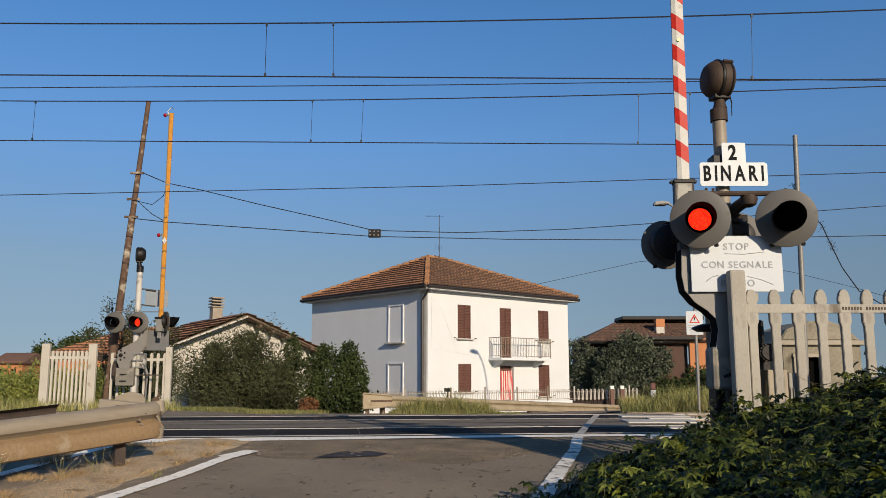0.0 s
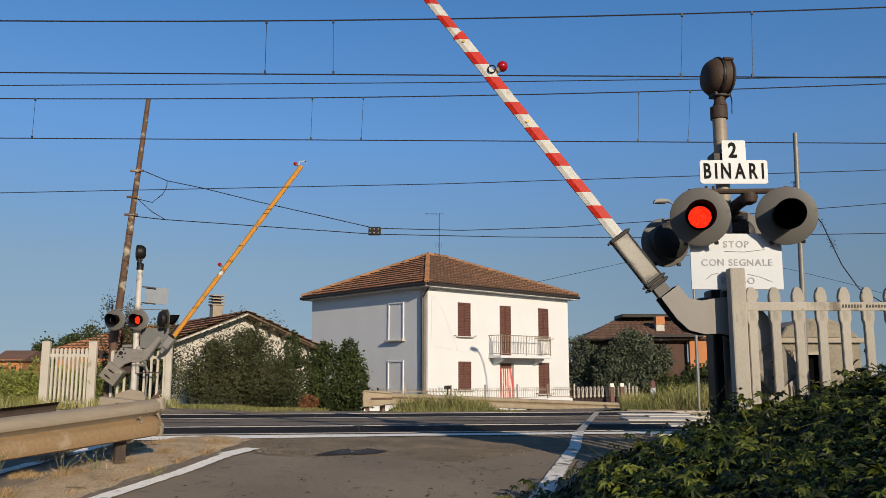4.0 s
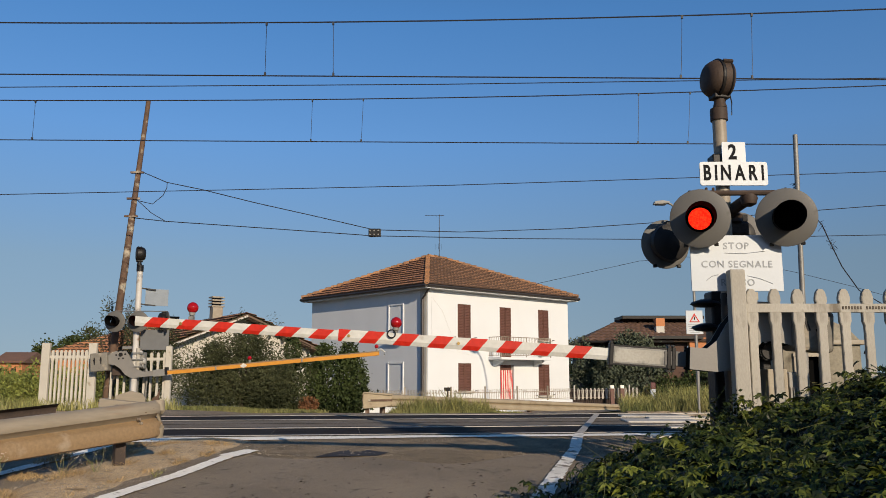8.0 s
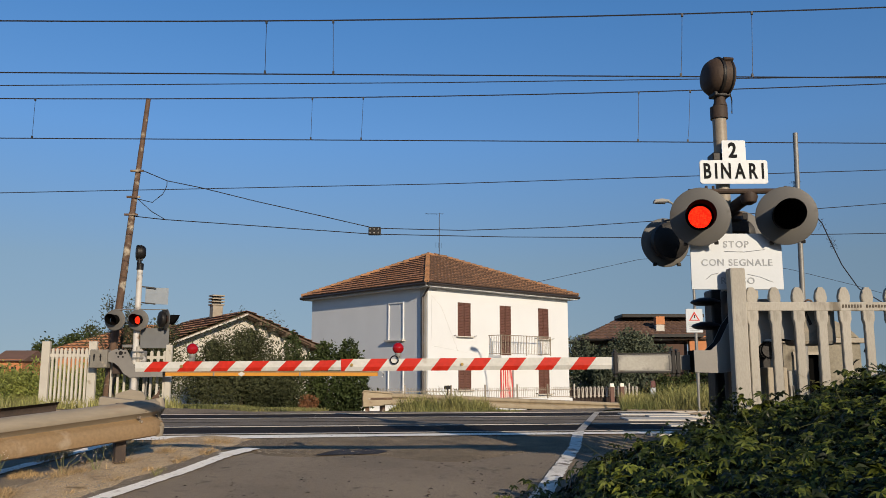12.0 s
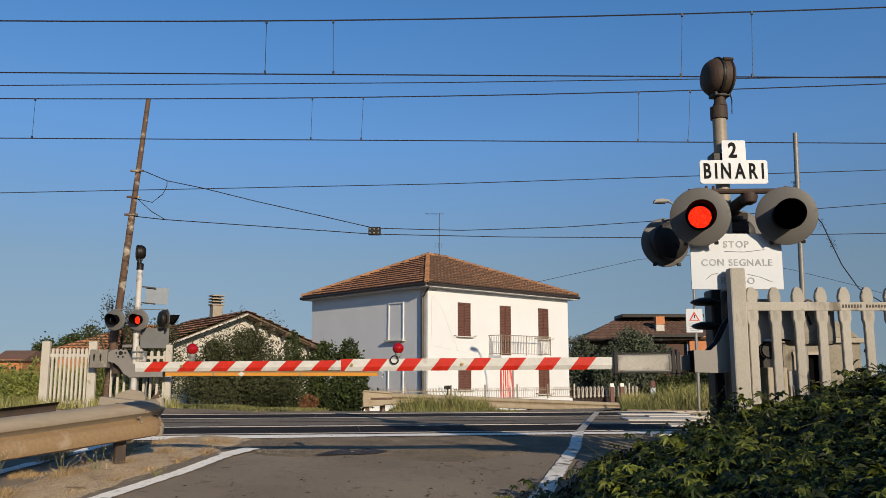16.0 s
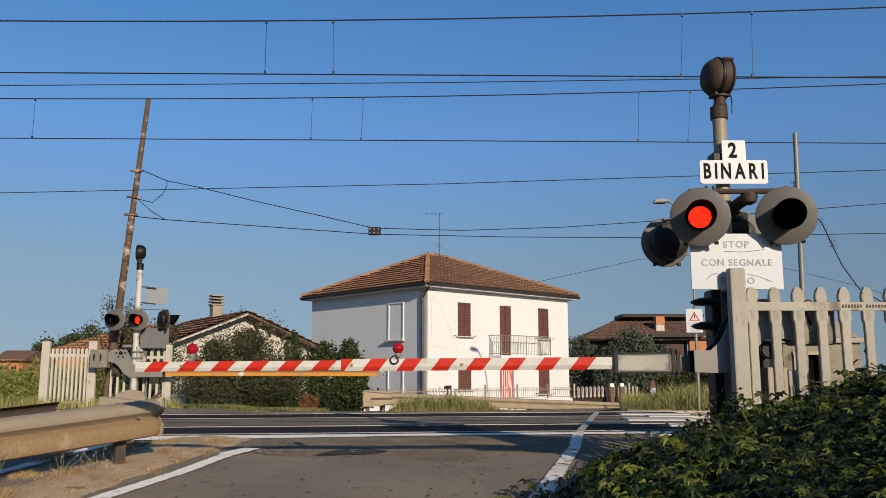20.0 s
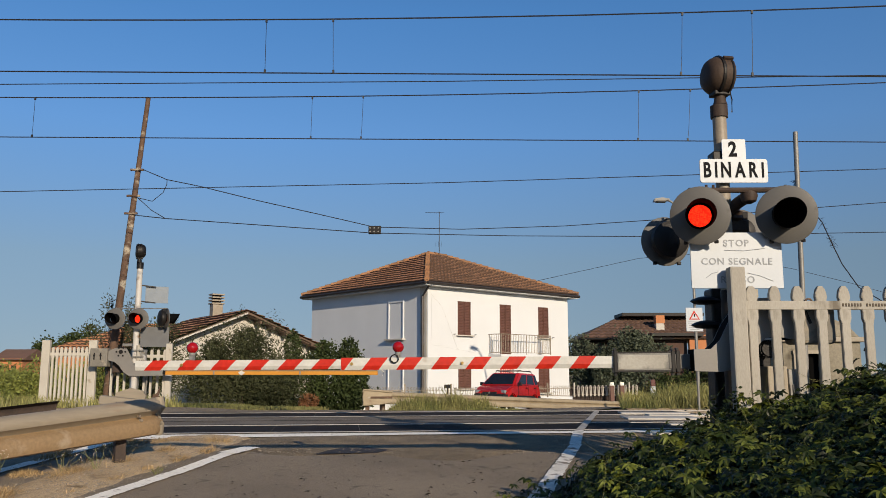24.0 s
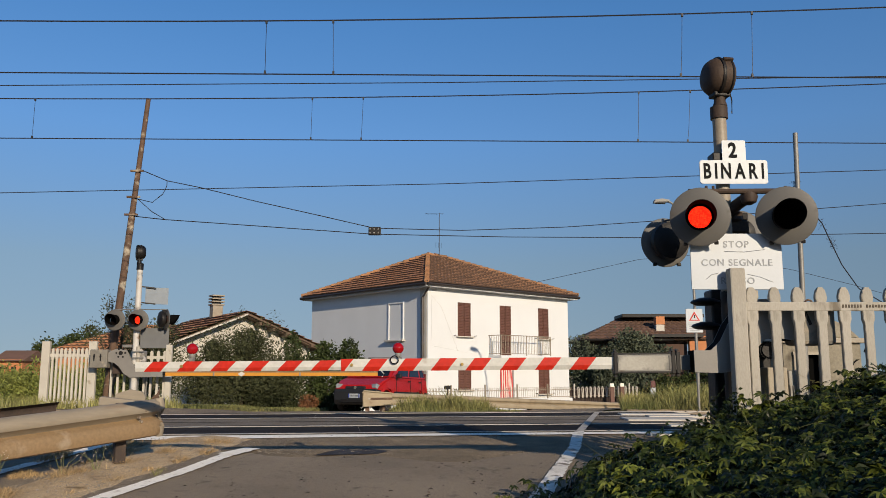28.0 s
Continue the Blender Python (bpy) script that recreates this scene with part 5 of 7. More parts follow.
def bell(parent, at, turn, k=1.0, paint="bell_brown"):
    """A crossing bell: a deep drum with a flattened front cap and a clamped rear cover, on a short neck."""
    b = new("bell")
    b.parent = parent
    b.matrix_basis = pose(*at, 90, 0, turn)
    part("gong", lathe([(0.02 * k, 0.106 * k), (0.085 * k, 0.102 * k), (0.128 * k, 0.082 * k), (0.154 * k, 0.047 * k), (0.166 * k, 0.012 * k), (0.166 * k, 0.0)], 32), M[paint], b, "brown bell front, flattened", smooth=True)
    part("band", lathe([(0.176 * k, 0.010 * k), (0.180 * k, 0.0), (0.176 * k, -0.016 * k), (0.15 * k, -0.016 * k)], 28), M["black_paint"], b)
    part("back_cover", lathe([(0.170 * k, -0.014 * k), (0.174 * k, -0.075 * k), (0.168 * k, -0.080 * k), (0.160 * k, -0.110 * k), (0.10 * k, -0.125 * k), (0.02 * k, -0.127 * k)], 28), M[paint], b, smooth=False)
    part("rim", lathe([(0.176 * k, -0.072 * k), (0.181 * k, -0.080 * k), (0.176 * k, -0.090 * k), (0.15 * k, -0.090 * k)], 28), M["black_paint"], b)
    for a in (40, 140, 265):
        p = Vector((0.182 * k * math.cos(radians(a)), 0.182 * k * math.sin(radians(a)), -0.05 * k))
        part("clasp", box((0.03 * k, 0.03 * k, 0.09 * k), p, Matrix.Rotation(radians(a), 4, "Z"), 0.005), M[paint], b)
    part("neck", lathe([(0.062 * k, -0.265 * k), (0.05 * k, -0.22 * k), (0.045 * k, -0.18 * k), (0.055 * k, -0.14 * k)], 18, Matrix.Translation((0, 0, -0.03 * k)) @ Matrix.Rotation(radians(-90), 4, "X")), M[paint], b)
    part("bracket", box((0.12 * k, 0.05 * k, 0.15 * k), (0, -0.160 * k, -0.03 * k), bevel=0.01), M["black_paint"], b)


SHUTTERS = {"even": [], "odd": []}      # shutters of the lamps lit on the whole seconds, and on the half seconds


def build_near_signal():
    s = thing("crossing_signal", "two-lamp red crossing signal with bell and track sign", "signal", pose(2.49, 7.1, -0.18))
    X, Y, Z = 2.49, 7.1, -0.18

    def at(x, y, z):
        return (x - X, y - Y, z - Z)
    pole = part("pole", rod(at(2.49, 7.1, -0.2), at(2.49, 7.1, 3.12), 0.063, 0.060, n=32), M["grey_beige"], s)
    part("collar", rod(at(2.49, 7.1, 3.06), at(2.49, 7.1, 3.17), 0.076, n=32), M["bell_brown"], s, "brown pole collar")
    part("clamp", box((0.12, 0.16, 0.085), at(2.45, 7.1, 2.69), bevel=0.01), M["black_paint"], s)
    part("base_sleeve", rod(at(2.49, 7.1, -0.2), at(2.49, 7.1, 1.5), 0.067, n=32), M["black_paint"], s)
    bell(s, at(2.468, 7.08, 3.445), -80, 1.03)
    part("crossarm", tube([at(2.10, 6.82, 2.33), at(2.45, 6.88, 2.345), at(2.98, 6.82, 2.335)], 0.024, 8), M["bell_brown"], s, "brown steel crossarm")
    for x in (2.32, 2.26, 2.94):
        part("bolt", rod(at(x, 6.85, 2.345), at(x, 6.85, 2.385), 0.012, n=6), M["bell_brown"], s)
    # elbow to the second lamp
    part("elbow", tube([at(2.50, 7.15, 2.18), at(2.60, 7.05, 2.27), at(2.64, 6.93, 2.30)], 0.052, 12), M["bell_brown"], s, "brown elbow pipe")
    part("elbow_cap", lathe([(0.02, -0.07), (0.06, -0.05), (0.075, 0.0), (0.06, 0.05), (0.02, 0.07)], 16, Matrix.Translation(at(2.64, 6.90, 2.30))), M["bell_brown"], s, smooth=True)
    part("junction", box((0.22, 0.1, 0.10), at(2.60, 7.16, 2.08), bevel=0.012), M["bell_brown"], s)
    part("valve", lathe([(0.03, -0.05), (0.06, -0.03), (0.05, 0.0), (0.065, 0.03), (0.03, 0.05)], 12, Matrix.Translation(at(2.60, 7.13, 2.17))), M["bell_brown"], s)
    h1, f1 = lamp_head("lamp_head", s, at(2.140, 6.68, 2.083), -16, 0.244, nod=7)
    h2, f2 = lamp_head("lamp_head", s, at(2.860, 6.68, 2.093), -17, 0.244, nod=7)
    h3, f3 = lamp_head("lamp_head", s, at(2.03, 7.36, 1.975), 186, 0.225, back=1.35)
    h4, f4 = lamp_head("lamp_head", s, at(2.72, 7.42, 2.05), 170, 0.235)
    SHUTTERS["even"] += f1
    SHUTTERS["odd"] += f2 + f3 + f4
    part("lamp_arm", tube([at(2.49, 7.1, 2.3), at(2.30, 7.2, 2.12), at(2.12, 7.26, 1.99)], 0.03, 8), M["black_paint"], s)
    # number of tracks
    part("numeral_plate", prism(rounded(0.208, 0.20, 0.012), 0.012, Matrix.Translation(at(2.567, 7.0, 2.732))), M["white_enamel"], s, "white plate with the number two")
    writing("2", 0.185, at(2.555, 6.992, 2.735), M["letter_black"], s, 0.80, bold=0.006)
    plate = part("name_plate", prism(rounded(0.596, 0.212, 0.022), 0.012, Matrix.Translation(at(2.556, 6.996, 2.545))), M["white_enamel"], s, "white plate reading BINARI")
    writing("BINARI", 0.19, at(2.556, 6.988, 2.546), M["letter_black"], s, 0.66, bold=0.005, gap=0.27)
    # notice under the lamps, on two stubs before the pole
    def on_notice(x, y, z):
        return at(2.466 + x, 6.80 + y, 1.7245 + z)
    part("stop_plate", box((0.772, 0.012, 0.475), on_notice(0, 0, 0), bevel=0.004), M["white_enamel"], s, "white notice STOP CON SEGNALE ROSSO in faded grey")
    for text, z in (("STOP", 0.143), ("CON SEGNALE", -0.012), ("ROSSO", -0.166)):
        writing(text, 0.080, on_notice(0.002, -0.008, z), M["letter_grey"], s, 1.0, bold=0.001)
    for pts in (((-0.10, 0.085), (0.065, 0.080), (0.24, 0.10)), ((-0.265, -0.152), (-0.215, -0.113), (-0.158, -0.098)), ((0.084, -0.108), (0.19, -0.132), (0.297, -0.176))):
        part("scratch", tube([on_notice(x, -0.007, z) for x, z in pts], 0.0028, 4), M["letter_grey"], s)
    part("plate_back_bar", box((0.66, 0.03, 0.05), on_notice(0.06, 0.022, 0.19)), M["black_paint"], s)
    part("plate_stub", bar(on_notice(0.03, 0.03, 0.19), at(2.49, 7.06, 1.93), 0.05, 0.04), M["black_paint"], s)
    # stacked black shades below the notice
    for z in (1.43, 1.215):
        part("side_shade", lathe([(0.02, -0.036), (0.09, -0.030), (0.135, -0.006), (0.12, 0.012), (0.05, 0.036)], 24, Matrix.Translation(at(2.36, 7.33, z))), M["black_paint"], s, "black lamp shade on the rear side", smooth=True)
    part("rear_case", box((0.26, 0.22, 1.72), at(2.53, 7.39, 0.68), bevel=0.02), M["black_paint"], s, "black rear case")
    part("loose_cable", tube([at(2.60, 7.12, 3.35), at(2.62, 7.12, 3.24), at(2.615, 7.12, 3.12)], 0.006, 5), M["wire"], s)


build_near_signal()


# ---- barriers ----
CRANK = [(-0.31, 0.017), (-0.13, 0.10), (0.10, 0.085), (0.235, -0.14), (0.375, -0.38), (0.50, -0.46), (0.86, -0.48), (0.86, -0.585), (0.235, -0.60), (0.085, -0.50), (-0.035, -0.335), (-0.155, -0.247), (-0.31, -0.21)]
NEAR_NECK = [(0.49, -0.555), (0.49, -0.374), (0.35, -0.374), (0.27, -0.30), (0.195, -0.155), (0.10, -0.034), (-0.04, 0.045), (-0.19, 0.05), (-0.33, -0.01), (-0.34, -0.30),
             (-0.19, -0.275), (-0.10, -0.29), (-0.03, -0.36), (0.04, -0.46), (0.14, -0.54), (0.27, -0.562)]


def gooseneck(parent, outline, mid, side):
    """The hollow cranked neck that carries the boom below its pivot, with the boom along +x: two cheeks and a plate round their edge."""
    for s in (-1, 1):
        part("cheek_plate", prism(outline, 0.012, Matrix.Translation((0, mid + s * side, 0))), M["crank_grey"], parent, "pale grey cranked side plate")
    n = len(outline)
    rim = [Vector(p) for p in outline]
    inner = []
    for k in range(n):
        d = (rim[(k + 1) % n] - rim[k - 1]).normalized()
        inner.append(rim[k] + Vector((d.y, -d.x)) * -0.012)
    bm = bmesh.new()
    for k in range(n):
        j = (k + 1) % n
        prism([rim[k], rim[j], inner[j], inner[k]], side * 2 - 0.016, Matrix.Translation((0, mid, 0)), bm)
    part("edge_plate", bm, M["visor_black"], parent, "dark plate round the edge of the neck")
    part("hub", rod((0, mid - side - 0.02, -0.10), (0, mid + side - 0.02, -0.10), 0.055, n=20), M["black_paint"], parent)
    # the counterweight on the other side of the pivot
    weight = part("counterweight", box((0.36, 2 * side + 0.03, 0.34), (-0.51, mid, -0.17), bevel=0.035), M["weight_grey"], parent, "weathered grey counterweight with rounded corners")
    for x, z in ((-0.46, -0.12), (-0.56, -0.20)):
        part("slot", box((0.026, 0.006, 0.11), (x, mid + side + 0.016, z), Matrix.Rotation(radians(20), 4, "Y"), 0.002), M["black_paint"], weight)
    part("lifting_eye", tube([(-0.52 + 0.03 * math.cos(a), mid, 0.015 + 0.03 * math.sin(a)) for a in (0.5 * i for i in range(-1, 8))], 0.009, 6), M["rust"], weight, "rusty lifting eye")


def ball_lamp(parent, s, z, r=0.05):
    p = Vector((s, 0, z))
    part("globe", lathe([(0.004, -r), (r * 0.38, -r * 0.92), (r * 0.7, -r * 0.7), (r * 0.92, -r * 0.38), (r, 0), (r * 0.92, r * 0.38), (r * 0.7, r * 0.7), (r * 0.38, r * 0.92), (0.004, r)], 24, Matrix.Translation(p)), M["red_globe"], parent, "red glass globe", smooth=True)
    part("stalk", rod(p - Vector((0, 0, r)), p - Vector((0, 0, r + 0.05)), 0.016, n=8), M["galvanised_grey"], parent)
    part("socket", rod(p - Vector((0, 0, r + 0.016)), p - Vector((0, 0, r - 0.008)), 0.028, n=12), M["grey_paint"], parent)
    part("clamp", rod(p + Vector((0.02, 0, -r - 0.045)), p + Vector((-0.02, 0, -r - 0.045)), 0.026, n=12), M["galvanised_grey"], parent)


near_barrier = thing("crossing_barrier", "crossing barrier with a red and white striped arm", "barrier", pose(2.72, 7.0, -0.2), "crossing barriers")
NEAR = pose(2.72, 7.0, -0.2).inverted() @ pose(2.58, 7.0, 1.362, 0, 0, 178)
near_arm = new("arm")
near_arm.parent = near_barrier
near_arm.matrix_basis = NEAR
gooseneck(near_arm, NEAR_NECK, 0.075, 0.10)
S0, S1, JOINT, AXIS = 1.10, 5.26, 3.466, -0.473
def boom_loop(half, thick):
    return [(thick, half), (thick, -half * 0.30), (thick * 0.45, -half), (-thick * 0.45, -half), (-thick, -half * 0.30), (-thick, half)]


def boom_piece(x0, x1, half, thick, z, slant=0.0, lo=-99, hi=99):
    """A length of boom; slanted ends lean by slant from the lower to the upper edge."""
    bm = bmesh.new()
    ends = [[bm.verts.new((min(max(x - slant * (0.5 + 0.5 * c / half), lo), hi), b, c + z)) for b, c in boom_loop(half, thick)] for x in (x0, x1)]
    for k in range(6):
        bm.faces.new((ends[0][k], ends[0][(k + 1) % 6], ends[1][(k + 1) % 6], ends[1][k]))
    bm.faces.new(ends[0][::-1])
    bm.faces.new(ends[1])
    bmesh.ops.recalc_face_normals(bm, faces=bm.faces[:])
    return bm


part("boom", boom_piece(S0, JOINT, 0.051, 0.026, AXIS), M["arm_white"], near_arm, "white boom")
part("boom_tip", boom_piece(JOINT, S1, 0.0415, 0.024, AXIS - 0.002), M["arm_white"], near_arm, "white outer boom")
for first, step, count, lo, hi, half, thick, z in ((3.582, 0.297, 8, S0 + 0.03, JOINT - 0.004, 0.0525, 0.0272, AXIS), (5.187, 0.292, 6, JOINT + 0.004, S1 - 0.004, 0.043, 0.0252, AXIS - 0.002)):
    for k in range(count):
        part("stripe", boom_piece(first - step * k - 0.145, first - step * k, half, thick, z, 0.083, lo, hi), M["arm_red"], near_arm, "red stripe")
part("sleeve", box((0.50, 0.075, 0.148), (0.87, 0, AXIS), bevel=0.008), M["grey_paint"], near_arm, "grey steel sleeve")
for y in (-1, 1):
    part("sleeve_panel", box((0.44, 0.004, 0.115), (0.87, y * 0.0385, AXIS - 0.002), bevel=0.0015), M["flaking_paint"], near_arm, "pale panel with flaking paint")
for s in (1.115, 0.63, 0.59):
    part("clamp", box((0.035, 0.10, 0.185), (s, 0, AXIS), bevel=0.006), M["black_paint"], near_arm)
    for z in (-0.105, 0.105):
        part("clamp_bolt", rod((s, 0.03, AXIS + z), (s, -0.03, AXIS + z), 0.012, n=6), M["black_paint"], near_arm)
part("link_beam", box((0.30, 0.09, 0.125), (0.52, 0, AXIS), bevel=0.006), M["board_grey"], near_arm)
for z in (-0.078, 0.078):
    part("sleeve_edge", box((0.52, 0.085, 0.012), (0.87, 0, AXIS + z)), M["black_paint"], near_arm)
ball_lamp(near_arm, 4.77, -0.325)
ball_lamp(near_arm, 2.972, -0.332)
for s in (4.85, 3.37, 2.42):
    part("rivet", rod((s, 0.036, AXIS), (s, 0.024, AXIS), 0.014, n=8), M["brass"], near_arm)
part("ring", tube([(3.0 + 0.034 * math.cos(a), 0.04, -0.432 + 0.034 * math.sin(a)) for a in (0.4 + 0.42 * i for i in range(16))], 0.006, 6), M["black_paint"], near_arm)
part("pedestal", box((0.20, 0.30, 1.15), (0.02, 0.27, 0.57), bevel=0.015), M["black_paint"], near_barrier)
part("lower_case", box((0.17, 0.18, 1.05), (0.09, 0.02, 0.52), bevel=0.012), M["beige_paint"], near_barrier, "beige weathered lower case")
part("louvre_panel", box((0.10, 0.14, 1.02), (0.245, 0.04, 0.51), bevel=0.008), M["galvanised_grey"], near_barrier, "grey louvred panel")
for k in range(4):
    part("louvre", box((0.012, 0.012, 0.55), (0.207 + 0.026 * k, -0.036, 0.62)), M["grey_paint"], near_barrier)
drum = part("drum", rod((0.045, -0.04, 1.19), (0.045, 0.14, 1.19), 0.062, n=28), M["black_paint"], near_barrier, "black drive drum")
for k in range(18):
    a = 2 * math.pi * k / 18
    part("tooth", box((0.016, 0.05, 0.022), (0.045 + 0.065 * math.sin(a), 0.0, 1.19 + 0.065 * math.cos(a)), Matrix.Rotation(a, 4, "Y")), M["black_paint"], drum)
part("bearing", box((0.16, 0.14, 0.55), (0.0, 0.20, 1.20), bevel=0.02), M["black_paint"], near_barrier)
part("pivot_shaft", rod((-0.14, -0.02, 1.462), (-0.14, 0.30, 1.462), 0.04, n=16), M["black_paint"], near_barrier)
part("top_case", box((0.075, 0.1, 0.075), (0.015, 0.20, 1.68), bevel=0.008), M["beige_paint"], near_barrier, "small beige case above the drive")
part("case_stand", box((0.04, 0.05, 0.45), (0.015, 0.22, 1.44)), M["black_paint"], near_barrier)

# concrete hut behind the fence
hut = thing("relay_hut", "weathered pale concrete relay hut with a dark doorway", "hut", pose(4.145, 9.0, -0.08))
part("left_wall", box((0.13, 0.9, 1.08), (-0.36, 0.45, 0.54)), M["hut_concrete"], hut)
part("right_wall", box((0.44, 0.9, 1.08), (0.205, 0.45, 0.54)), M["hut_concrete"], hut)
part("lintel", box((0.85, 0.9, 0.12), (0.0, 0.45, 1.14)), M["hut_concrete"], hut)
# not the rear wall: a black panel just inside gives the doorway its shade
part("back_wall", box((0.28, 0.06, 1.08), (-0.155, 0.10, 0.54)), M["visor_black"], hut, "black panel standing in for the shaded inside of the doorway")
for x in (-0.305, -0.005):
    part("door_jamb", box((0.03, 0.03, 1.07), (x, -0.012, 0.535)), M["beige_paint"], hut)
part("door_head", box((0.34, 0.03, 0.035), (-0.155, -0.012, 1.09)), M["beige_paint"], hut)
part("cornice", box((0.95, 1.0, 0.055), (0.0, 0.45, 1.228), bevel=0.012), M["beige_paint"], hut)
part("gable", prism([(-0.44, 1.256), (0.44, 1.256), (0.30, 1.40), (0.12, 1.47), (-0.10, 1.47), (-0.36, 1.38)], 0.86, Matrix.Translation((0, 0.45, 0)), bevel=0.012), M["hut_concrete"], hut, "blunt stained gable")
part("vent", box((0.075, 0.08, 0.09), (0.03, 0.05, 1.51), bevel=0.01), M["black_paint"], hut)
part("bracket_lamp", rod((0.46, -0.02, 1.13), (0.52, -0.06, 1.10), 0.03, n=10), M["black_paint"], hut)

# grey pole with a tangle of cable
gp = thing("steel_pole", "slim grey steel pole with tangled cable at the top", "pole", pose(3.74, 8.5, -0.15))
part("shaft", rod((-0.02, 0, 0), (0.05, 0, 3.5), 0.03, 0.025, n=12), M["galvanised_grey"], gp)
cable = [(0.03, 0.05, 2.93), (0.12, 0.1, 2.84), (0.22, 0.1, 2.66), (0.32, 0.1, 2.53), (0.40, 0.1, 2.32), (0.50, 0.1, 2.08), (0.66, 0.1, 1.83), (0.95, 0.1, 1.65), (1.6, 0.1, 1.5)]
part("cable", tube(cable, 0.006, 5), M["wire"], gp)
rnd = random.Random(9)
bm = bmesh.new()
for k in range(60):
    p = Vector(cable[rnd.randrange(0, 5)]) + Vector((rnd.uniform(-0.025, 0.04), 0, rnd.uniform(-0.05, 0.05)))
    tube([p, p + Vector((rnd.uniform(-0.03, 0.03), 0.01, rnd.uniform(-0.02, 0.03))), p + Vector((rnd.uniform(-0.05, 0.05), 0.0, rnd.uniform(-0.05, 0.02)))], 0.0016, 4, bm)
part("frayed_strands", bm, M["wire"], gp)

# warning notice beyond the tracks
wn = thing("warning_notice", "white notice with a red warning triangle on a post", "sign", pose(5.52, 18.0, 0.0))
part("post", rod((0.03, 0, -0.05), (0.03, 0, 1.75), 0.028, n=10), M["galvanised_grey"], wn)
part("board", box((0.37, 0.02, 0.52), (0.0, -0.04, 1.93), bevel=0.005), M["white_enamel"], wn)
tri = [(-0.12, 1.93), (0.12, 1.93), (0.0, 2.13)]
part("triangle", prism(tri, 0.006, Matrix.Translation((0, -0.053, 0))), M["arm_red"], wn, "red triangle")
part("triangle_field", prism([(x * 0.66, 1.985 + (z - 1.985) * 0.62) for x, z in tri], 0.006, Matrix.Translation((0, -0.057, 0))), M["white_enamel"], wn)
part("exclamation", box((0.022, 0.006, 0.07), (0, -0.061, 2.02)), M["letter_black"], wn)
for k, w in enumerate((0.30, 0.28, 0.24, 0.26, 0.2)):
    part("letter_mark", box((w, 0.004, 0.016), (0, -0.052, 1.88 - 0.042 * k)), M["letter_grey"], wn)

mp = thing("marker_post", "white road marker post with a dark red top", "marker post", pose(6.85, 27.0, -0.4))
part("shaft", box((0.16, 0.09, 0.72), (0, 0, 0.36), bevel=0.015), M["white_enamel"], mp)
part("top", box((0.16, 0.09, 0.22), (0, 0, 0.83), bevel=0.02), M["dark_red"], mp, "dark red top")


def street_lamp(at, height, reach, label):
    s = thing("street_lamp", label, "street lamp", pose(*at), "street lamps")
    bend = [(-reach * (1 - math.cos(radians(a))), 0, height - 2.3 + 2.42 * math.sin(radians(a))) for a in (10, 30, 50, 66, 78, 86)]
    part("pole", tube([(0, 0, 0), (0, 0, height - 4.5), (0, 0, height - 2.3)] + bend, [0.075, 0.055, 0.045] + [0.038] * 6, 10), M["galvanised_grey"], s, "curved steel pole")
    part("head", prism([(-reach - 0.46, height + 0.05), (-reach - 0.42, height + 0.16), (-reach - 0.15, height + 0.20), (-reach + 0.12, height + 0.15), (-reach + 0.10, height + 0.09)], 0.26, bevel=0.02), M["grey_paint"], s)
    part("glass", box((0.36, 0.18, 0.05), (-reach - 0.20, 0, height + 0.055), bevel=0.015), M["black_paint"], s)


street_lamp((8.98, 29.1, -0.5), 7.35, 0.87, "grey street lamp on a tall curved steel pole")
street_lamp((28.5, 50.0, -1.0), 7.0, 0.75, "grey street lamp on a tall steel pole")


# ---- far side of the crossing ----
def build_far_signal():
    X, Y, Z = -7.63, 20.4, -0.06
    s = thing("crossing_signal", "two-lamp red crossing signal beyond the tracks", "signal", pose(X, Y, Z))

    def at(x, y, z):
        return (x - X, y - Y, z - Z)
    part("pole", rod(at(X, Y, -0.06), at(X, Y, 3.52), 0.075, 0.07, n=24), M["white_pole"], s, "white painted pole, rust at its foot")
    part("collar", rod(at(X, Y, 3.36), at(X, Y, 3.52), 0.085, n=16), M["black_paint"], s)
    bell(s, at(X + 0.02, Y - 0.03, 3.80), 112, 1.08, "black_paint")
    h1, f1 = lamp_head("lamp_head", s, at(-8.10, 20.2, 2.09), -4, hood=2.0, reach=0.34)
    h2, f2 = lamp_head("lamp_head", s, at(-7.53, 20.2, 2.09), 0, hood=2.0, reach=0.34)
    h3, f3 = lamp_head("lamp_head", s, at(-6.95, 20.5, 2.12), 128, back=1.4)
    SHUTTERS["even"] += f2
    SHUTTERS["odd"] += f1 + f3
    part("crossarm", tube([at(-8.15, 20.32, 2.36), at(-6.9, 20.4, 2.36)], 0.012, 8), M["grey_paint"], s)
    part("notice_back", box((0.55, 0.02, 0.42), at(-7.24, 20.6, 2.72), Matrix.Rotation(radians(20), 4, "Z")), M["notice_pale"], s, "grey back of a notice")
    part("notice_back", box((0.68, 0.02, 0.50), at(-7.24, 20.6, 1.66), Matrix.Rotation(radians(20), 4, "Z")), M["notice_grey"], s, "grey back of a notice")
    for z in (2.95, 2.55):
        part("notice_clip", bar(at(-7.65, 20.4, z), at(-7.25, 20.55, z - 0.04), 0.05, 0.03), M["black_paint"], s)


build_far_signal()
far_barrier = thing("crossing_barrier", "crossing barrier with a yellow arm beyond the tracks", "barrier", pose(-7.9, 20.55, -0.06), "crossing barriers")
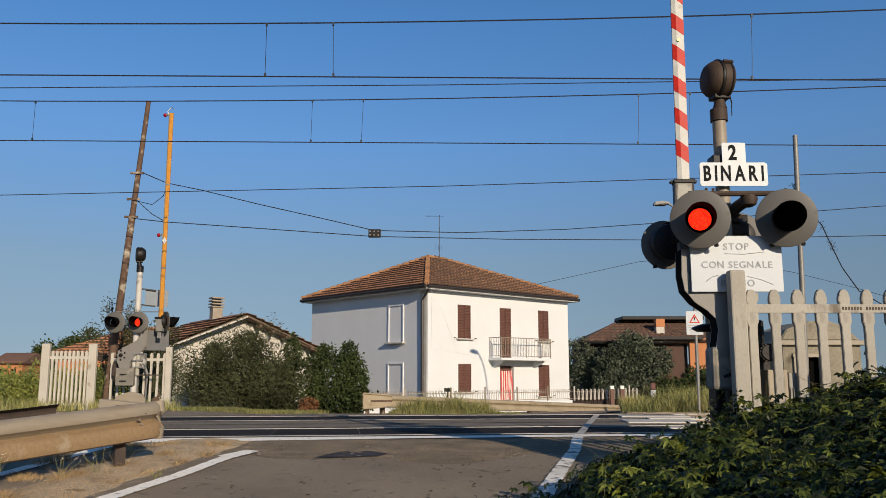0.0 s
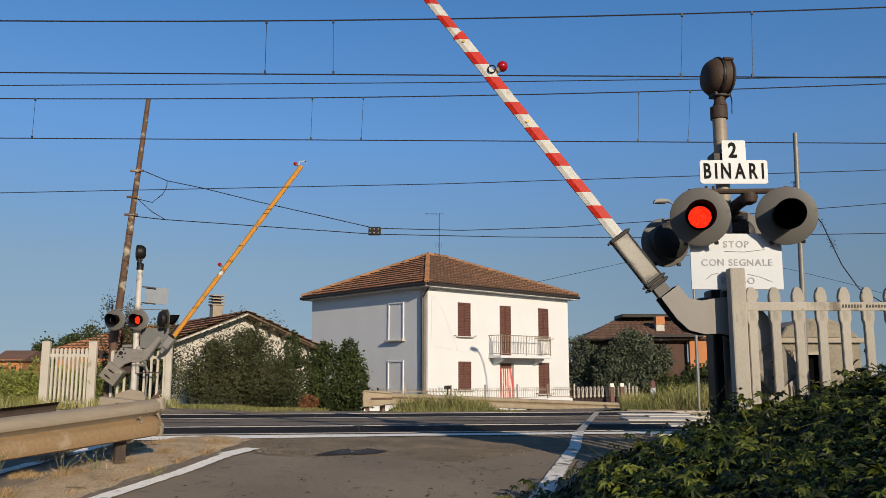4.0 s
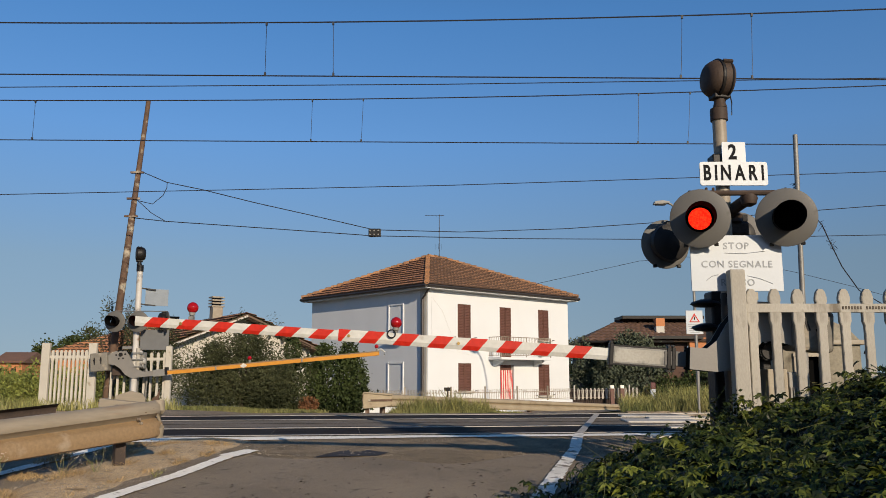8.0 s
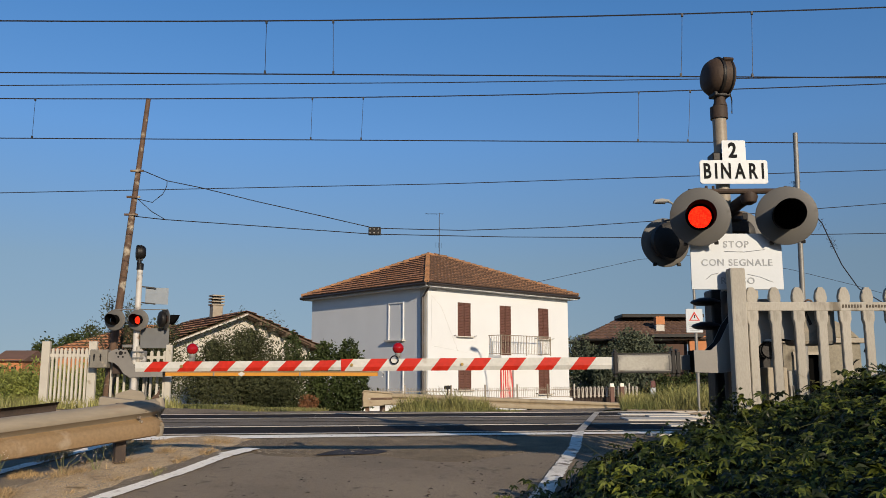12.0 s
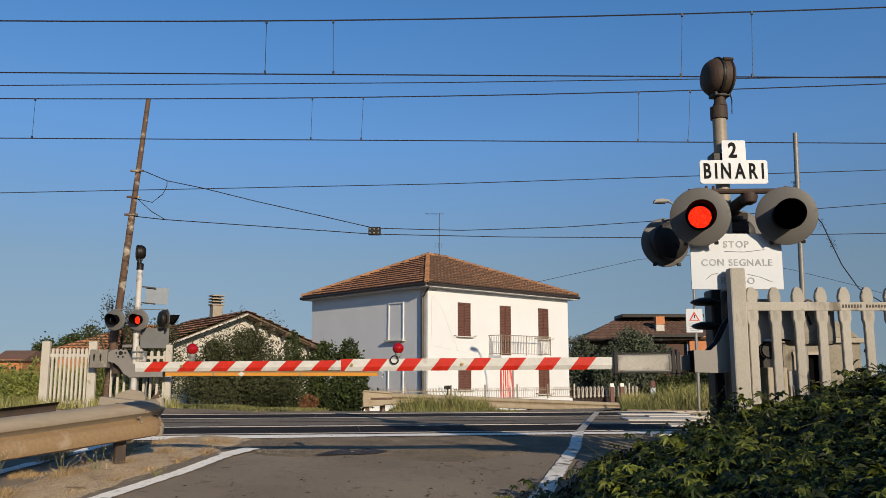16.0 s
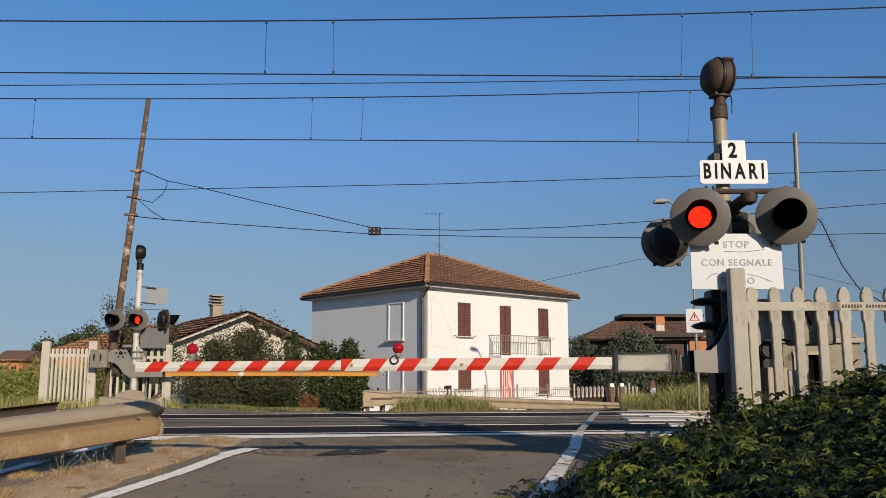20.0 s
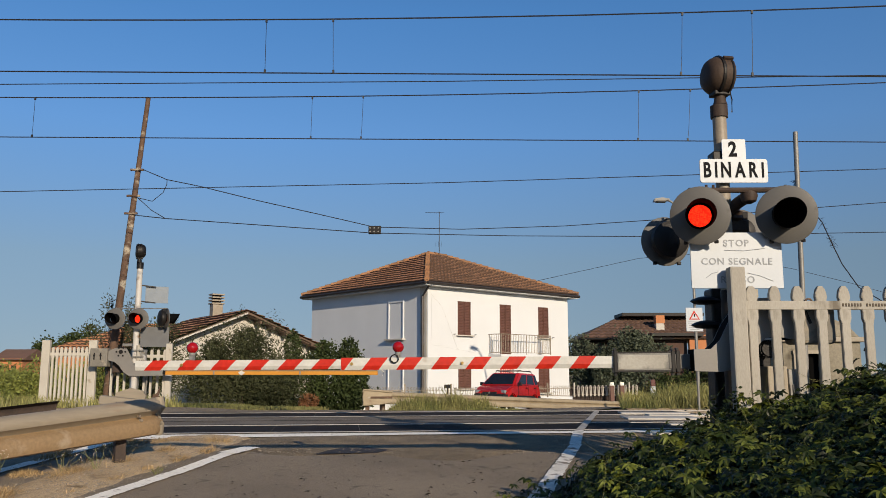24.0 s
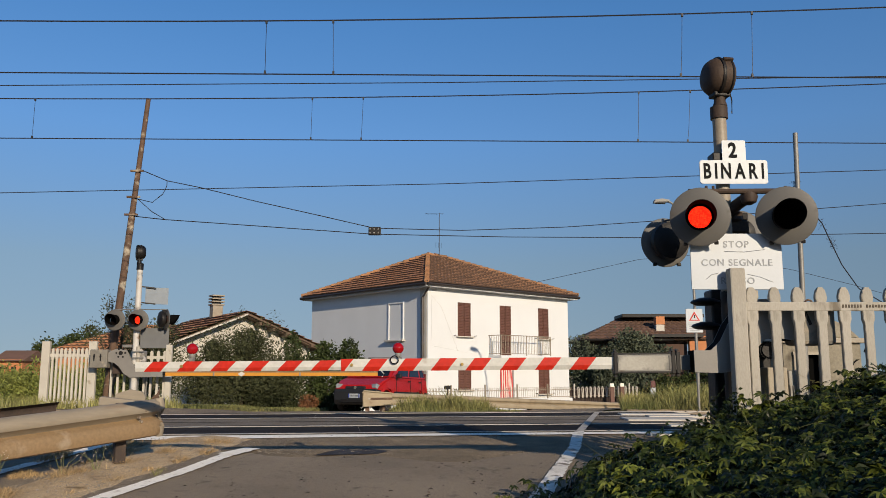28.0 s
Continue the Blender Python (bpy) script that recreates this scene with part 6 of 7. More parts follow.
FAR = pose(-7.9, 20.55, -0.06).inverted() @ pose(-7.65, 20.4, 1.40, 0, 0, -5)
far_arm = new("arm")
far_arm.parent = far_barrier
far_arm.matrix_basis = FAR
part("bracket", box((0.30, 0.13, 0.17), (0.62, 0, -0.62), bevel=0.01), M["grey_paint"], far_arm, "grey boom bracket")
part("bracket_arm", box((0.36, 0.05, 0.10), (0.48, 0.02, -0.60), bevel=0.008), M["galvanised_grey"], far_arm)
part("boom", box((5.3, 0.05, 0.085), (3.45, 0, -0.637), bevel=0.006), M["arm_yellow"], far_arm, "yellow boom")
part("boom_cap", box((5.3, 0.045, 0.03), (3.45, 0, -0.582), bevel=0.004), M["ochre_steel"], far_arm, "dull ochre upper strip of the boom")
part("clamp", box((0.06, 0.12, 0.17), (0.8, 0, -0.58)), M["black_paint"], far_arm)
ball_lamp(far_arm, 2.9, -0.46)
ball_lamp(far_arm, 6.05, -0.46)
for x in (2.05, 4.2):
    part("joint_sleeve", box((0.04, 0.054, 0.092), (x, 0, -0.63), bevel=0.004), M["galvanised_grey"], far_arm)
part("reflector", prism([(-0.09, 0), (0, 0.06), (0.09, 0), (0, -0.06)], 0.012, Matrix.Translation((2.75, -0.034, -0.63))), M["arm_white"], far_arm, "white reflector")
part("tip_fork", tube([(6.0, 0, -0.58), (6.15, 0, -0.52), (6.25, 0, -0.62), (6.22, 0, -0.7)], 0.015, 6), M["arm_white"], far_arm)
# the counterweight swings on a lever of its own
FAR_WEIGHT = pose(-0.045, -0.25, 1.342)
far_weight = new("crank_plate")
far_weight.parent = far_barrier
far_weight.matrix_basis = FAR_WEIGHT
for y in (0.0, 0.10):
    part("cheek_plate", prism(CRANK, 0.014, Matrix.Translation((0, y, 0)), bevel=0.003), M["crank_grey"], far_weight, "pale grey cranked plate")
part("hub", rod((0, -0.03, 0), (0, 0.14, 0), 0.05, n=16), M["black_paint"], far_weight)
for k in range(6):
    p = Vector((0.11 * math.cos(k * 1.047), 0, 0.11 * math.sin(k * 1.047)))
    part("bolt", rod(p + Vector((0, -0.02, 0)), p, 0.024, n=6), M["black_paint"], far_weight)
weight = part("counterweight", box((0.43, 0.24, 0.45), (-0.525, 0.05, -0.14), bevel=0.02), M["weight_grey"], far_weight, "grey slotted counterweight")
for x in (-0.63, -0.47):
    part("slot", box((0.030, 0.012, 0.17), (x, -0.068, -0.11)), M["black_paint"], weight)
    part("slot_screw", rod((x, -0.085, -0.09), (x, -0.06, -0.09), 0.026, n=8), M["black_paint"], weight)
part("mechanism_case", box((0.16, 0.2, 0.40), (0.42, -0.06, 1.20), bevel=0.015), M["grey_paint"], far_barrier)
# added dark box in place of the shade below the crank plate
part("drive_body", box((0.62, 0.28, 0.34), (-0.02, 0.10, 1.00), bevel=0.02), M["dark_rust"], far_barrier, "dark box added for the shade under the crank")
part("top_bracket", box((0.46, 0.10, 0.07), (0.12, 0.02, 1.52), bevel=0.01), M["galvanised_grey"], far_barrier)
for x, z in ((0.28, 1.42), (0.40, 1.36), (0.46, 1.18), (0.30, 1.24)):
    part("fitting", lathe([(0.03, -0.07), (0.06, -0.06), (0.06, 0.02), (0.075, 0.03), (0.075, 0.06), (0.03, 0.075)], 14, Matrix.Translation((x, -0.16, z)) @ Matrix.Rotation(radians(70 * (x * 7 % 2)), 4, "Y")), M["white_pole"], far_barrier, "pale drive fitting")
part("rod_link", tube([(0.22, -0.2, 1.46), (0.42, -0.2, 1.22), (0.50, -0.2, 1.02)], 0.018, 6), M["galvanised_grey"], far_barrier)
part("foot_plate", box((0.5, 0.05, 0.03), (0.62, -0.12, 0.86)), M["dark_rust"], far_barrier)
part("mechanism_tube", rod((0.36, -0.2, 0.85), (0.36, -0.2, 1.50), 0.05, n=12), M["concrete"], far_barrier)
for z in (1.05, 1.22, 1.38):
    part("mechanism_clip", box((0.26, 0.07, 0.035), (0.38, -0.24, z)), M["galvanised_grey"], far_barrier)
part("pedestal", rod((0.25, 0, 0), (0.25, 0, 1.5), 0.08, n=20), M["galvanised_grey"], far_barrier)
part("cable_pipe", tube([(0.5, 0.05, 0), (0.52, 0.05, 0.9), (0.4, 0.02, 1.2)], 0.035, 8), M["galvanised_grey"], far_barrier)

# rusty leaning pole and its service wires
rp = thing("rusty_pole", "rusty leaning tubular steel pole with wire clamps", "pole", pose(-8.55, 21.0, -0.1))
lean = Vector((0.667, 0, 8.15))
part("shaft", rod((0, 0, 0), lean * 0.62, 0.10, 0.085, n=24), M["rust"], rp)
part("upper_shaft", rod(lean * 0.61, lean, 0.075, 0.06, n=24), M["rust"], rp)
for z in (6.15, 5.45, 4.98):
    part("bracket", box((0.34, 0.06, 0.05), lean * (z / 8.15) + Vector((0, -0.08, 0))), M["rust"], rp)
service = thing("service_wire", "pair of thin dark service wires from the rusty pole", "wire", pose(0, 21, 0))
line_wire("upper_wire", [(-7.93, 0, 6.08), (-7.27, 0, 5.80), (-6.35, 0, 5.61), (-4.95, 0.2, 5.29), (-3.31, 0.4, 4.95), (-1.85, 0.6, 4.64), (0.55, 3, 5.0), (3.65, 3, 5.1), (6.0, 3, 5.26), (20, 4, 6.5)], 0.012, service)
line_wire("lower_wire", [(-8.08, 0, 4.85), (-7.27, 0, 4.76), (-4.94, 0.2, 4.63), (-1.87, 0.5, 4.46), (1.95, 3, 4.80), (6.0, 3, 4.78), (20, 4, 5.2)], 0.012, service)
line_wire("jumper", [(-8.05, 0, 5.32), (-7.63, 0, 5.22), (-7.36, 0, 5.45), (-7.27, 0, 5.66), (-7.27, 0, 5.80)], 0.010, service)
line_wire("jumper", [(-8.0, 0, 5.30), (-7.64, 0, 4.98), (-7.28, 0, 4.77)], 0.010, service)
part("splice_box", box((0.33, 0.10, 0.22), (-1.83, 0.55, 4.55), bevel=0.015), M["black_paint"], service, "dark splice box")
for k in range(6):
    part("plug", rod((-1.95 + 0.11 * (k % 3), 0.49, 4.50 + 0.1 * (k // 3)), (-1.95 + 0.11 * (k % 3), 0.51, 4.50 + 0.1 * (k // 3)), 0.02, n=8), M["galvanised_grey"], service)
house_wire = thing("service_wire", "dark wire from behind the house to a street lamp", "wire", pose(0, 0, 0))
line_wire("wire", [(3.0, 52, 5.88), (6.0, 52, 6.54), (12.6, 52, 8.0), (15.5, 51.5, 8.2), (19, 51.2, 7.8), (22, 51, 7.2), (25.5, 50.5, 6.2), (28.5, 50, 5.2)], 0.014, house_wire)


# ---- guard rails ----
BEAM = [(0.0, 0.155), (0.03, 0.152), (0.070, 0.125), (0.084, 0.085), (0.074, 0.052), (0.02, 0.022), (0.004, 0.004), (0.05, -0.020), (0.074, -0.040), (0.082, -0.075), (0.084, -0.115), (0.074, -0.150), (0.03, -0.165)]


def beam(pts, flip=1, thick=0.006, k=1.0, lower=0):
    """A wave-shaped beam along a line of (x, y, z); the waves stand out to the right of its way, or to the left."""
    bm = bmesh.new()
    P = [Vector(p) for p in pts]
    prev = None
    for i, p in enumerate(P):
        d = P[min(i + 1, len(P) - 1)] - P[max(i - 1, 0)]
        d.z = 0
        d.normalize()
        out = Vector((d.y, -d.x, 0)) * flip
        ring = [bm.verts.new(p + out * a * k + Vector((0, 0, b * k))) for a, b in BEAM] + [bm.verts.new(p + out * (a * k - thick) + Vector((0, 0, b * k))) for a, b in BEAM[::-1]]
        if prev:
            n = len(ring)
            for e in range(n):
                face = bm.faces.new((prev[e], prev[(e + 1) % n], ring[(e + 1) % n], ring[e]))
                face.material_index = lower if 6 <= e < 18 else 0
        else:
            bm.faces.new(ring)
        prev = ring
    bm.faces.new(prev[::-1])
    bmesh.ops.recalc_face_normals(bm, faces=bm.faces[:])
    for f in bm.faces:
        f.smooth = True
    return bm


guard = thing("guard_rail", "weathered double-sided steel guard rail with ochre stains", "guard rail", pose(0, 0, 0), "guard rails")
g0, g1 = Vector((-2.90, 8.3, 0.363)), Vector((-3.80, 7.0, 0.240))
d = (g1 - g0).normalized()
line = [g0 - d * 0.12 + Vector((-0.10, 0.02, 0.0)), g0 - d * 0.06 + Vector((-0.03, 0, 0)), g0 + d * 0.04] + [g0 + d * s for s in (0.3, 0.6, 1.0, 1.6, 2.4, 4, 6, 9)]
part("front_beam", beam(line, -1, k=1.13, lower=1), M["galvanised"], guard, "grey front beam, its lower wave stained ochre").data.materials.append(M["ochre_steel"])
back = [p + Vector((-0.42, 0.16, 0.035)) for p in line[4:]]
part("back_beam", beam(back, 1, k=1.13), M["dark_rust"], guard, "dark rusty back beam")
for s in (0.24, 2.4, 4.6):
    p = g0 + d * s + Vector((-0.12, 0.06, 0))
    foot = level(p.x, p.y) - 0.05
    post = part("post", box((0.10, 0.12, p.z + 0.16 - foot), (p.x, p.y, (p.z + 0.16 + foot) / 2), Matrix.Rotation(radians(34), 4, "Z"), 0.008), M["dark_rust"], guard, "dark rusty post")
    part("spacer", box((0.34, 0.10, 0.2), (p.x - 0.1, p.y + 0.03, p.z + 0.02), Matrix.Rotation(radians(-30), 4, "Z"), 0.01), M["galvanised"], post)
for z, s in ((0.085, 0.14), (0.02, 0.20), (-0.02, 0.18), (0.10, 0.05), (-0.10, 0.12)):
    p = g0 + d * s + Vector((0.075, -0.05, z))
    part("bolt", rod(p, p - Vector((0.03, -0.02, 0)), 0.014, n=8), M["rust"], guard)
part("end_nose", tube([(-2.86, 8.36, 0.185), (-2.845, 8.34, 0.28), (-2.845, 8.34, 0.44), (-2.86, 8.36, 0.535)], 0.055, 12), M["galvanised"], guard, "rounded end of the beam")
part("end_plate", prism([(-0.34, -0.12), (0.0, -0.12), (0.02, 0.0), (-0.02, 0.05), (-0.14, 0.075), (-0.28, 0.03)], 0.03, Matrix.Translation((-3.02, 8.38, 0.56))), M["galvanised"], guard, "bent end plate")
part("end_block", box((0.42, 0.10, 0.09), (-3.22, 8.3, 0.50), Matrix.Rotation(radians(6), 4, "Y"), 0.015), M["galvanised"], guard)
part("end_horn", prism([(-0.05, -0.1), (0.03, -0.1), (0.02, 0.0), (0.03, 0.09), (0.005, 0.03), (-0.04, 0.0)], 0.02, Matrix.Translation((-2.90, 8.4, 0.56))), M["rust"], guard)

far_guard = thing("guard_rail", "pale guard rail with peeling paint along the far road", "guard rail", pose(0, 0, 0), "guard rails")
f0, f1 = Vector((-1.65, 21.5, 0.14)), Vector((6.35, 30.0, -0.42))
d = (f1 - f0).normalized()
part("beam", beam([f0 + d * s for s in (0.0, 0.5, 1, 2, 4, 6, 8, 10, (f1 - f0).length)], 1), M["pale_rail"], far_guard)
FLARE = [(0.0, -0.19), (0.45, -0.16), (0.75, -0.12), (0.75, 0.13), (0.45, 0.16), (0.0, 0.20), (-0.03, 0.15), (-0.02, -0.15)]
flare_at = Matrix.Translation((-2.04, 21.3, 0.14)) @ Matrix.Rotation(radians(16), 4, "Z")
end = part("flared_end", prism(FLARE, 0.03, flare_at, bevel=0.008), M["pale_rail"], far_guard, "flared pale end piece")
part("end_rim", tube([flare_at @ Vector((x, -0.03, z)) for x, z in FLARE[3:] + FLARE[:3]], 0.022, 6), M["pale_rail"], end)
part("end_crease", bar(flare_at @ Vector((0.12, -0.02, 0.0)), flare_at @ Vector((0.75, -0.02, 0.0)), 0.03, 0.05), M["rust"], end)
for s in (0.1, 2.2, 4.3, 6.4, 8.5, 10.6):
    p = f0 + d * s
    part("post", box((0.09, 0.12, 0.8), (p.x, p.y + 0.1, p.z - 0.30), Matrix.Rotation(radians(43), 4, "Z")), M["rust"], far_guard)
part("end_post", box((0.10, 0.10, 0.5), (-1.95, 21.45, -0.1)), M["rust"], far_guard)


# ---- ivy bank ----
def bank(x, y):
    """The height of the bank in front of the fence."""
    left = 0.62 + 0.09 * max(0, y - 4.5) ** 1.6 + 0.06 * math.sin(3 * y) if y > 4.5 else 0.62 - 0.12 * (4.5 - y) + 0.06 * math.sin(3 * y)
    rise = max(0.0, min(1.0, (x - left) / 2.3))
    fall = max(0.0, min(1.0, (6.95 - y) / 0.5))
    h = (0.22 * min(1, rise * 9) + 0.68 * rise) * (0.6 + 0.4 * fall) + 0.06 * noise.noise((x * 2.2, y * 2.2, 2))
    return level(x, y) - 0.03 + max(0.0, h)


earth = part("ivy_bank", sheet(lambda x, y: (x, y, bank(x, y) - 0.04 if x > 0.45 else level(x, y) - 0.04), rows(0.4, 7.0, 0.12), rows(2.2, 6.85, 0.12)), M["bank_soil"])
tagged(earth, "earth bank covered in ivy beside the road", "bank", kind="structure")


def ivy_leaf(seed, material):
    """A leaf of five drooping pointed leaflets on one stalk, each about one unit long."""
    r = random.Random(seed)
    vs, fs = [], []
    for k in range(5):
        way = radians((k - 2) * 46 + r.uniform(-12, 12))
        length = r.uniform(0.8, 1.15) * (1.0 - 0.11 * abs(k - 2))
        curl, fold, wide = r.uniform(0.35, 0.8), r.uniform(0.25, 0.6), r.uniform(0.15, 0.21)
        c, n = len(vs), (math.cos(way), math.sin(way))
        for x, y in ((0, 0.02), (-wide, 0.36), (0, 0.38), (wide, 0.36), (-wide * 0.72, 0.68), (0, 0.70), (wide * 0.72, 0.68), (0, 1.0)):
            y *= length
            z = abs(x) * fold - curl * y * y * 0.6 + 0.10 * y
            vs.append((n[1] * y + n[0] * x, n[0] * y - n[1] * x, z))
        fs += [(c + i, c + j, c + m) for i, j, m in ((0, 2, 1), (0, 3, 2), (1, 2, 5), (1, 5, 4), (2, 3, 6), (2, 6, 5), (4, 5, 7), (5, 6, 7))]
    me = bpy.data.meshes.new("leaf")
    me.from_pydata(vs, [], fs)
    me.materials.append(material)
    return me


def plant_ivy():
    ivy = thing("ivy", "dense dark green ivy covering the bank by the fence", "ivy", pose(0, 0, 0))
    g = random.Random(77)
    shapes = [ivy_leaf(k, M["leaf"] if k % 3 else M["leaf_light"]) for k in range(8)]
    coords = []
    for me in shapes:
        c = np.empty(len(me.vertices) * 3)
        me.vertices.foreach_get("co", c)
        coords.append((c.reshape(-1, 3), np.array([p.vertices[:] for p in me.polygons])))
    groups = {0: ([], []), 1: ([], [])}
    counts = {0: 0, 1: 0}
    single = 0
    for k in range(17000):
        x, y = g.uniform(0.42, 4.6), g.uniform(2.6, 6.75)
        if x > y * 0.62 + 0.4 or bank(x, y) - level(x, y) < 0.015 and g.random() < 0.75:
            continue
        e = 0.06
        nrm = Vector((bank(x - e, y) - bank(x + e, y), bank(x, y - e) - bank(x, y + e), 2 * e)).normalized()
        s = g.uniform(0.038, 0.088)
        z = bank(x, y) + 0.05 * noise.noise((x * 3.1, y * 3.1, 6)) + g.uniform(-0.07, 0.07) + (g.uniform(0.0, 0.12) if g.random() < 0.12 else 0)
        tip = Vector((g.gauss(-0.35, 0.6), g.gauss(-0.7, 0.6), g.gauss(-0.65, 0.45)))
        face = (nrm + Vector((g.gauss(0, 0.4), g.gauss(-0.15, 0.4), g.gauss(0.1, 0.3)))).normalized()
        side = tip.cross(face).normalized()
        tip = face.cross(side).normalized()
        m = Matrix((side, tip, face)).transposed().to_4x4()
        m = Matrix.Translation((x, y, z)) @ m @ Matrix.Scale(s, 4)
        j = g.randrange(8)
        if y < 5.2 and single < 290 and g.random() < 0.2:
            ob = new("leaf", shapes[j])
            ob.parent = ivy
            ob.matrix_basis = m
            single += 1
            continue
        c, f = coords[j]
        kind = 0 if j % 3 else 1
        mm = np.array(m)
        groups[kind][0].append(c @ mm[:3, :3].T + mm[:3, 3])
        groups[kind][1].append(f + counts[kind])
        counts[kind] += len(c)
    for kind, material in ((0, M["leaf"]), (1, M["leaf_light"])):
        ob = new("leaves", cloud_mesh("leaves", np.concatenate(groups[kind][0]), np.concatenate(groups[kind][1]), material))
        ob.parent = ivy
        tagged(ob, kind="stuff")
    bm = bmesh.new()
    for k in range(26):
        x, y = g.uniform(0.8, 3.0), g.uniform(4.2, 6.7)
        p = Vector((x, y, bank(x, y)))
        tube([p, p + Vector((g.uniform(-0.1, 0.1), g.uniform(-0.1, 0.1), g.uniform(0.08, 0.2))), p + Vector((g.uniform(-0.2, 0.2), g.uniform(-0.15, 0.15), g.uniform(0.1, 0.34)))], [0.0014, 0.0012, 0.0008], 4, bm)
    tagged(part("dry_stalk", bm, M["grass"], ivy, "thin dry stalks"), kind="stuff")


plant_ivy()
leafy = leaf_cloud("creeper", [((2.30, 6.60, 0.35), (0.13, 0.1, 0.36)), ((2.45, 6.5, 0.30), (0.35, 0.15, 0.30)), ((2.12, 6.6, 0.22), (0.25, 0.12, 0.28)), ((2.27, 6.9, 0.25), (0.14, 0.12, 0.36))], 2000, 0.024, M["leaf"], 61, long=1.5, shell=0.0)
tagged(leafy, "dark creeper climbing the base of the signal", "creeper", kind="stuff")


blades("grass", scatter(420, 66, (1.85, 2.5), (6.5, 7.2)), 0.42, 0.0022, M["grass_dry"], 66, "pale dry stalks at the foot of the signal", lean=1.0, heads=0.8)


# dead leaves and dark specks on the asphalt
def road_litter(count, seed):
    g = np.random.default_rng(seed)
    vs, fs = [], []
    for k in range(count):
        y = g.uniform(5.0, 8.9)
        x = g.uniform(-2.2, 0.25 + 0.32 * (y - 4.4) - 0.25)
        a, n = g.uniform(0, math.pi), g.uniform(0.008, 0.026)
        w = n * g.uniform(0.25, 0.6)
        c, d = math.cos(a), math.sin(a)
        z = level(x, y) + 0.006
        vs += [(x - c * n, y - d * n, z), (x + d * w, y - c * w, z + w), (x + c * n, y + d * n, z + 0.004), (x - d * w, y + c * w, z + w * 0.4)]
        fs += [(4 * k, 4 * k + 1, 4 * k + 2), (4 * k, 4 * k + 2, 4 * k + 3)]
    ob = new("leaf_litter", cloud_mesh("leaf_litter", np.array(vs), np.array(fs), M["dark_rust"]))
    return tagged(ob, "dark dead leaves and specks on the asphalt", "leaf litter", kind="stuff")


road_litter(330, 81)


# ---- the red car ----
def build_car():
    car = thing("car", "small red five-door car with black bumper and roof rack", "car", pose(60, 46, -1.0, 0, 0, 188))
    # lower body from the side, with wheel arches
    def arch(cx, r=0.36, z0=0.26):
        return [(cx + r * math.cos(a), z0 + r * math.sin(a)) for a in (math.pi - math.pi * i / 10 for i in range(11))]
    outline = [(-1.74, 0.24)] + arch(-1.12) + arch(1.15) + [(1.66, 0.24), (1.73, 0.45), (1.72, 0.62), (1.64, 0.75), (1.30, 0.89), (0.92, 0.99), (0.5, 1.01), (-1.60, 1.03), (-1.72, 0.98), (-1.77, 0.62)]
    body = part("body", prism(outline, 1.55, bevel=0.045), M["car_red"], car, "red painted body")
    def round_nose(ob):
        for v in ob.data.vertices:
            if v.co.x > 1.1:
                v.co.y *= 1 - 0.17 * min(1.0, (v.co.x - 1.1) / 0.7) ** 2
            if v.co.z > 0.72:
                v.co.y *= 1 - 0.05 * min(1.0, (v.co.z - 0.72) / 0.3)
        return ob
    round_nose(body)
    part("floor_pan", box((3.1, 1.2, 0.2), (0, 0, 0.34)), M["car_black"], car)
    # upper body: pillars and roof round the glass
    lo = [(0.98, 0.74, 0.99), (0.98, -0.74, 0.99), (-1.66, -0.74, 1.02), (-1.66, 0.74, 1.02)]
    hi = [(0.20, 0.60, 1.50), (0.20, -0.60, 1.50), (-1.55, -0.61, 1.51), (-1.55, 0.61, 1.51)]
    bm = bmesh.new()
    a, b = [bm.verts.new(v) for v in lo], [bm.verts.new(v) for v in hi]
    for k in range(4):
        bm.faces.new((a[k], a[(k + 1) % 4], b[(k + 1) % 4], b[k]))
    bm.faces.new(b)
    bm.faces.new(a[::-1])
    bmesh.ops.recalc_face_normals(bm, faces=bm.faces[:])
    bmesh.ops.bevel(bm, geom=[e for e in bm.edges if max(v.co.z for v in e.verts) > 1.3], offset=0.05, segments=3, affect="EDGES")
    part("cabin", bm, M["car_red"], car, "red roof and pillars")

    def pane(name, quad, out):
        bm = bmesh.new()
        o = Vector(out)
        f = [bm.verts.new(Vector(q) + o * 0.012) for q in quad]
        g = [bm.verts.new(Vector(q) - o * 0.004) for q in quad]
        bm.faces.new(f)
        bm.faces.new(g[::-1])
        for k in range(4):
            bm.faces.new((f[k], g[k], g[(k + 1) % 4], f[(k + 1) % 4]))
        bmesh.ops.recalc_face_normals(bm, faces=bm.faces[:])
        return part(name, bm, M["car_glass"], car, "dark window glass")

    def on(u, v, p, q, r, s):
        return tuple(Vector(p).lerp(Vector(q), u).lerp(Vector(s).lerp(Vector(r), u), v))
    pane("windscreen", [on(u, v, lo[0], lo[1], hi[1], hi[0]) for u, v in ((0.06, 0.06), (0.94, 0.06), (0.92, 0.90), (0.08, 0.90))], (0.55, 0, 0.83))
    for s, (p, q, r, t) in ((1, (lo[0], lo[3], hi[3], hi[0])), (-1, (lo[1], lo[2], hi[2], hi[1]))):
        for name, u0, u1 in (("front_window", 0.14, 0.46), ("rear_window", 0.51, 0.80), ("quarter_window", 0.845, 0.96)):
            pane(name, [on(u, v, p, q, r, t) for u, v in ((u0 + (0.0 if u0 > 0.2 else 0.0), 0.08), (u1, 0.08), (u1, 0.86), (u0 + (0.06 if u0 < 0.2 else 0), 0.86))], (0, s * 0.96, 0.27))
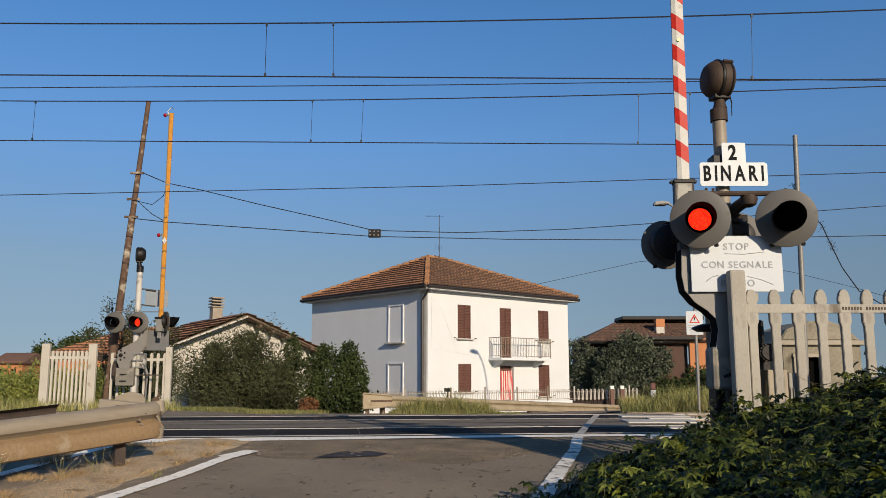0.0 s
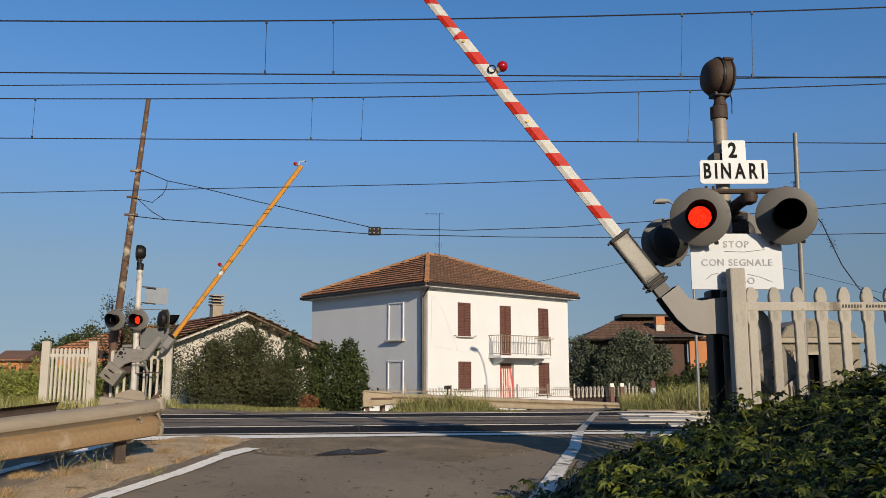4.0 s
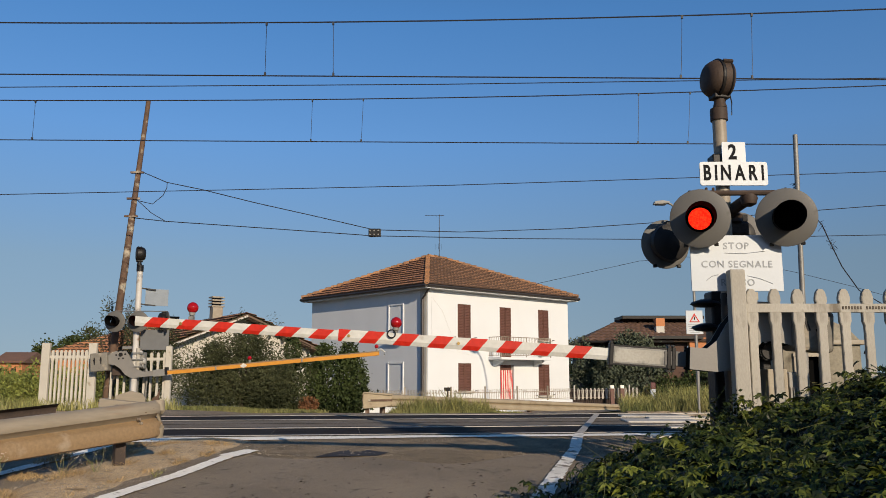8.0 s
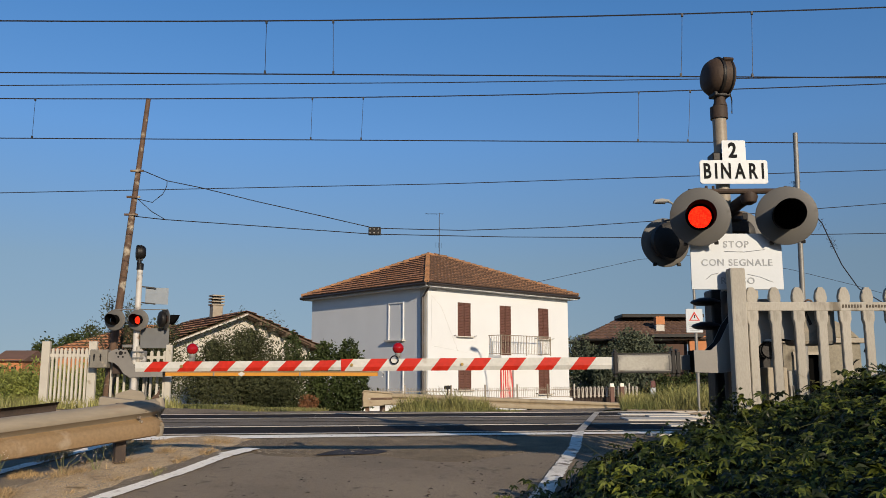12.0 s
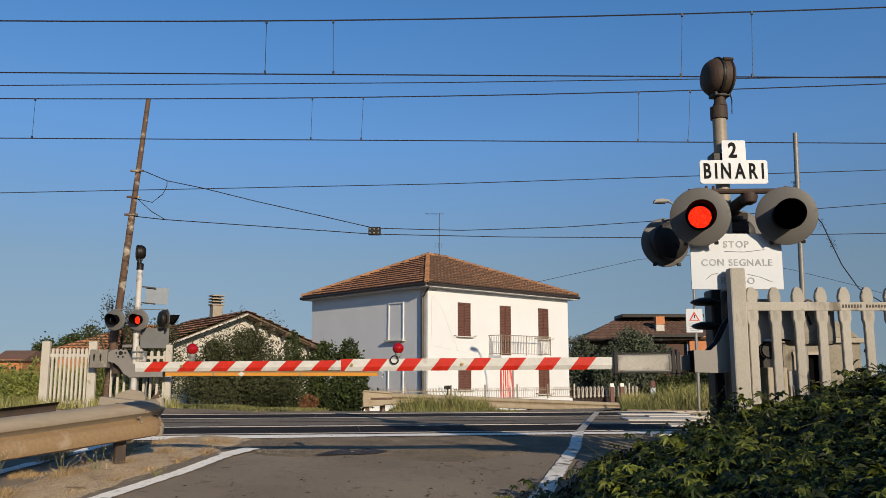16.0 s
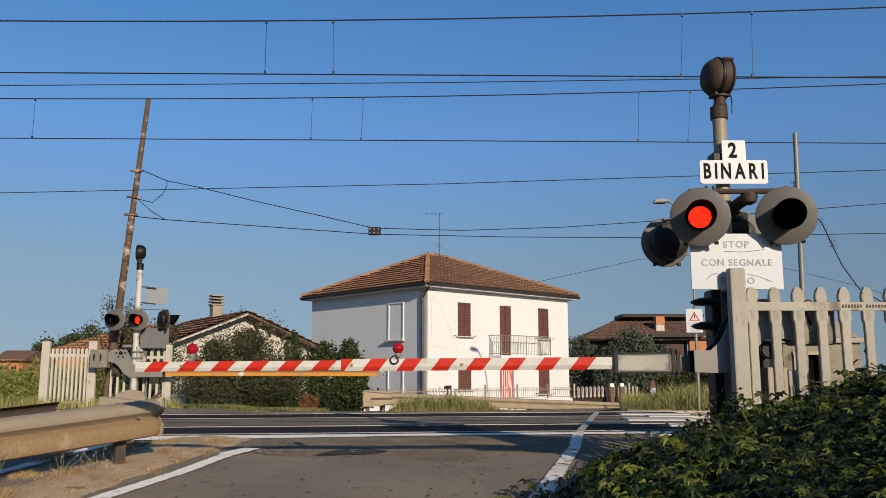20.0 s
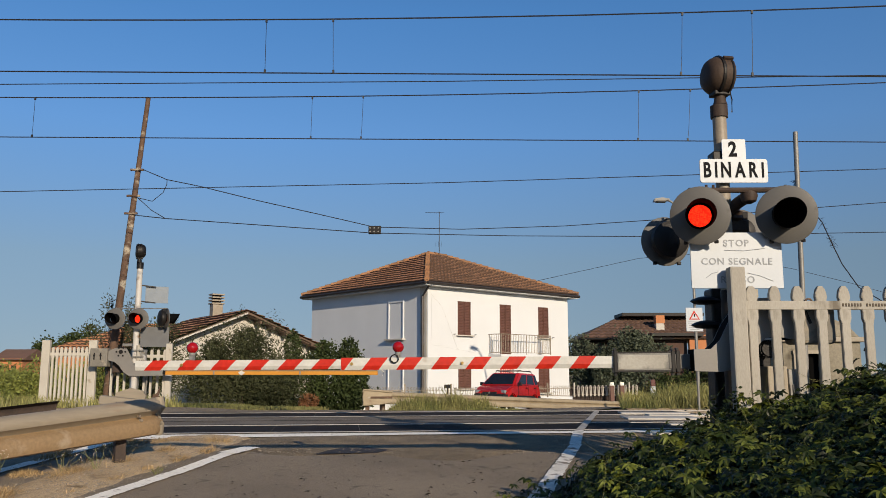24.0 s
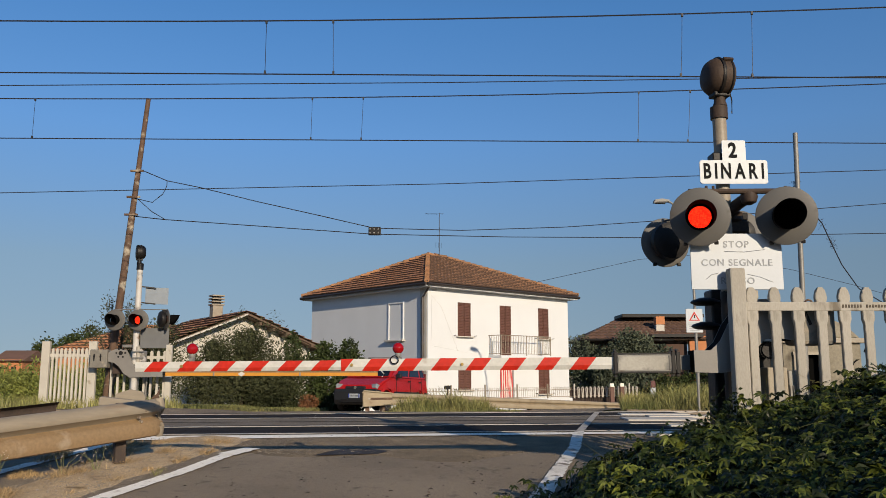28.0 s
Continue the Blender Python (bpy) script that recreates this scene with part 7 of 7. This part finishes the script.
        for x, w in ((0.62, 0.0), (-0.42, 0.0), (-1.28, 0.0)):
            part("door_gap", box((0.012, 0.01, 0.55), (x, s * 0.776, 0.70)), M["car_black"], car)
        part("door_moulding", box((1.75, 0.025, 0.07), (-0.12, s * 0.782, 0.55), bevel=0.008), M["car_black"], car)
        for x in (-0.28, -1.12):
            part("door_handle", box((0.15, 0.03, 0.035), (x, s * 0.785, 0.90), bevel=0.008), M["car_black"], car)
        part("mirror", box((0.10, 0.17, 0.14), (0.62, s * 0.86, 1.04), bevel=0.03), M["car_black"], car, "black door mirror")
        part("headlight", box((0.18, 0.22, 0.15), (1.60, s * 0.575, 0.69), Matrix.Rotation(radians(-22), 4, "Y") @ Matrix.Rotation(radians(s * -16), 4, "Z"), 0.035), M["head_glass"], car, "clear headlight")
        part("tail_light", box((0.06, 0.14, 0.42), (-1.70, s * 0.68, 0.98), bevel=0.02), M["dark_red"], car)
        part("roof_rail", tube([(0.05, s * 0.50, 1.53), (-0.02, s * 0.50, 1.59), (-1.35, s * 0.50, 1.60), (-1.42, s * 0.50, 1.54)], 0.018, 6), M["car_black"], car, "black roof rail")
    for x in (-0.15, -1.15):
        part("rack_bar", box((0.05, 1.14, 0.03), (x, 0, 1.625), bevel=0.006), M["galvanised_grey"], car, "grey roof rack bar")
    bumper = round_nose(part("front_bumper", prism([(1.42, 0.20), (1.50, 0.19), (1.60, 0.19), (1.72, 0.20), (1.80, 0.32), (1.80, 0.55), (1.755, 0.635), (1.66, 0.64), (1.55, 0.64)], 1.58, bevel=0.03), M["car_black"], car, "unpainted black front bumper"))
    part("air_intake", box((0.02, 0.86, 0.09), (1.798, 0, 0.30), bevel=0.006), M["black_paint"], bumper)
    for z in (0.335, 0.27):
        part("intake_slat", box((0.03, 0.84, 0.012), (1.80, 0, z)), M["car_black"], bumper)
    part("grille", box((0.06, 0.62, 0.08), (1.715, 0, 0.665), Matrix.Rotation(radians(-20), 4, "Y"), 0.01), M["car_black"], car)
    part("badge", rod((1.73, 0, 0.672), (1.765, 0, 0.662), 0.042, n=20), M["galvanised_grey"], car, "plain round badge")
    plate = part("number_plate", box((0.012, 0.36, 0.11), (1.806, 0.0, 0.44)), M["white_enamel"], car, "white number plate with blue ends")
    for s in (-1, 1):
        part("plate_end", box((0.013, 0.035, 0.108), (1.8075, s * 0.160, 0.44)), M["plate_blue"], plate)
    for k in range(7):
        part("plate_mark", box((0.013, 0.022, 0.06), (1.8085, -0.118 + 0.036 * k + (0.016 if k > 1 else 0), 0.44)), M["letter_black"], plate)
    part("rear_bumper", prism([(-1.50, 0.22), (-1.74, 0.22), (-1.81, 0.35), (-1.81, 0.55), (-1.75, 0.62), (-1.5, 0.62)], 1.57, bevel=0.03), M["car_black"], car)
    part("wiper", bar((1.0, -0.1, 1.01), (0.78, -0.55, 1.14), 0.015, 0.012), M["car_black"], car)
    wheels = []
    for x in (-1.12, 1.15):
        for s in (-1, 1):
            w = new("wheel")
            w.parent = car
            w.matrix_basis = pose(x, s * 0.69, 0.285)
            turn = Matrix.Rotation(radians(90), 4, "X")
            part("tyre", lathe([(0.19, -0.08), (0.265, -0.085), (0.285, -0.05), (0.285, 0.05), (0.265, 0.085), (0.19, 0.08)], 28, turn), M["tyre"], w)
            part("rim", lathe([(0.03, -0.07), (0.10, -0.06), (0.19, -0.082), (0.19, 0.082), (0.10, 0.06), (0.03, 0.07)], 20, turn), M["galvanised_grey"], w, "grey steel rim")
            for k in range(8):
                a = 2 * math.pi * k / 8
                part("rim_hole", rod((0.14 * math.cos(a), -0.085, 0.14 * math.sin(a)), (0.14 * math.cos(a), 0.085, 0.14 * math.sin(a)), 0.022, n=8), M["tyre"], w)
            wheels.append((w, x, s))
    return car, wheels


car, wheels = build_car()
# seconds, x, y, heading
DRIVE = ((0, 62, 46, 187), (19, 62, 46, 187), (20.5, 34, 43.6, 188), (21.5, 22, 42.4, 191), (22.5, 12.3, 40.6, 200), (23.1, 7.6, 39.4, 215), (23.5, 4.75, 38.2, 232), (23.8, 3.3, 35.9, 240), (24, 2.66, 34.5, 241.5), (24.4, 1.33, 31.9, 243), (24.8, 0.12, 29.6, 244),
         (25.2, -0.73, 27.8, 245), (25.6, -1.23, 26.75, 246.5), (26, -1.64, 25.8, 247.5), (26.3, -1.79, 25.47, 248), (26.6, -1.86, 25.35, 248.3), (27, -1.88, 25.3, 248.3), (28, -1.88, 25.3, 248.3))


def motions():
    near = ((0, 90.4), (1.5, 90.2), (2, 86.9), (2.5, 79), (3, 70.1), (3.5, 61.4), (4.5, 45.6), (5.5, 31), (6, 24.2), (6.5, 17.5), (7, 11.3), (7.5, 6.2), (8, 4.1), (8.5, 1.9), (9, 0.0), (9.4, -0.4), (28, -0.4))
    walk(near_arm, [(t, NEAR @ pose(0, 0, 0, 0, -a, 0)) for t, a in near])
    far = ((0, 90), (1.5, 89.5), (2, 82), (2.5, 75.5), (3, 68.7), (3.5, 61.2), (4.5, 47), (5.5, 33.8), (6, 26.8), (6.5, 20.5), (7, 15.4), (7.5, 9.5), (8, 5.0), (8.5, 2), (9, 0), (28, 0))
    walk(far_arm, [(t, FAR @ pose(0, 0, 0, 0, -a, 0)) for t, a in far])
    walk(far_weight, [(t, FAR_WEIGHT @ pose(0, 0, 0, 0, -a, 0)) for t, a in far])
    # the lamps blink in turn, twice a second: the added shutters open for half a second
    for key, first in (("even", 0.0), ("odd", 0.5)):
        steps, t = [], -0.17 + first
        while t < 28:
            steps += [(t, 88), (t + 0.43, 88), (t + 0.5, 0), (t + 0.93, 0)]
            t += 1.0
        steps = [(max(0.0, a), v) for a, v in steps if a > -0.2]
        if steps[0][0] > 0:
            steps.insert(0, (0.0, steps[0][1] if key == "even" else 0))
        steps = [s for s in steps if s[0] < 27.99] + [(28.0, 88 if key == "even" else 0)]
        for shutter, way in SHUTTERS[key]:
            home = shutter.matrix_basis.copy()
            walk(shutter, [(a, home @ pose(way if v else 0, 0, 0)) for a, v in steps])
    # the car and its wheels
    def height(x, y):
        return level(x, y) + 0.006
    path = []
    for t, x, y, h in DRIVE:
        fx, fy = math.cos(radians(h)), math.sin(radians(h))
        z0, z1 = height(x + 1.15 * fx, y + 1.15 * fy), height(x - 1.12 * fx, y - 1.12 * fy)
        path.append((t, pose(x, y, (z0 + z1) / 2, 0, -math.degrees(math.atan2(z0 - z1, 2.27)), h)))
    walk(car, path)
    for w, wx, s in wheels:
        turned, steps, last = 0.0, [], None
        for t, x, y, h in DRIVE:
            if last:
                far_way = math.hypot(x - last[1], y - last[2])
                n = max(1, math.ceil(far_way / 0.4))
                for k in range(1, n + 1):
                    steps.append((last[0] + (t - last[0]) * k / n, turned + math.degrees(far_way * k / n / 0.285)))
                turned = steps[-1][1]
            else:
                steps.append((t, 0.0))
            last = (t, x, y)
        walk(w, [(t, pose(wx, s * 0.69, 0.285, 0, a, 0)) for t, a in steps])


motions()
